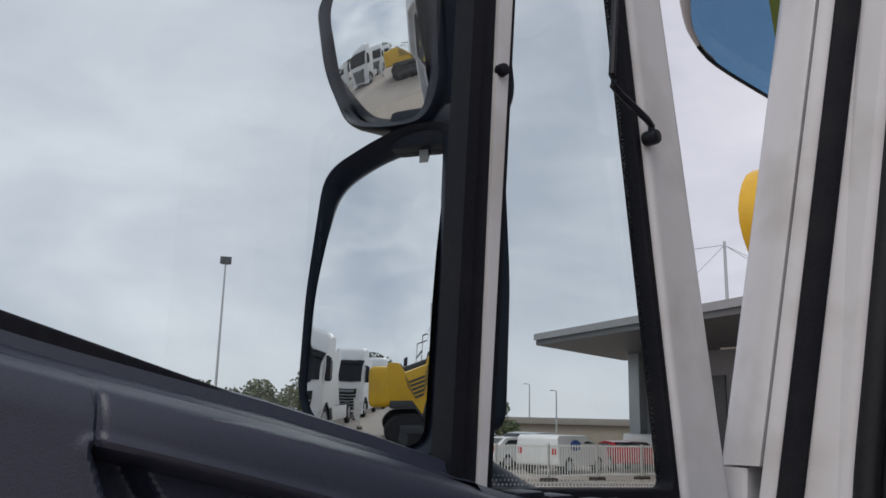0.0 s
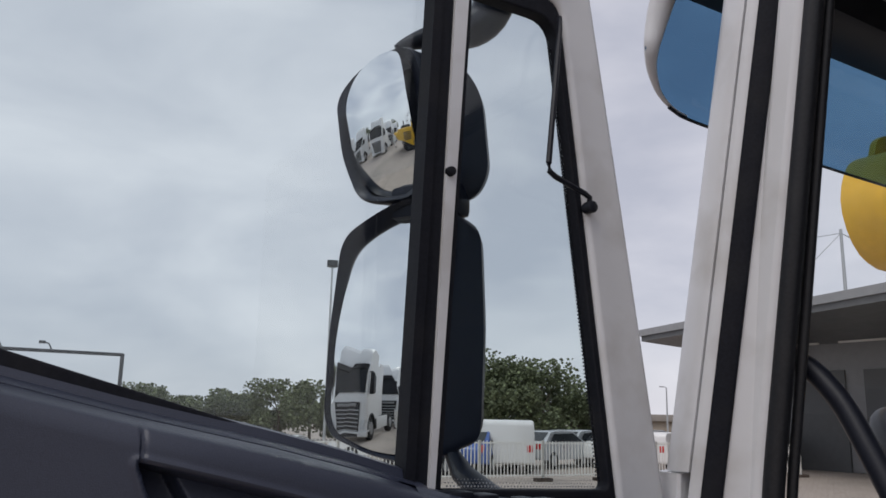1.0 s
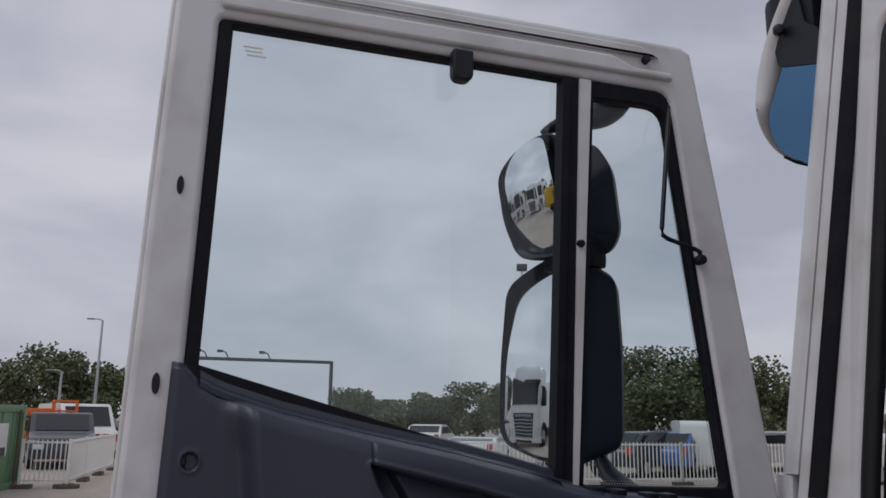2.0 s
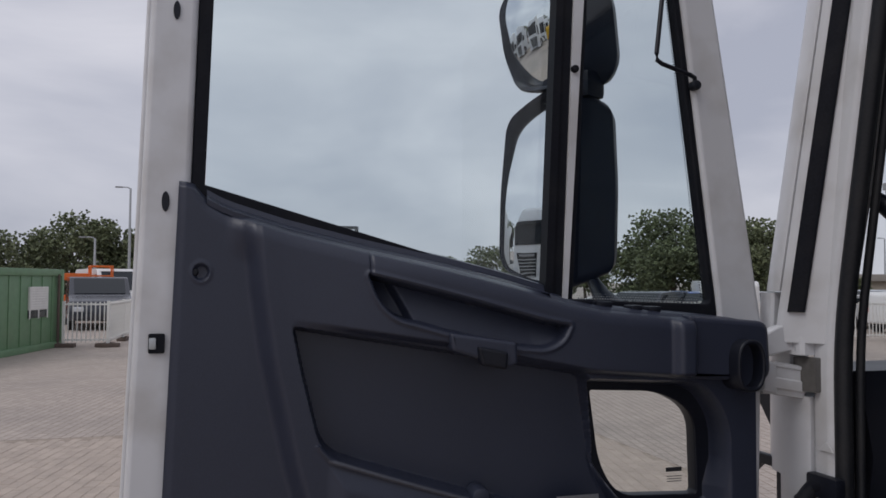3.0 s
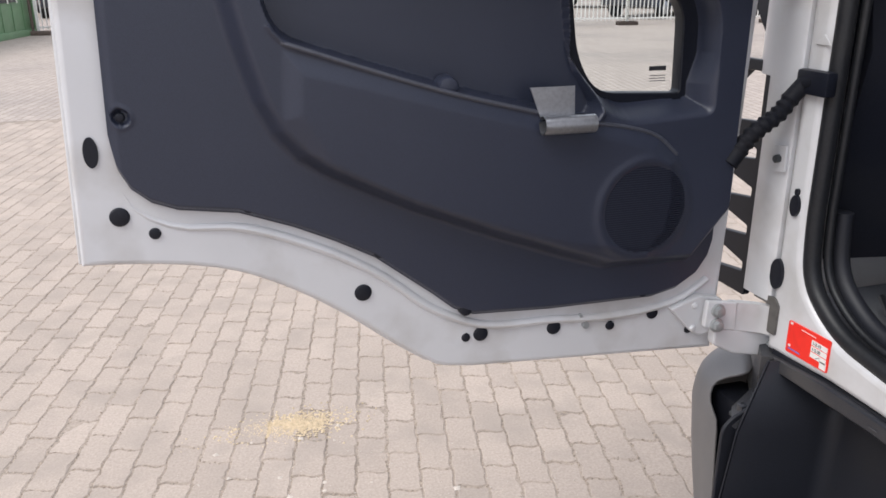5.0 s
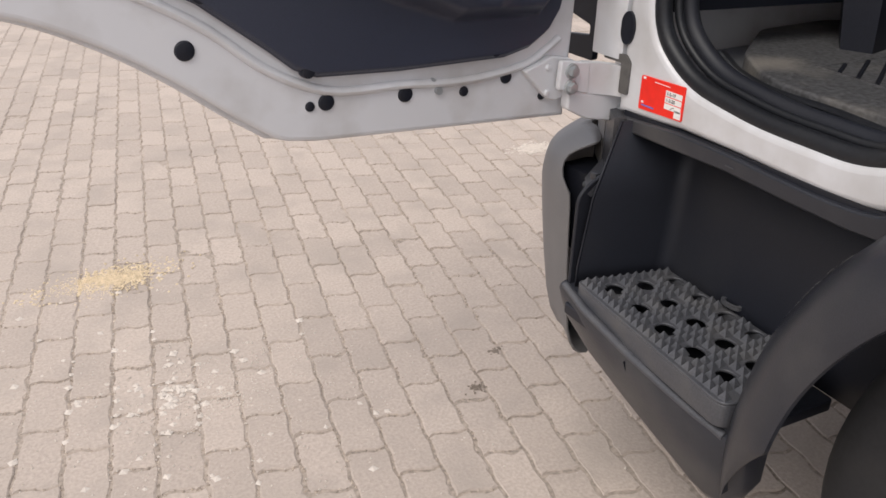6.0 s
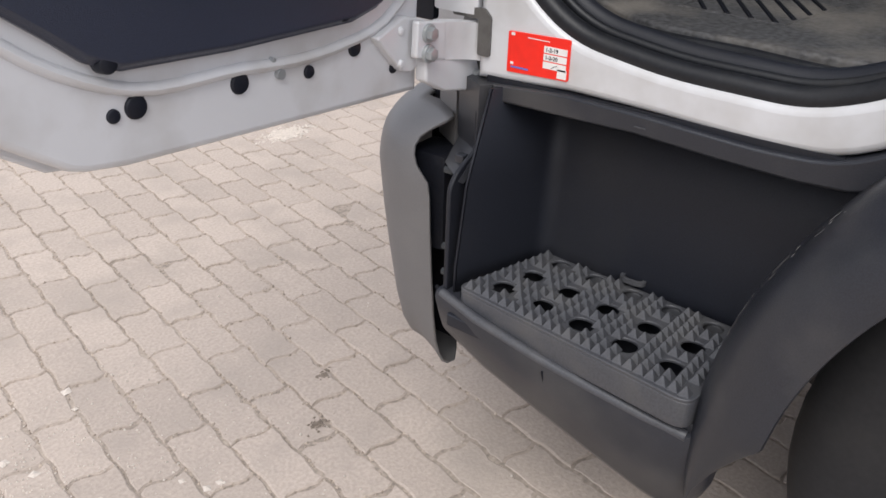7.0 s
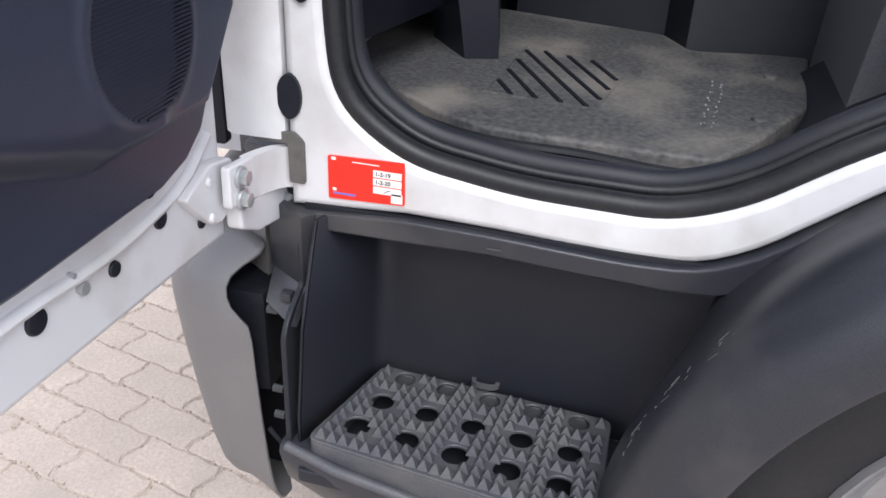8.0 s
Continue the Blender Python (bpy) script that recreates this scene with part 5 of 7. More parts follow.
# blue sun visor across the screen head, wrapped round the cab's corner
VPLAN = spline([(1.396, 1.449), (1.43, 1.472), (1.52, 1.490), (1.75, 1.508), (2.42, 1.53), (3.1, 1.508), (3.32, 1.490), (3.41, 1.472), (3.444, 1.449)], 60)
def visor_low(x):
    d = min(x - 1.396, 3.444 - x)
    return 2.330 + 0.085 * max(0.0, 1 - d / 0.15) ** 2.3
vis = [[(x + (0.012 if x < 2.42 else -0.012) * k, y - 0.14 * k * k, visor_low(x) * (1 - k) + 2.68 * k) for x, y in VPLAN] for k in np.linspace(0, 1, 7)]
visor = part("sun_visor", loft(vis, closed=False, caps=False), BLUE, truck, "blue translucent acrylic sun visor")
sv = visor.modifiers.new("thick", "SOLIDIFY")
sv.thickness = 0.004
part("visor_rim", tube([(x, y - 0.001, z - 0.002) for x, y, z in vis[0] if 1.47 < x < 3.37], 0.0032, 8), TRIM_BLACK, visor)
def visor_y(x):
    return float(np.interp(x, [p[0] for p in VPLAN[:20]], [p[1] for p in VPLAN[:20]]))
cap_edge = [Vector((x, visor_y(x), visor_low(x))) for x in (1.545, 1.515, 1.485, 1.46, 1.438, 1.42, 1.406)]
cap_edge += [Vector((1.397 + 0.012 * k, 1.449 - 0.14 * k * k, visor_low(1.396) * (1 - k) + 2.68 * k)) for k in (0.03, 0.12, 0.22, 0.34, 0.48, 0.64, 0.82, 1.0)]
cap_edge = [Vector(p) for p in spline([tuple(p) for p in cap_edge], 40)]
cap_rings = []
for i, p in enumerate(cap_edge):
    along = (cap_edge[min(i + 1, 39)] - cap_edge[max(i - 1, 0)]).normalized()
    face = Vector((-0.35, -0.94, 0.0))
    face = (face - along * face.dot(along)).normalized()
    inward = face.cross(along)
    if inward.dot(Vector((1.6, 1.5, 2.6)) - p) < 0:
        inward = -inward
    r = 0.003 + 0.021 * float(smoothstep(np.array(i / 39), 0.08, 0.62))
    cap_rings.append([tuple(p + inward * r * (0.85 + math.cos(q)) + face * (0.55 * r + 0.003) * math.sin(q)) for q in np.linspace(0, 2 * math.pi, 13)[:-1]])
part("visor_end_cap", loft(cap_rings), WHITE, visor, "white visor end cap")
part("visor_bracket", plate(rounded([(1.405, 2.66), (1.402, 2.53), (1.394, 2.49), (1.29, 2.455), (1.275, 2.49), (1.285, 2.53), (1.315, 2.55), (1.335, 2.66)], 0.010), [], 1.412, 1.422, "x"), TRIM_BLACK, truck)
part("visor_bolt", cyl((1.394, 1.366, 2.56), (1.405, 1.380, 2.56), 0.011, None, 14, 0.003), TRIM_BLACK, visor)
# chassis body behind the cab
part("load_body", box((1.40, -6.2, 0.95), (3.45, -0.80, 1.15), 0.02), DARKSTEEL, truck)


# ---- the yard ----
def polygon_sheet(name, pts, z, material, label, category, kind="structure"):
    bm = bmesh.new()
    bm.faces.new([bm.verts.new((x, y, z)) for x, y in pts])
    return tagged(part(name, bm, material, None, smooth=False), label, category, kind=kind)


def paving_material():
    m = mat("distant_paving", (0.44, 0.378, 0.333), 0.9, vary=0.12, grain=25, bump=0.0, dirt=(0.27, 0.245, 0.225), dirt_amount=0.6, dirt_scale=0.35)
    n, l = m.node_tree.nodes, m.node_tree.links
    co, mp, br = n.new("ShaderNodeTexCoord"), n.new("ShaderNodeMapping"), n.new("ShaderNodeTexBrick")
    mp.inputs["Rotation"].default_value = (0, 0, radians(90 + 12))
    br.inputs["Scale"].default_value = 1.0
    br.inputs["Brick Width"].default_value, br.inputs["Row Height"].default_value = 0.205, 0.103
    br.inputs["Mortar Size"].default_value = 0.0045
    br.inputs["Color1"].default_value, br.inputs["Color2"].default_value, br.inputs["Mortar"].default_value = (1, 1, 1, 1), (0.86, 0.86, 0.86, 1), (0.45, 0.43, 0.40, 1)
    l.new(co.outputs["Object"], mp.inputs["Vector"])
    l.new(mp.outputs["Vector"], br.inputs["Vector"])
    b = n["Principled BSDF"]
    src = b.inputs["Base Color"].links[0].from_socket
    mul = n.new("ShaderNodeMix")
    mul.data_type, mul.blend_type = "RGBA", "MULTIPLY"
    mul.inputs["Factor"].default_value = 1.0
    l.new(src, mul.inputs["A"])
    l.new(br.outputs["Color"], mul.inputs["B"])
    l.new(mul.outputs["Result"], b.inputs["Base Color"])
    return m


FAR_PAVING = paving_material()
ground_bm = bmesh.new()
xs = [-900, -60, -5.2, 4.6, 60, 900]
ys = [-900, -30, -1.6, 9.6, 80, 900]
grid = {}
for i, x in enumerate(xs):
    for j, y in enumerate(ys):
        grid[i, j] = ground_bm.verts.new((x, y, 0.0))
for i in range(5):
    for j in range(5):
        if not (i == 2 and j == 2):
            ground_bm.faces.new((grid[i, j], grid[i + 1, j], grid[i + 1, j + 1], grid[i, j + 1]))
# the bed below the laid blocks joins the same sheet
bed = [ground_bm.verts.new((x, y, -0.0030)) for x, y in ((-5.2, -1.6), (4.6, -1.6), (4.6, 9.6), (-5.2, 9.6))]
rim = [grid[2, 2], grid[3, 2], grid[3, 3], grid[2, 3]]
ground_bm.faces.new(bed)
for k in range(4):
    ground_bm.faces.new((rim[k], rim[(k + 1) % 4], bed[(k + 1) % 4], bed[k]))
ground = tagged(part("ground", ground_bm, FAR_PAVING, None, smooth=False), "wide yard of pale worn concrete block paving", "ground", kind="structure")
ground.data.materials.append(SAND)
for p in ground.data.polygons:
    if all(ground.data.vertices[v].co.z < -0.002 for v in p.vertices):
        p.material_index = 1

# tall trees: trunk, limbs and thousands of leaf clumps
def tree(at, height, spread, seed, label="leafy green tree behind the yard", leaves=2600, size=0.42, low=0.12):
    rng = random.Random(seed)
    t = thing("tree", label, "tree", "trees round the yard", at)
    trunk_h = height * 0.55
    bm = tube([(0, 0, 0), (rng.uniform(-.1, .1), rng.uniform(-.1, .1), trunk_h * 0.5), (rng.uniform(-.3, .3), rng.uniform(-.3, .3), trunk_h), (rng.uniform(-.5, .5), 0, height * 0.8)], [0.03 * height, 0.022 * height, 0.014 * height, 0.005 * height], 9)
    blobs = []
    for k in range(11):
        a, zz = rng.uniform(0, 6.283), rng.uniform(low + 0.18, 0.86)
        rad = spread * (0.25 + 0.75 * math.sin(math.pi * min(1, max(0.12, (zz - low) / (1.02 - low))))) * rng.uniform(0.35, 0.85)
        c = Vector((math.cos(a) * rad, math.sin(a) * rad, height * zz))
        blobs.append((c, spread * rng.uniform(0.28, 0.52)))
        tube([(0, 0, height * zz * 0.6), tuple(c * 0.6 + Vector((0, 0, height * zz * 0.32))), tuple(c)], [0.010 * height, 0.006 * height, 0.002 * height], 6, bm=bm)
    blobs.append((Vector((0, 0, height * 0.86)), spread * 0.42))
    part("trunk", bm, BARK, t)
    vs, fs = [], []
    for k in range(leaves):
        c, r = blobs[rng.randrange(len(blobs))]
        d = Vector((rng.gauss(0, 1), rng.gauss(0, 1), rng.gauss(0, 0.8))).normalized() * r * (rng.random() ** 0.35)
        p = c + d * rng.uniform(0.85, 1.12)
        if p.z > height * 1.02 or p.z < height * low:
            continue
        s = size * rng.uniform(0.5, 1.1)
        q = Euler((rng.uniform(-1, 1), rng.uniform(-1, 1), rng.uniform(0, 6.28))).to_matrix()
        for a, b in ((0, 0.9), (1.5, 0.7)):
            e = q @ Euler((a, 0.4 * a, 0)).to_matrix()
            b0 = len(vs)
            vs.extend([tuple(p + e @ Vector(v) * s * b) for v in ((-0.5, -0.25, 0), (0.1, -0.5, 0.1), (0.5, 0.1, 0), (0.0, 0.45, -0.1), (-0.45, 0.3, 0.08))])
            fs.append((b0, b0 + 1, b0 + 2, b0 + 3, b0 + 4))
    me = bpy.data.meshes.new("crown")
    me.from_pydata(vs, [], fs)
    tagged(part("crown", me, LEAF, t, smooth=False), kind="stuff")
    return t


def polar(az, d):
    return 0.32 + d * math.sin(radians(az)), 0.3 + d * math.cos(radians(az))


for k, (az, d, h, w) in enumerate([(-8.0, 52, 5.6, 2.8), (-9.8, 55, 4.6, 2.4), (-6.2, 50, 5.0, 2.2), (-4.4, 50, 4.5, 2.0), (-3.0, 56, 4.4, 2.2), (-12.5, 50, 4.2, 2.6), (0.5, 60, 3.0, 2.2),
                                   (12.0, 62, 3.7, 2.0), (13.6, 66, 3.0, 2.2), (15.0, 60, 2.9, 1.8), (16.8, 62, 3.5, 2.0), (18.4, 66, 3.2, 2.0), (20.6, 62, 4.3, 2.4), (22.8, 60, 4.2, 2.4), (24.6, 62, 3.8, 2.2), (26.6, 58, 4.3, 2.4),
                                   (30.2, 50, 4.7, 2.6), (32.6, 48, 5.8, 3.0), (34.6, 48, 5.7, 2.8), (36.8, 50, 5.4, 2.8), (38.8, 48, 5.2, 2.6), (40.6, 52, 4.5, 2.6), (42.6, 60, 3.4, 2.2)]):
    x, y = polar(az, d)
    tree((x, y, 0), h, w, 40 + k, "leafy green tree at the edge of the yard", 4200, 0.24, 0.04)

# street lamps, portal and masts
def lamp_post(at, h, flood=False, turn=0):
    t = thing("street_lamp", "tall grey steel lamp post with a floodlight head" if flood else "slim grey steel street lamp post", "street lamp", "yard lamps", at, turn)
    part("pole", cyl((0, 0, 0), (0, 0, h), 0.09, 0.05, 12), GALV, t)
    part("base_flange", cyl((0, 0, 0), (0, 0, 0.06), 0.18, 0.18, 14), GALV, t)
    if flood:
        part("lamp_head", box((-0.32, -0.12, h), (0.32, 0.14, h + 0.42), 0.03), DARKSTEEL, t)
        part("yoke", tube([(-0.2, 0, h - 0.02), (0.2, 0, h - 0.02)], 0.03, 8), GALV, t)
    else:
        part("arm", tube(spline([(0, 0, h - 0.1), (-0.06, 0, h + 0.02), (-0.25, 0, h + 0.06), (-0.45, 0, h + 0.06)], 10), 0.03, 8), GALV, t)
        part("lamp_head", box((-0.75, -0.08, h + 0.02), (-0.38, 0.08, h + 0.09), 0.02), CLADDING, t)
    return t


x, y = polar(23.8, 49)
lamp_post((x, y, 0), 10.6, True, -20)
x, y = polar(-6.8, 44)
lamp_post((x, y, 0), 3.7)
x, y = polar(-4.7, 45)
t = lamp_post((x, y, 0), 6.4)
x, y = polar(47.0, 70)
lamp_post((x, y, 0), 4.6)
x, y = polar(45.2, 80)
lamp_post((x, y, 0), 5.6)
gx0, gx1, gy = 0.2, 8.55, 45.0
gantry = thing("portal", "dark steel height portal with small camera brackets on its beam", "portal", at=(0, 0, 0))
part("beam", box((gx0, gy - 0.08, 4.55), (gx1, gy + 0.08, 4.72), 0.02), DARKSTEEL, gantry)
for gx in (gx0, gx1):
    part("post", box((gx - 0.09, gy - 0.09, 0), (gx + 0.09, gy + 0.09, 4.70), 0.02), DARKSTEEL, gantry)
for gx in (1.9, 3.0, 5.2):
    part("bracket", tube([(gx, gy, 4.72), (gx - 0.15, gy, 5.0), (gx - 0.4, gy, 5.05)], 0.035, 8), DARKSTEEL, gantry)
    part("camera_unit", box((gx - 0.6, gy - 0.07, 4.98), (gx - 0.3, gy + 0.07, 5.12), 0.02), DARKSTEEL, gantry)

# green site cabin
CAB_A, CAB_D = Vector((-3.07, 22.3)), Vector((-0.23, -0.97)).normalized()
cab_turn = math.degrees(math.atan2(CAB_D.y, CAB_D.x))
cabin = thing("site_cabin", "green steel site cabin with a shuttered white window", "site cabin", at=(CAB_A.x, CAB_A.y, 0), turn=cab_turn)
CABH = 1.90
part("wall", box((0, -2.4, 0.06), (6.0, 0, CABH), 0.02), GREEN, cabin)
part("roof_rail", box((-0.04, -2.44, CABH - 0.14), (6.04, 0.05, CABH + 0.02), 0.015), GREEN, cabin)
part("floor_rail", box((-0.04, -2.44, 0.0), (6.04, 0.05, 0.15), 0.015), GREEN, cabin)
for px in (0.0, 5.9):
    part("corner_post", box((px - 0.02, -0.08, 0.1), (px + 0.12, 0.06, CABH), 0.015), GREEN, cabin)
for px in np.arange(0.55, 5.8, 0.55):
    part("wall_rib", box((px, 0.0, 0.16), (px + 0.03, 0.018, CABH - 0.15), 0.004), GREEN, cabin)
window = part("window_shutter", box((0.85, 0.0, 0.96), (1.83, 0.045, 1.50), 0.01), FENCE_W, cabin, "closed white roller shutter")
for k in range(9):
    part("slat", box((0.87, 0.045, 0.975 + 0.058 * k), (1.81, 0.052, 1.02 + 0.058 * k), 0.003), FENCE_W, window)
part("window_sill_pane", box((0.85, 0.0, 0.78), (1.83, 0.03, 0.96), 0.005), CAR_GLASS, cabin)
for px in (0.85, 1.32, 1.78):
    part("window_post", box((px, 0.03, 0.76), (px + 0.05, 0.045, 0.97), 0.004), FENCE_W, cabin)
part("downpipe", cyl((0.30, 0.06, 0.1), (0.30, 0.06, CABH - 0.1), 0.035, None, 10), BLOCK, cabin)

# white barrier fences
def barrier(a, b, height, group, label, step=0.105, feet=True, bars=True):
    a, b = Vector(a), Vector(b)
    L = (b - a).length
    turn = math.degrees(math.atan2(b.y - a.y, b.x - a.x))
    t = thing("fence_panel", label, "fence", group, (a.x, a.y, 0), turn)
    for z in (height - 0.08, 0.16):
        part("rail", box((0, -0.015, z), (L, 0.015, z + 0.04)), FENCE_W, t, smooth=False)
    for x in (0.0, L):
        part("post", box((x - 0.03, -0.03, 0.0), (x + 0.03, 0.03, height + 0.02)), FENCE_W, t, smooth=False)
    me = None
    x = step
    while x < L - 0.03:
        if me is None:
            s = part("slat", box((-0.012, -0.010, 0.12), (0.012, 0.010, height)), FENCE_W, t, smooth=False)
            me = s.data
        else:
            s = new("slat", me)
            s.parent = t
        s.location.x = x
        x += step
    if feet:
        for x in (0.0, L):
            part("foot", box((x - 0.28, -0.12, 0.0), (x + 0.28, 0.12, 0.10), 0.02), BLOCK, t)
    return t


WB = "white steel barrier fence panel standing on dark blocks"
barrier((-2.95, 21.95), (-1.92, 21.85), 1.12, "barrier fence", WB)
pts = [(-1.92, 21.95), (-1.75, 24.0), (-1.55, 26.2), (-1.32, 28.4)]
for a, b in zip(pts, pts[1:]):
    barrier(a, b, 1.12, "barrier fence", WB)
a = Vector((7.6, 20.9))
b = Vector((26.6, 18.8))
NP = 9
for k in range(NP):
    p, q = a.lerp(b, k / NP), a.lerp(b, (k + 1) / NP)
    barrier(tuple(p), tuple(q), 1.16, "boundary fence", "white steel boundary fence panel along the car park", 0.115)
# low wall with lettering-like dark bars far left
wall = thing("banner_wall", "pale grey site banner with dark print bars", "banner", at=(-3.4, 36, 0))
part("panel", box((0, 0, 0.4), (6.0, 0.06, 1.45), 0.01), CLADDING, wall)
for k in range(5):
    part("print_bar", box((1.1 + 0.85 * k, -0.006, 1.02), (1.75 + 0.85 * k, 0.0, 1.17)), INK, wall)
for k in range(3):
    part("post", box((0.1 + 2.8 * k, 0.06, 0), (0.2 + 2.8 * k, 0.14, 1.45)), GALV, wall)
for k in range(9):
    bt = thing("warning_board", "red and white striped warning board", "barrier board", "striped boards", (-2.6 + 0.32 * k, 33.0, 0))
    part("board", box((0, 0, 0.75), (0.16, 0.03, 1.0)), LAMP_RED, bt, smooth=False)
    part("board", box((0.16, 0, 0.75), (0.32, 0.03, 1.0)), FENCE_W, bt, smooth=False)
    part("post", box((0.14, 0.03, 0), (0.18, 0.06, 0.75)), GALV, bt, smooth=False)


# road vehicles
def car(at, turn, paint, label, category="car", L=4.3, W=1.78, H=1.45, van=False, badge=False):
    t = thing(category.replace(" ", "_"), label, category, "parked vehicles", at, turn)
    hw = W / 2
    if van:
        side_pts = [(-L / 2, 0.32), (-L / 2, H * 0.93), (-L / 2 + 0.12, H), (L / 2 - 1.75, H), (L / 2 - 0.95, 1.12), (L / 2 - 0.12, 0.95), (L / 2, 0.70), (L / 2, 0.32)]
    else:
        side_pts = [(-L / 2, 0.35), (-L / 2, 0.86), (-L / 2 + 0.22, 0.98), (-L / 2 + 0.75, H - 0.04), (-L / 2 + 1.5, H), (L / 2 - 1.95, H - 0.02), (L / 2 - 1.2, 0.98), (L / 2 - 0.18, 0.80), (L / 2, 0.60), (L / 2, 0.32)]
    loop = rounded(side_pts, 0.12, 4)
    rings = []
    for s, inset in ((-1.0, 0.06), (-0.94, 0.0), (0.94, 0.0), (1.0, 0.06)):
        rings.append([(x * (1 - inset * 0.3), s * hw * (1.0 if z < 1.0 else 1.0 - 0.14 * (z - 1.0) / max(0.1, H - 1.0) * (0.35 if van else 1.0)), 0.3 + (z - 0.3) * (1 - inset * 0.25)) for x, z in loop])
    body = part("body", loft(rings), paint, t)
    g = 0.012
    if van:
        win = [(L / 2 - 1.95, 1.12), (L / 2 - 1.95, H - 0.25), (L / 2 - 1.72, H - 0.22), (L / 2 - 1.12, 1.12)]
    else:
        win = [(-L / 2 + 0.55, 0.98), (-L / 2 + 0.95, H - 0.12), (L / 2 - 2.0, H - 0.10), (L / 2 - 1.4, 0.98)]
    for s in (-1, 1):
        top_in = 0.14 * (0.35 if van else 1.0) * hw
        vv = bmesh.new()
        pts3 = [(x, s * (hw + g - (top_in * (z - 1.0) / max(0.1, H - 1.0) if z > 1.0 else 0)), z) for x, z in win]
        vv.faces.new([vv.verts.new(p) for p in pts3])
        part("side_window", vv, CAR_GLASS, t, smooth=False)
    a, b = (side_pts[3], side_pts[4]) if van else (side_pts[5], side_pts[6])
    for (xa, za), (xb, zb), nm in ((a, b, "windscreen"),) + ((() if van else ((side_pts[2], side_pts[3], "rear_window"),))):
        vv = bmesh.new()
        n_out = Vector((zb - za, 0, xa - xb)).normalized() * (0.02 if zb < za else 0.02)
        n_out = n_out if n_out.x * (1 if nm == "windscreen" else -1) > 0 else -n_out
        q = []
        for f, s in ((0.12, -1), (0.12, 1), (0.9, 1), (0.9, -1)):
            q.append((xa + (xb - xa) * f + n_out.x, s * hw * 0.82, za + (zb - za) * f + n_out.z))
        vv.faces.new([vv.verts.new(p) for p in q])
        part(nm, vv, CAR_GLASS, t, smooth=False)
    for x in (-L / 2 + 0.8, L / 2 - 0.85):
        for s in (-1, 1):
            w = part("wheel", cyl((x, s * (hw - 0.2), 0.32), (x, s * (hw + 0.015), 0.32), 0.32, None, 22, 0.03), TYRE, t)
            part("rim", cyl((x, s * (hw + 0.005), 0.32), (x, s * (hw + 0.025), 0.32), 0.2, 0.17, 18), CAR_SILVER, w)
    for s in (-1, 1):
        part("headlight", box((L / 2 - 0.1, s * hw * 0.72 - 0.16, 0.62), (L / 2 + 0.01, s * hw * 0.72 + 0.16, 0.78), 0.03), HEADLIGHT, t)
        part("tail_light", box((-L / 2 - 0.01, s * hw * 0.8 - 0.1, 0.72), (-L / 2 + 0.08, s * hw * 0.8 + 0.1, 0.95), 0.02), LAMP_RED, t)
    if badge:
        part("side_emblem", plate(ellipse(-0.7, 1.05, 0.40, 0.2, 24), [], -hw - 0.02, -hw - 0.014, "y"), CAR_BLUE, t, "blue oval emblem")
    return t


def p3(az, d):
    x, y = polar(az, d)
    return (x, y, 0)


car(p3(-6.6, 31), -80, CAR_DARK, "dark blue van parked behind the white fence", "van", 5.0, 1.95, 1.75, True)
car(p3(-5.6, 37), -70, WHITE_FAR, "white van with a roof unit behind the fence", "van", 5.6, 2.0, 2.1, True)
car(p3(28.6, 33), 150, WHITE_FAR, "white pickup car parked by the boundary fence", "car", 5.0, 1.9, 1.25)
car(p3(31.9, 28), 30, CAR_DARK, "dark estate car behind the boundary fence", "car", 4.6, 1.8, 1.42)
car(p3(34.2, 29), 40, CAR_BLUE, "blue hatchback behind the boundary fence", "car", 4.0, 1.75, 1.42)
car(p3(35.6, 30), 62, WHITE_FAR, "white panel van behind the boundary fence", "van", 4.6, 1.9, 1.76, True)
car(p3(39.3, 33), 20, CAR_SILVER, "silver car behind the boundary fence", "car", 4.4, 1.8, 1.4)
car(p3(41.4, 35), 15, CAR_SILVER, "pale blue-grey car behind the boundary fence", "car", 4.3, 1.8, 1.42)
car(p3(43.6, 35), 10, WHITE_FAR, "white saloon car behind the boundary fence", "car", 4.3, 1.8, 1.28)
car(p3(47.2, 33), 12, WHITE_FAR, "white van with a blue oval emblem", "van", 3.9, 1.8, 1.42, True, True)
car(p3(50.9, 36), 60, CAR_RED, "red hatchback behind the boundary fence", "car", 3.8, 1.7, 1.22)
car(p3(52.9, 39), 30, WHITE_FAR, "small white delivery van", "van", 4.2, 1.8, 1.5, True)
car(p3(45.6, 40), 10, CAR_SILVER, "silver estate car further off", "car", 4.5, 1.8, 1.45)
car(p3(20.8, 30), 60, WHITE_FAR, "white car behind the boundary fence", "car", 4.3, 1.8, 1.1)
car(p3(17.5, 42), 60, WHITE_FAR, "white car parked far off", "car", 4.3, 1.8, 1.4)

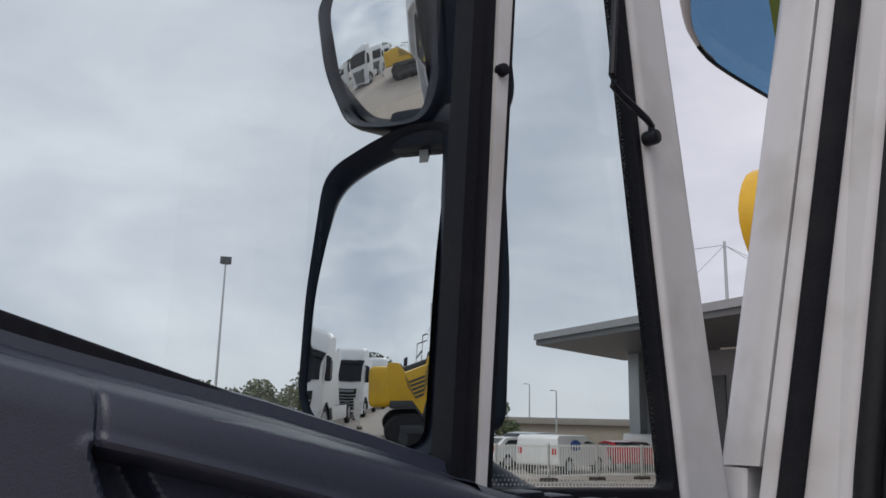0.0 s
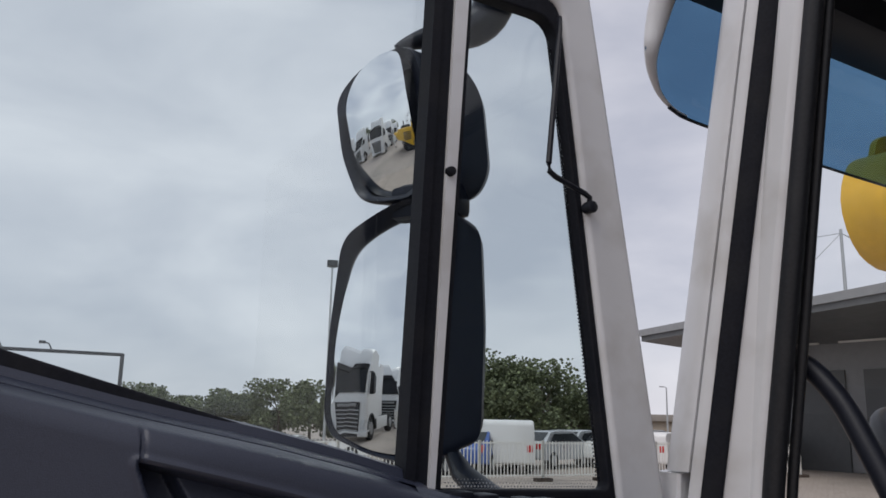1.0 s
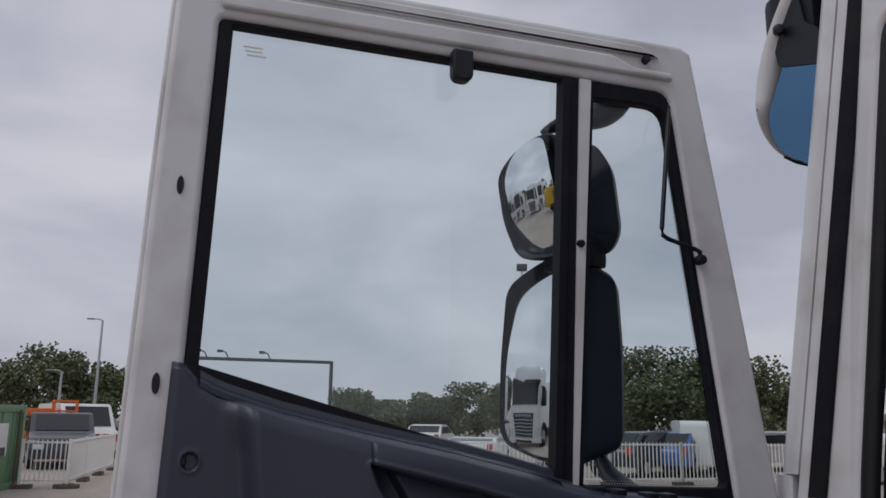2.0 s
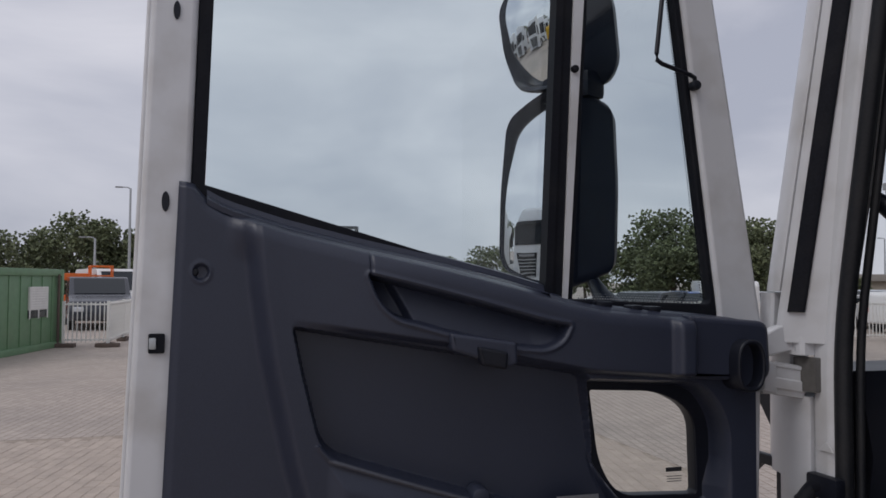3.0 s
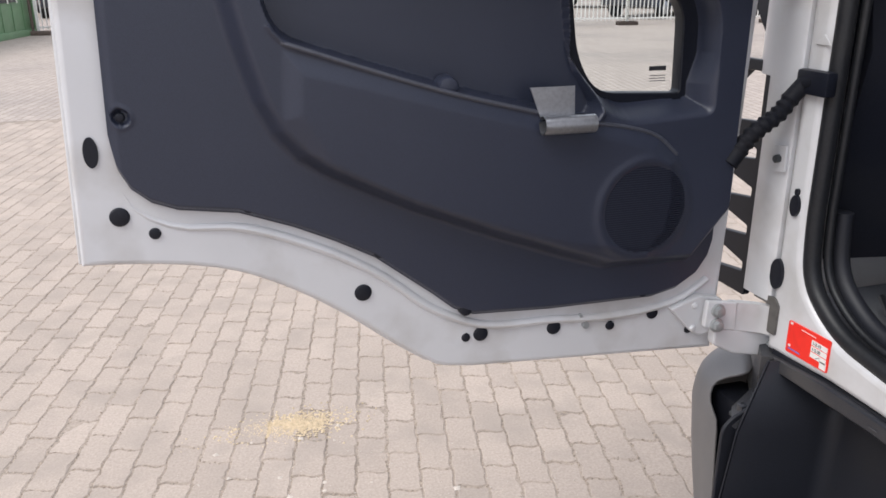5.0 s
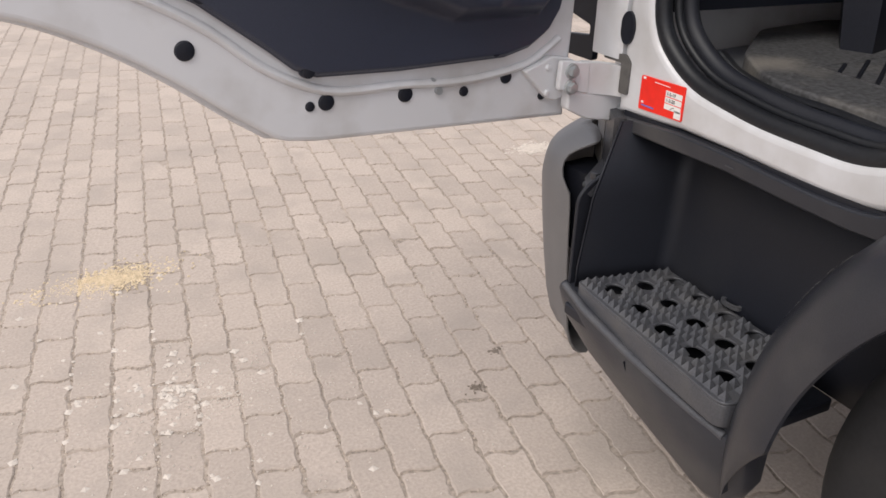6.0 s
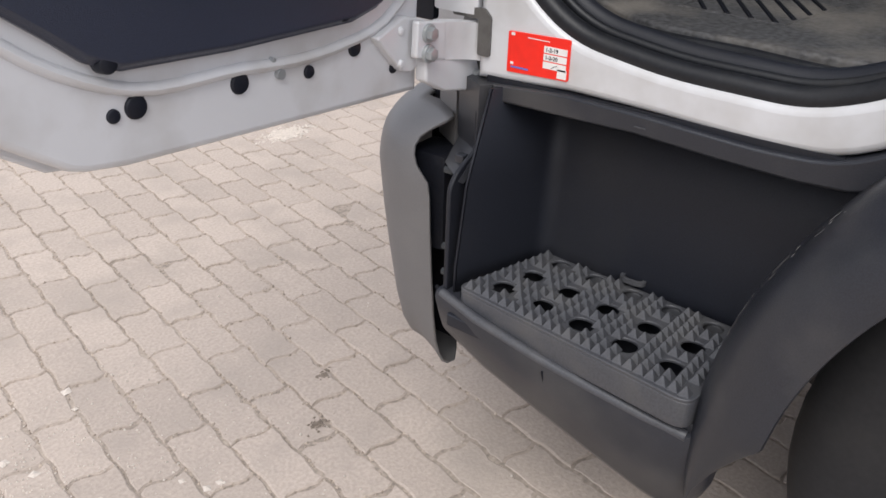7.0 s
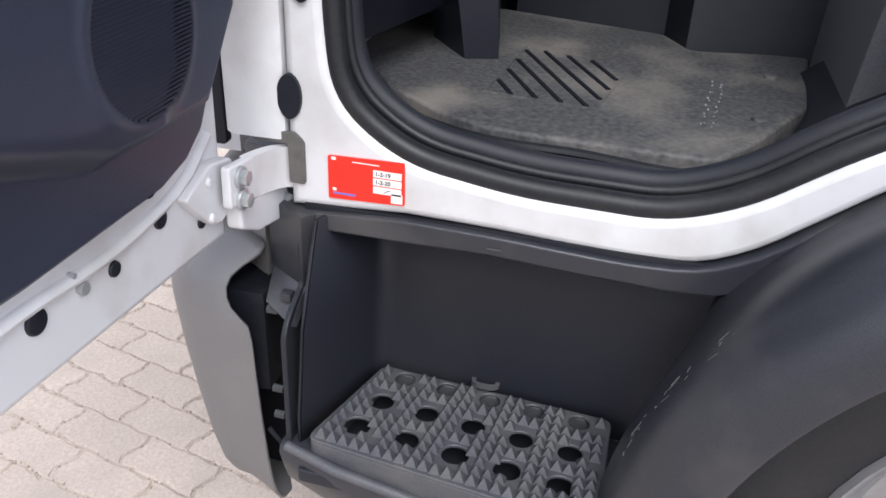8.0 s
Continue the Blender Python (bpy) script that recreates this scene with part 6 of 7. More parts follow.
# orange lifts beyond the cabin
def boom_lift(at, turn, scale_h):
    t = thing("boom_lift", "orange telescopic boom lift folded down", "boom lift", "orange lifts", at, turn)
    part("chassis", box((-1.3, -0.9, 0.4), (1.3, 0.9, 1.0), 0.08), ORANGE, t)
    part("turret", box((-0.9, -0.7, 1.0), (0.7, 0.7, 1.5), 0.08), ORANGE, t)
    part("boom", box((-2.4, -0.14, 1.62), (2.6, 0.14, 1.90), 0.03), ORANGE, t)
    part("boom_link", tube([(-2.3, 0, 1.75), (-2.0, 0, 1.3), (0.2, 0, 1.55)], 0.09, 8), ORANGE, t)
    basket = bmesh.new()
    for z in (1.3, 1.8, 2.3 * scale_h):
        tube([(2.6, -0.8, z), (3.4, -0.8, z), (3.4, 0.8, z), (2.6, 0.8, z)], 0.035, 6, closed=True, bm=basket)
    for x in (2.6, 3.4):
        for y in (-0.8, 0, 0.8):
            tube([(x, y, 1.3), (x, y, 2.3 * scale_h)], 0.03, 6, bm=basket)
    part("basket", basket, ORANGE, t)
    for x in (-0.9, 0.9):
        for s in (-1, 1):
            part("wheel", cyl((x, s * 0.75, 0.42), (x, s * 1.05, 0.42), 0.42, None, 18, 0.04), TYRE, t)
    return t


boom_lift((-6.6, 35.0, 0), 10, 0.95)
boom_lift((-4.2, 38.0, 0), 80, 0.9)

# hall with a wide canopy, and a low warehouse beyond the car park
hall = thing("workshop_hall", "grey clad workshop hall with a deep flat canopy", "hall", at=(0, 0, 0))
part("wall", box((31.5, -8.0, 0), (60, 24.2, 5.6), 0.05), CLADDING, hall)
can = bmesh.new()
loft([[(27.0, 26.6, 5.30), (33.5, 26.8, 5.05), (33.0, -8, 5.05), (19.8, 2.0, 5.30)], [(27.0, 26.6, 5.72), (33.5, 26.8, 5.75), (33.0, -8, 5.75), (19.8, 2.0, 5.72)]], bm=can)
part("canopy", can, CLADDING_D, hall, "dark grey flat canopy")
part("canopy_fascia", loft([[(26.9, 26.65, 5.52), (27.0, 26.65, 5.52), (19.8, 1.9, 5.52), (19.7, 1.9, 5.52)], [(26.9, 26.65, 5.80), (27.0, 26.65, 5.80), (19.8, 1.9, 5.80), (19.7, 1.9, 5.80)]]), CLADDING, hall)
part("column", box((31.0, 24.0, 0), (31.5, 24.6, 5.1), 0.03), GALV, hall)
for k in range(8):
    y = 22.5 - 3.2 * k
    part("light_strip", box((30.2, y - 2.3, 4.96), (30.35, y, 5.03)), FENCE_W, hall, smooth=False)
    part("roller_door", box((31.40, y - 2.6, 0.0), (31.50, y - 0.2, 4.0), 0.02), CLADDING_D, hall)
mast = thing("roof_mast", "thin grey roof mast with stay wires", "mast", at=(37.5, 23.3, 5.6))
part("pole", cyl((0, 0, 0), (0, 0, 5.7), 0.10, 0.07, 10), GALV, mast)
for dx, dy in ((-6.5, 1.0), (5.0, -6.0), (-1.0, -9.0)):
    part("stay_wire", tube([(0, 0, 5.5), (dx, dy, 0.15)], 0.018, 5), GALV, mast)
part("stay_wire", tube([(0, 0, 5.5), (-4.4, 0.8, 4.5)], 0.018, 5), GALV, mast)
shed = thing("warehouse", "low pale brown warehouse far behind the car park", "warehouse", at=(0, 0, 0))
x0, y0 = polar(41.0, 78)
x1, y1 = polar(58.0, 78)
d = Vector((x1 - x0, y1 - y0))
shed.matrix_world = pose(x0, y0, 0, 0, 0, math.degrees(math.atan2(d.y, d.x)))
part("wall", box((0, 0, 0), (d.length, 14, 1.9), 0.05), mat("tan_cladding", (0.30, 0.26, 0.21), 0.7, vary=0.08, grain=2, bump=0), shed)
part("roof", box((-0.4, -0.5, 1.9), (d.length + 0.4, 14.5, 2.5), 0.08), mat("taupe_roof", (0.24, 0.22, 0.20), 0.7, vary=0.06, grain=2, bump=0), shed)


# tracked excavators
def excavator(at, turn, label, up=0.0):
    t = thing("excavator", label, "excavator", "excavators", at, turn)
    for s in (-1, 1):
        loop = rounded([(-2.1, 0.0), (-2.45, 0.45), (-2.1, 0.95), (2.1, 0.95), (2.45, 0.45), (2.1, 0.0)], 0.3, 4)
        tr = part("track", plate(loop, [], s * 1.3 - 0.3, s * 1.3 + 0.3, "y", bevel=0.03), TYRE, t, "dark steel crawler track")
        for k in range(6):
            part("roller", cyl((-1.8 + 0.72 * k, s * 1.3 - 0.34, 0.30), (-1.8 + 0.72 * k, s * 1.3 + 0.34, 0.30), 0.17, None, 14), DARKSTEEL, tr)
        part("track_frame", box((-1.9, s * 1.3 - 0.33, 0.42), (1.9, s * 1.3 + 0.33, 0.66), 0.03), DARKSTEEL, tr)
    part("slew_ring", cyl((0, 0, 0.8), (0, 0, 1.15), 0.7, None, 24), DARKSTEEL, t)
    part("deck", box((-2.2, -1.45, 1.12), (1.7, 1.45, 1.35), 0.04), DARKSTEEL, t)
    part("engine_cover", box((-2.3, -1.45, 1.32), (0.3, 1.45, 2.45), 0.10), YELLOW, t)
    part("counterweight", box((-2.9, -1.45, 1.15), (-2.1, 1.45, 2.35), 0.22, 3), YELLOW, t)
    cabx = part("cab", box((0.15, 0.42, 1.35), (1.75, 1.45, 3.05), 0.14, 3), YELLOW, t)
    for s in (0.40, 1.452):
        part("cab_window", box((0.35, s, 1.95), (1.55, s + 0.02, 2.9), 0.01), CAR_GLASS, cabx)
    part("windscreen", box((1.74, 0.52, 1.7), (1.77, 1.35, 2.9), 0.01), CAR_GLASS, cabx)
    for s in (-1.462, 1.462):
        for k in range(5):
            part("grille_slat", box((-1.6, s - 0.01, 1.75 + 0.1 * k), (-0.6, s + 0.01, 1.80 + 0.1 * k)), DARKSTEEL, t, smooth=False)
        part("number_field", box((-0.45, s - 0.008, 1.45), (0.1, s + 0.008, 2.1)), INK, t, smooth=False)
    part("exhaust", cyl((-1.2, -0.6, 2.4), (-1.2, -0.6, 2.95), 0.09, None, 12), DARKSTEEL, t)
    part("engine_hood", box((-1.7, -1.0, 2.42), (-0.5, 0.9, 2.62), 0.08), DARKSTEEL, t)
    rail = bmesh.new()
    for y in (-1.3, 0.2):
        tube([(-0.6, y, 2.45), (-0.6, y, 3.3), (0.1, y, 3.3), (0.1, y, 2.45)], 0.03, 6, bm=rail)
    tube([(-0.6, -1.3, 2.9), (-0.6, 0.2, 2.9)], 0.03, 6, bm=rail)
    part("handrail", rail, DARKSTEEL, t)
    boom = loft([[(x - 0.0, -0.5 - 0.25, z - w), (x, -0.5 + 0.25, z - w), (x, -0.5 + 0.25, z + w), (x, -0.5 - 0.25, z + w)] for x, z, w in ((0.9, 1.7, 0.25), (2.3, 3.4 + 0.3 * up, 0.42), (3.6, 4.6 + 0.6 * up, 0.45), (5.4, 4.9 + 0.9 * up, 0.30), (6.6, 4.7 + up, 0.22))])
    part("boom", boom, YELLOW, t)
    arm = loft([[(6.35 + dx * 0.30, -0.5 - 0.2, z), (6.35 + dx * 0.3, -0.5 + 0.2, z), (6.35 + dx * 0.3 + w, -0.5 + 0.2, z + 0.05), (6.35 + dx * 0.3 + w, -0.5 - 0.2, z + 0.05)] for dx, z, w in ((1.2, 5.3, 0.25), (0.9, 4.6, 0.55), (0.5, 3.2, 0.4), (0.2, 2.1, 0.28))])
    arm.transform(pose(0, 0, up))
    part("stick", arm, YELLOW, t)
    bucket = plate(spline([(6.75, 2.15), (7.35, 1.9), (7.6, 1.3), (7.3, 0.65), (6.6, 0.45), (6.1, 0.75), (6.5, 0.95), (6.75, 1.25), (6.6, 1.6), (6.55, 2.0), (6.75, 2.15)], 26)[:-1], [], -1.15, 0.15, "y", bevel=0.02)
    bucket.transform(pose(0, 0, up))
    part("bucket", bucket, YELLOW, t)
    for y in (-0.95, -0.05):
        part("bucket_ear", plate(rounded([(6.45, 1.75 + up), (6.50, 2.30 + up), (6.72, 2.42 + up), (6.98, 2.28 + up), (7.15, 1.85 + up)], 0.10), [], y - 0.05, y + 0.05, "y", bevel=0.01), YELLOW, t)
    part("cutting_edge", box((6.02, -1.17, 0.66 + up), (6.22, 0.17, 0.80 + up), 0.02), DARKSTEEL, t)
    part("bucket_pin", cyl((6.72, -1.22, 2.0 + up), (6.72, 0.22, 2.0 + up), 0.09, None, 14), DARKSTEEL, t)
    part("cylinder", tube([(1.5, -0.5, 1.6), (3.4, -0.5, 4.2 + 0.5 * up)], 0.09, 10), DARKSTEEL, t)
    part("cylinder", tube([(3.9, -0.5, 5.1 + 0.7 * up), (6.6, -0.5, 5.35 + up)], 0.08, 10), CHROME, t)
    part("hose", tube(spline([(6.5, -0.35, 3.1 + up), (6.3, -0.3, 2.6 + up), (6.45, -0.3, 2.2 + up), (6.7, -0.35, 2.3 + up), (6.95, -0.3, 2.7 + up)], 20), 0.035, 8), RUBBER, t)
    return t


front_digger = excavator((18.4, 5.72, 0), 180, "yellow tracked excavator with its bucket raised high", 3.5)
mirror_digger = excavator((-10.8, -0.6, 0), -92, "yellow tracked excavator standing in the yard")


# white tractor units in a row
TRUCK_GLASS = mat("dark_truck_glass", (0.018, 0.021, 0.026), 0.22, vary=0.1, bump=0, spec=0.22)
TRUCK_BLACK = mat("black_truck_plastic", (0.014, 0.015, 0.018), 0.5, vary=0.15, grain=60, bump=0.02, spec=0.3)
def tractor(at, turn, label):
    t = thing("tractor_unit", label, "truck", "row of trucks", at, turn)
    prof = [(-1.1, 0.95), (-1.1, 3.22), (0.62, 3.28), (0.90, 3.14), (0.98, 2.98), (1.05, 2.05), (1.11, 1.6), (1.13, 0.42), (0.98, 0.40), (0.93, 0.72), (0.76, 0.98), (0.50, 1.10), (0.20, 1.10), (-0.06, 0.98), (-0.2, 0.80), (-0.3, 0.86)]
    wide = lambda s, w, cut: [(x - (cut if x > 0.85 else 0.0), s * w, z) for x, z in prof]
    part("cab", loft([wide(-1, 1.25, 0.20), wide(-1, 1.20, 0.07), wide(-1, 1.02, 0.0), wide(1, 1.02, 0.0), wide(1, 1.20, 0.07), wide(1, 1.25, 0.20)]), WHITE_FAR, t, smooth=False)
    top = [(-1.05, 3.20), (-1.0, 3.86), (-0.3, 4.02), (0.15, 3.98), (0.48, 3.78), (0.70, 3.24)]
    part("roof_fairing", loft([[(x * k, s * w, 3.2 + (z - 3.2) * k) for x, z in top] for s, w, k in ((-1, 1.16, 0.86), (-1, 1.05, 0.97), (-1, 0.8, 1.0), (1, 0.8, 1.0), (1, 1.05, 0.97), (1, 1.16, 0.86))]), WHITE_FAR, t)
    part("windscreen", loft([[(0.90, -1.19, z), (1.10 - (z - 2.02) * 0.075, -1.02, z), (1.10 - (z - 2.02) * 0.075, 1.02, z), (0.90, 1.19, z), (0.8, 0, z)] for z in (2.02, 2.55, 3.02)]), TRUCK_GLASS, t)
    part("sun_visor", loft([[(0.84, -1.2, z), (1.10 + x, -1.0, z), (1.16 + x, 0, z), (1.10 + x, 1.0, z), (0.84, 1.2, z)] for z, x in ((3.02, 0.06), (3.14, 0.03), (3.22, -0.02))]), TRUCK_BLACK, t)
    part("visor_lamp", box((1.10, -0.75, 3.20), (1.17, 0.75, 3.26), 0.02), HEADLIGHT, t)
    part("wiper", tube([(1.125, -0.5, 2.05), (1.12, 0.15, 2.14)], 0.014, 6), TRUCK_BLACK, t)
    part("grille", loft([[(1.06, -w, z), (1.155, -w, z), (1.155, w, z), (1.06, w, z)] for z, w in ((0.34, 0.62), (1.05, 0.72), (1.62, 0.80))]), TRUCK_BLACK, t)
    for k in range(6):
        w = 0.58 + 0.032 * k
        part("grille_bar", loft([[(1.14, -w, z), (1.185, -w, z), (1.185, w, z), (1.14, w, z)] for z in (0.44 + 0.165 * k, 0.485 + 0.165 * k)]), GALV, t)
    part("grille_badge", box((1.15, -0.62, 1.44), (1.195, 0.62, 1.56), 0.02), CLADDING, t)
    part("bumper", box((0.95, -1.22, 0.20), (1.17, 1.22, 0.44), 0.06), WHITE_FAR, t)
    part("fog_panel", box((1.08, -0.58, 0.22), (1.185, 0.58, 0.34), 0.02), TRUCK_BLACK, t)
    for s in (-1, 1):
        part("headlight", loft([[(0.98, s * 1.235, z), (1.165, s * (1.00 + k), z), (1.165, s * (0.76 + k), z), (0.98, s * 0.8, z)] for z, k in ((0.50, 0.0), (0.72, 0.03), (0.90, 0.14))]), HEADLIGHT, t)
        part("side_window", plate(rounded([(-0.28, 2.02), (-0.28, 2.78), (0.52, 2.80), (0.74, 2.30), (0.76, 1.96)], 0.05), [], s * 1.262 - 0.012, s * 1.262 + 0.012, "y"), TRUCK_GLASS, t)
        part("mirror", box((0.80, s * 1.46 - 0.12, 1.95), (0.98, s * 1.46 + 0.12, 2.85), 0.05), TRUCK_BLACK, t)
        part("mirror_arm", tube([(0.8, s * 1.2, 2.88), (0.88, s * 1.46, 2.88)], 0.03, 8), TRUCK_BLACK, t)
        part("wheel_arch", loft([[(0.36 + r * math.cos(a), s * y, 0.5 + r * math.sin(a)) for r, y in ((0.57, 1.0), (0.57, 1.27), (0.66, 1.27), (0.66, 1.0))] for a in np.linspace(0.0, math.pi, 12)]), TRUCK_BLACK, t)
        part("entry_step", box((-0.55, s * 1.2 - 0.05, 0.42), (-0.22, s * 1.2 + 0.05, 0.86), 0.02), TRUCK_BLACK, t)
        for k in range(4):
            part("side_skirt", box((-1.22 - 0.56 * k, s * 1.2 - 0.03, 0.35), (-0.68 - 0.56 * k, s * 1.2 + 0.03, 0.92), 0.02), WHITE_FAR, t)
        part("side_deflector", box((-1.75, s * 1.2 - 0.03, 0.95), (-1.12, s * 1.2 + 0.03, 3.4), 0.02), WHITE_FAR, t)
        for x in (0.36, -3.6):
            w = part("wheel", cyl((x, s * 0.95, 0.5), (x, s * 1.22, 0.5), 0.5, None, 26, 0.04), TYRE, t)
            part("rim", cyl((x, s * 1.2, 0.5), (x, s * 1.24, 0.5), 0.3, 0.26, 20), RIM, w)
    part("frame", box((-4.6, -0.45, 0.75), (-1.0, 0.45, 1.0), 0.02), DARKSTEEL, t)
    part("fifth_wheel", cyl((-3.4, 0, 1.0), (-3.4, 0, 1.12), 0.45, None, 20), DARKSTEEL, t)
    return t


first_tractor = tractor((-13.5, 5.6, 0), 8, "white tractor unit with a tall sleeper cab and black grille")
for k, (x, y) in enumerate(((-20.7, 4.3), (-28.1, 3.0), (-14.3, 10.1), (-15.2, 14.6), (-16.1, 19.0), (-17.0, 23.5))):
    copy_thing(first_tractor, pose(x, y, 0, 0, 0, 8))
barrier((-18.4, 3.7), (-14.2, 3.0), 1.12, "barrier fence", WB)
for k, (x, y, h) in enumerate(((-46, 14, 6.5), (-48, 22, 7), (-45, 30, 6), (-52, 4, 6.5), (-42, 38, 6.5))):
    tree((x, y, 0), h, 3.0, 90 + k, "leafy green tree behind the parked trucks", 1800, 0.42, 0.06)

# sand spill, pale patch and stains on the paving
def spill(name, at, rx, ry, n, material, label, category, seed, size=0.004):
    rng = random.Random(seed)
    bm = bmesh.new()
    for k in range(n):
        a, r = rng.uniform(0, 6.283), abs(rng.gauss(0, 0.5))
        x, y = at[0] + rx * r * math.cos(a), at[1] + ry * r * math.sin(a)
        s = size * rng.uniform(0.5, 1.6)
        m = Matrix.Translation((x, y, 0.0012)) @ Euler((0, 0, rng.uniform(0, 6))).to_matrix().to_4x4()
        q = [bm.verts.new(m @ Vector(v)) for v in ((-s, -s, -0.002), (s, -s * 0.7, -0.002), (s * 0.8, s, -0.002), (-s * 0.7, s * 0.8, -0.002), (0, 0, min(0.0022, s * 0.55)))]
        for i in range(4):
            bm.faces.new((q[i], q[(i + 1) % 4], q[4]))
    return tagged(part(name, bm, material, None, smooth=False), label, category, kind="stuff")


SANDY = mat("pale_sand", (0.60, 0.49, 0.34), 0.95, vary=0.2, grain=60, bump=0.2)
CHALK = mat("pale_grit", (0.56, 0.50, 0.44), 0.95, vary=0.15, grain=60, bump=0.2)
GRIT = mat("joint_grit", (0.37, 0.31, 0.255), 0.95, vary=0.2, grain=60, bump=0.2, random=0.3)
DIRT = mat("dark_grit", (0.20, 0.165, 0.135), 0.95, vary=0.2, grain=60, bump=0.2)

# ---- laid paving blocks ----
PAVE_TURN = -12.0
BW, BL = 0.1030, 0.2050
def block_outline(grow):
    """A wavy interlocking block, long along y; opposite sides fit each other."""
    hw, hl, pts = BW / 2 - 0.0024, BL / 2 - 0.0024, []
    wave_l = lambda t: 0.0022 * max(-1.0, min(1.0, 1.5 * math.sin(4 * math.pi * t)))
    wave_s = lambda t: 0.0060 * max(-1.0, min(1.0, 1.5 * math.sin(2 * math.pi * t)))
    nl, ns = 12, 6
    for k in range(nl):
        t = k / nl
        pts.append((-hw + wave_l(t), hl - 2 * hl * t))
    for k in range(ns):
        t = k / ns
        pts.append((-hw + 2 * hw * t, -hl + wave_s(t)))
    for k in range(nl):
        t = 1 - k / nl
        pts.append((hw + wave_l(t), hl - 2 * hl * t))
    for k in range(ns):
        t = 1 - k / ns
        pts.append((-hw + 2 * hw * t, hl + wave_s(t)))
    return [(x * (1 - grow / hw), y * (1 - grow / hl)) for x, y in pts]


EDGE, FACE = block_outline(0.0), block_outline(0.0026)
def block_mesh(seed):
    """One worn block: ragged arrises, a chipped corner or two."""
    r = random.Random(seed)
    n = len(EDGE)
    shrink = [r.uniform(0.0, 0.0030) + (r.uniform(0.002, 0.008) if r.random() < 0.16 else 0.0) for k in range(n)]
    face = []
    for (x, y), s in zip(FACE, shrink):
        d = math.hypot(x, y)
        face.append((x * (1 - s / d), y * (1 - s / d), r.uniform(-0.0005, 0.0)))
    vs = [(x, y, -0.010) for x, y in EDGE] + [(x * (1 - 0.4 * s / 0.09), y * (1 - 0.4 * s / 0.09), -0.0026 - 0.2 * s) for (x, y), s in zip(EDGE, shrink)] + face
    fs = []
    for row in range(2):
        for k in range(n):
            fs.append((row * n + (k + 1) % n, row * n + k, (row + 1) * n + k, (row + 1) * n + (k + 1) % n)[::-1])
    fs.append(tuple(range(2 * n, 3 * n)))
    return vs, fs


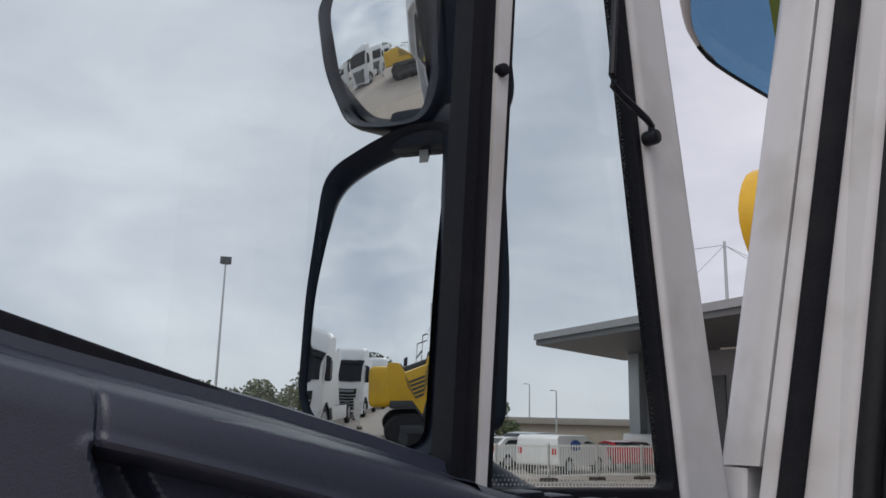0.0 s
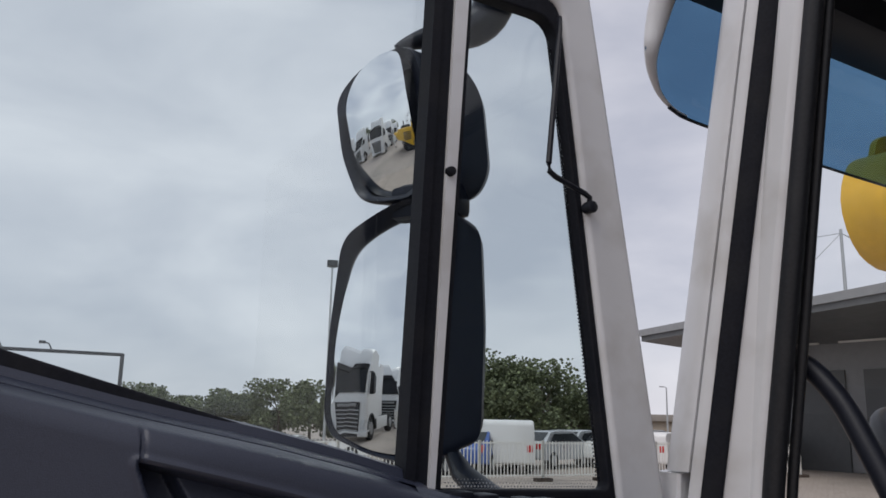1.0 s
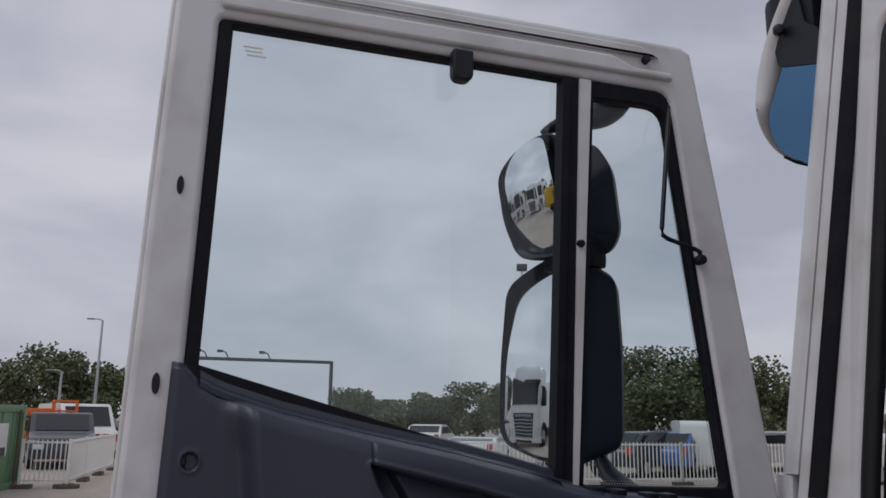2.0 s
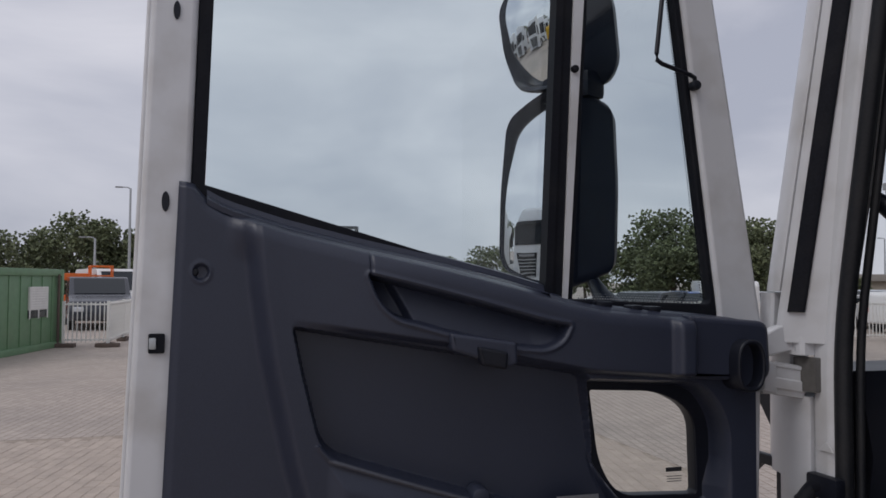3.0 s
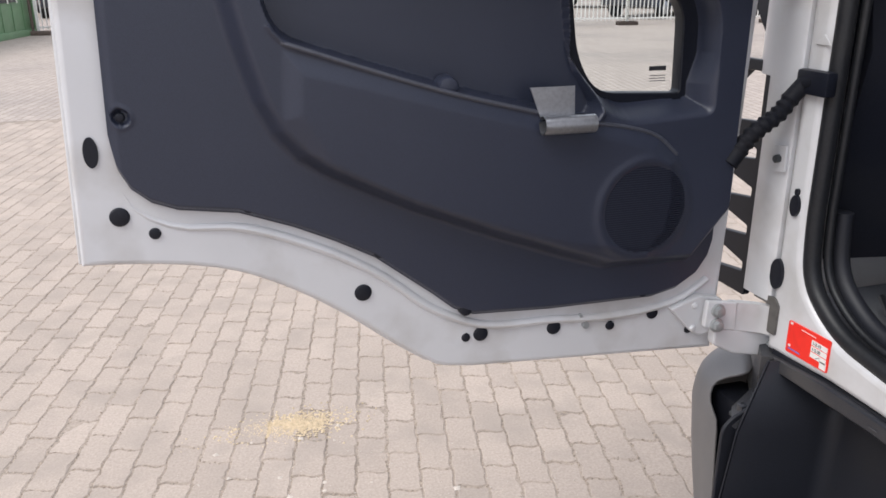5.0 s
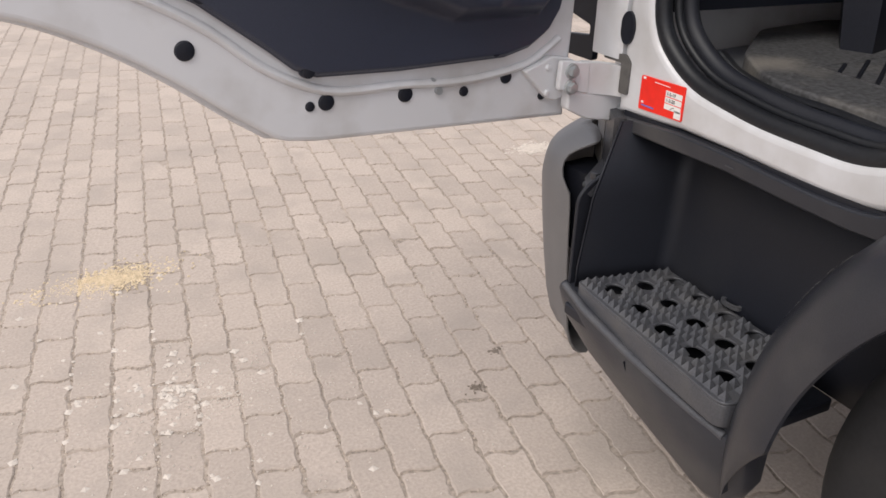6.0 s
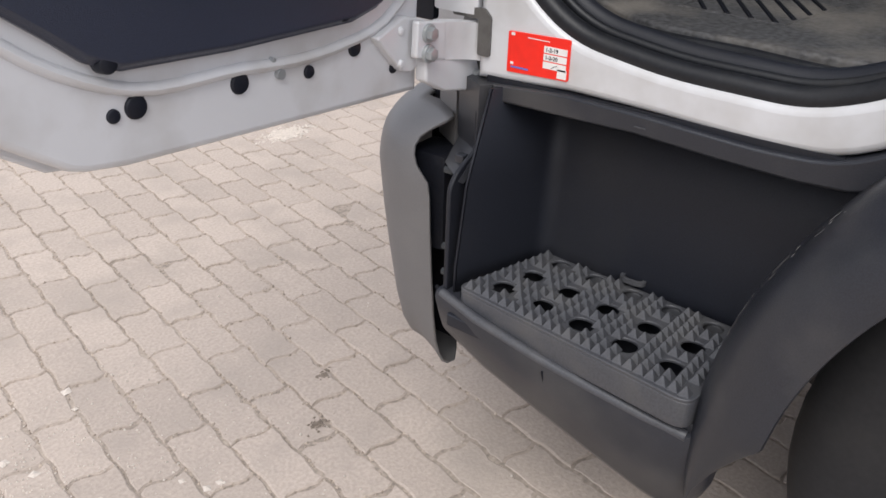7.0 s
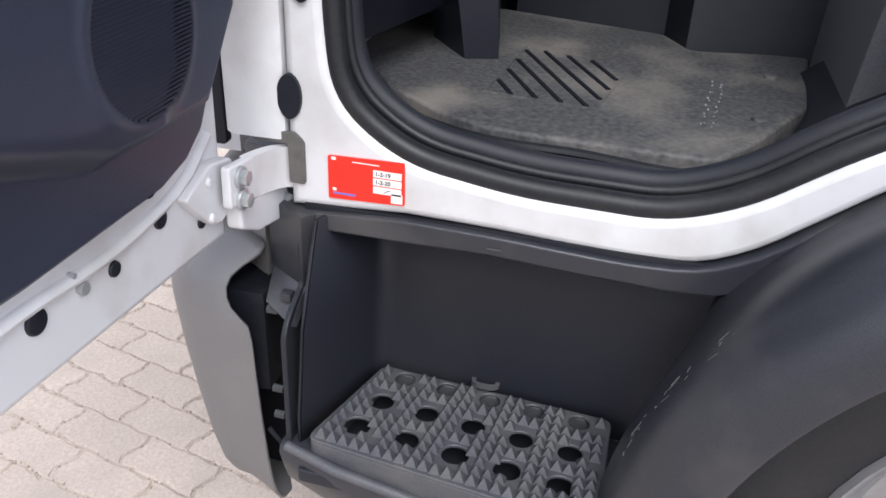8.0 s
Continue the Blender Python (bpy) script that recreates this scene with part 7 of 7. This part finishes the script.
blocks = []
for seed in range(9):
    bv, bf = block_mesh(seed)
    bme = bpy.data.meshes.new("paver")
    bme.from_pydata(bv, [], bf)
    bme.update()
    bme.materials.append(PAVER)
    bmm = bmesh.new()
    bmm.from_mesh(bme)
    bmesh.ops.recalc_face_normals(bmm, faces=bmm.faces)
    bmm.to_mesh(bme)
    bmm.free()
    blocks.append((bme, np.array(bv)))
grit_v, grit_f = [], []
turn_m = Matrix.Rotation(radians(PAVE_TURN), 4, "Z")
rng = random.Random(7)
single, joined_v, joined_f = [], [], []
for i in range(-75, 75):
    for j in range(-40, 70):
        p = turn_m @ Vector((i * BW, j * BL + (BL / 2 if i % 2 else 0.0), 0))
        if not (-5.15 < p.x < 4.55 and -1.5 < p.y < 9.5):
            continue
        near = 0.35 < p.x < 1.45 and 1.45 < p.y < 3.6
        lift, tip = rng.uniform(-0.0022, 0.0018), (rng.uniform(-0.010, 0.010), rng.uniform(-0.010, 0.010))
        m = Matrix.Translation((p.x, p.y, lift)) @ turn_m @ Euler((tip[0], tip[1], rng.uniform(-0.012, 0.012))).to_matrix().to_4x4()
        bme, bva = blocks[rng.randrange(9)]
        if -1.6 < p.x < 2.4 and 1.4 < p.y < 5.0:
            for k in range(16 if rng.random() < 0.6 else 34):
                ex, ey = EDGE[rng.randrange(len(EDGE))]
                g = m @ Vector((ex + rng.gauss(0, 0.0035), ey + rng.gauss(0, 0.0035), 0))
                sz, an, n0 = rng.uniform(0.0016, 0.0058), rng.uniform(0, 6.28), len(grit_v)
                for c in range(4):
                    grit_v.append((g.x + sz * math.cos(an + 1.57 * c), g.y + sz * math.sin(an + 1.57 * c) * 0.8, -0.003))
                grit_v.append((g.x, g.y, sz * 0.3))
                grit_f.extend([(n0 + c, n0 + (c + 1) % 4, n0 + 4) for c in range(4)])
        if near and len(single) < 300:
            ob = new("paver", bme)
            ob.parent = ground
            ob.matrix_local = m
            single.append(ob)
        else:
            M = np.array(m)
            b0 = len(joined_v) * len(bva)
            joined_v.append(bva @ M[:3, :3].T + M[:3, 3])
            joined_f.extend([tuple(b0 + k for k in f) for f in bf])
gme = bpy.data.meshes.new("joint_grit")
gme.from_pydata(grit_v, [], grit_f)
gme.update()
tagged(part("joint_grit", gme, GRIT, ground, "sandy grit loose along the joints", smooth=False), kind="stuff")
jme = bpy.data.meshes.new("paver_field")
jme.from_pydata(np.vstack(joined_v).tolist(), [], joined_f)
jme.update()
pf = part("paver_field", jme, PAVER, ground, smooth=False)
tagged(pf, "laid wavy concrete paving blocks", kind="stuff")
spill("sand_spill", (0.60, 2.70), 0.22, 0.10, 2600, SANDY, "thin spill of pale sand on the paving", "sand", 3, 0.0035)
spill("chalk_patch", (2.53, 3.01), 0.12, 0.06, 900, CHALK, "pale chalky patch on the paving", "grit", 4, 0.005)
spill("grit", (0.75, 1.95), 0.9, 0.8, 1500, CHALK, "scattered pale grit on the paving", "grit", 5, 0.0019)
spill("chalk_chips", (0.62, 2.02), 0.42, 0.62, 150, CHALK, "scattered flat pale chips on the paving", "grit", 12, 0.0075)
spill("leaf_litter", (1.463, 1.76), 0.026, 0.016, 70, DIRT, "small dark clump of leaf litter", "litter", 6, 0.004)
spill("stain", (1.33, 1.65), 0.03, 0.02, 90, DIRT, "small dark spot of dirt", "dirt", 8, 0.002)
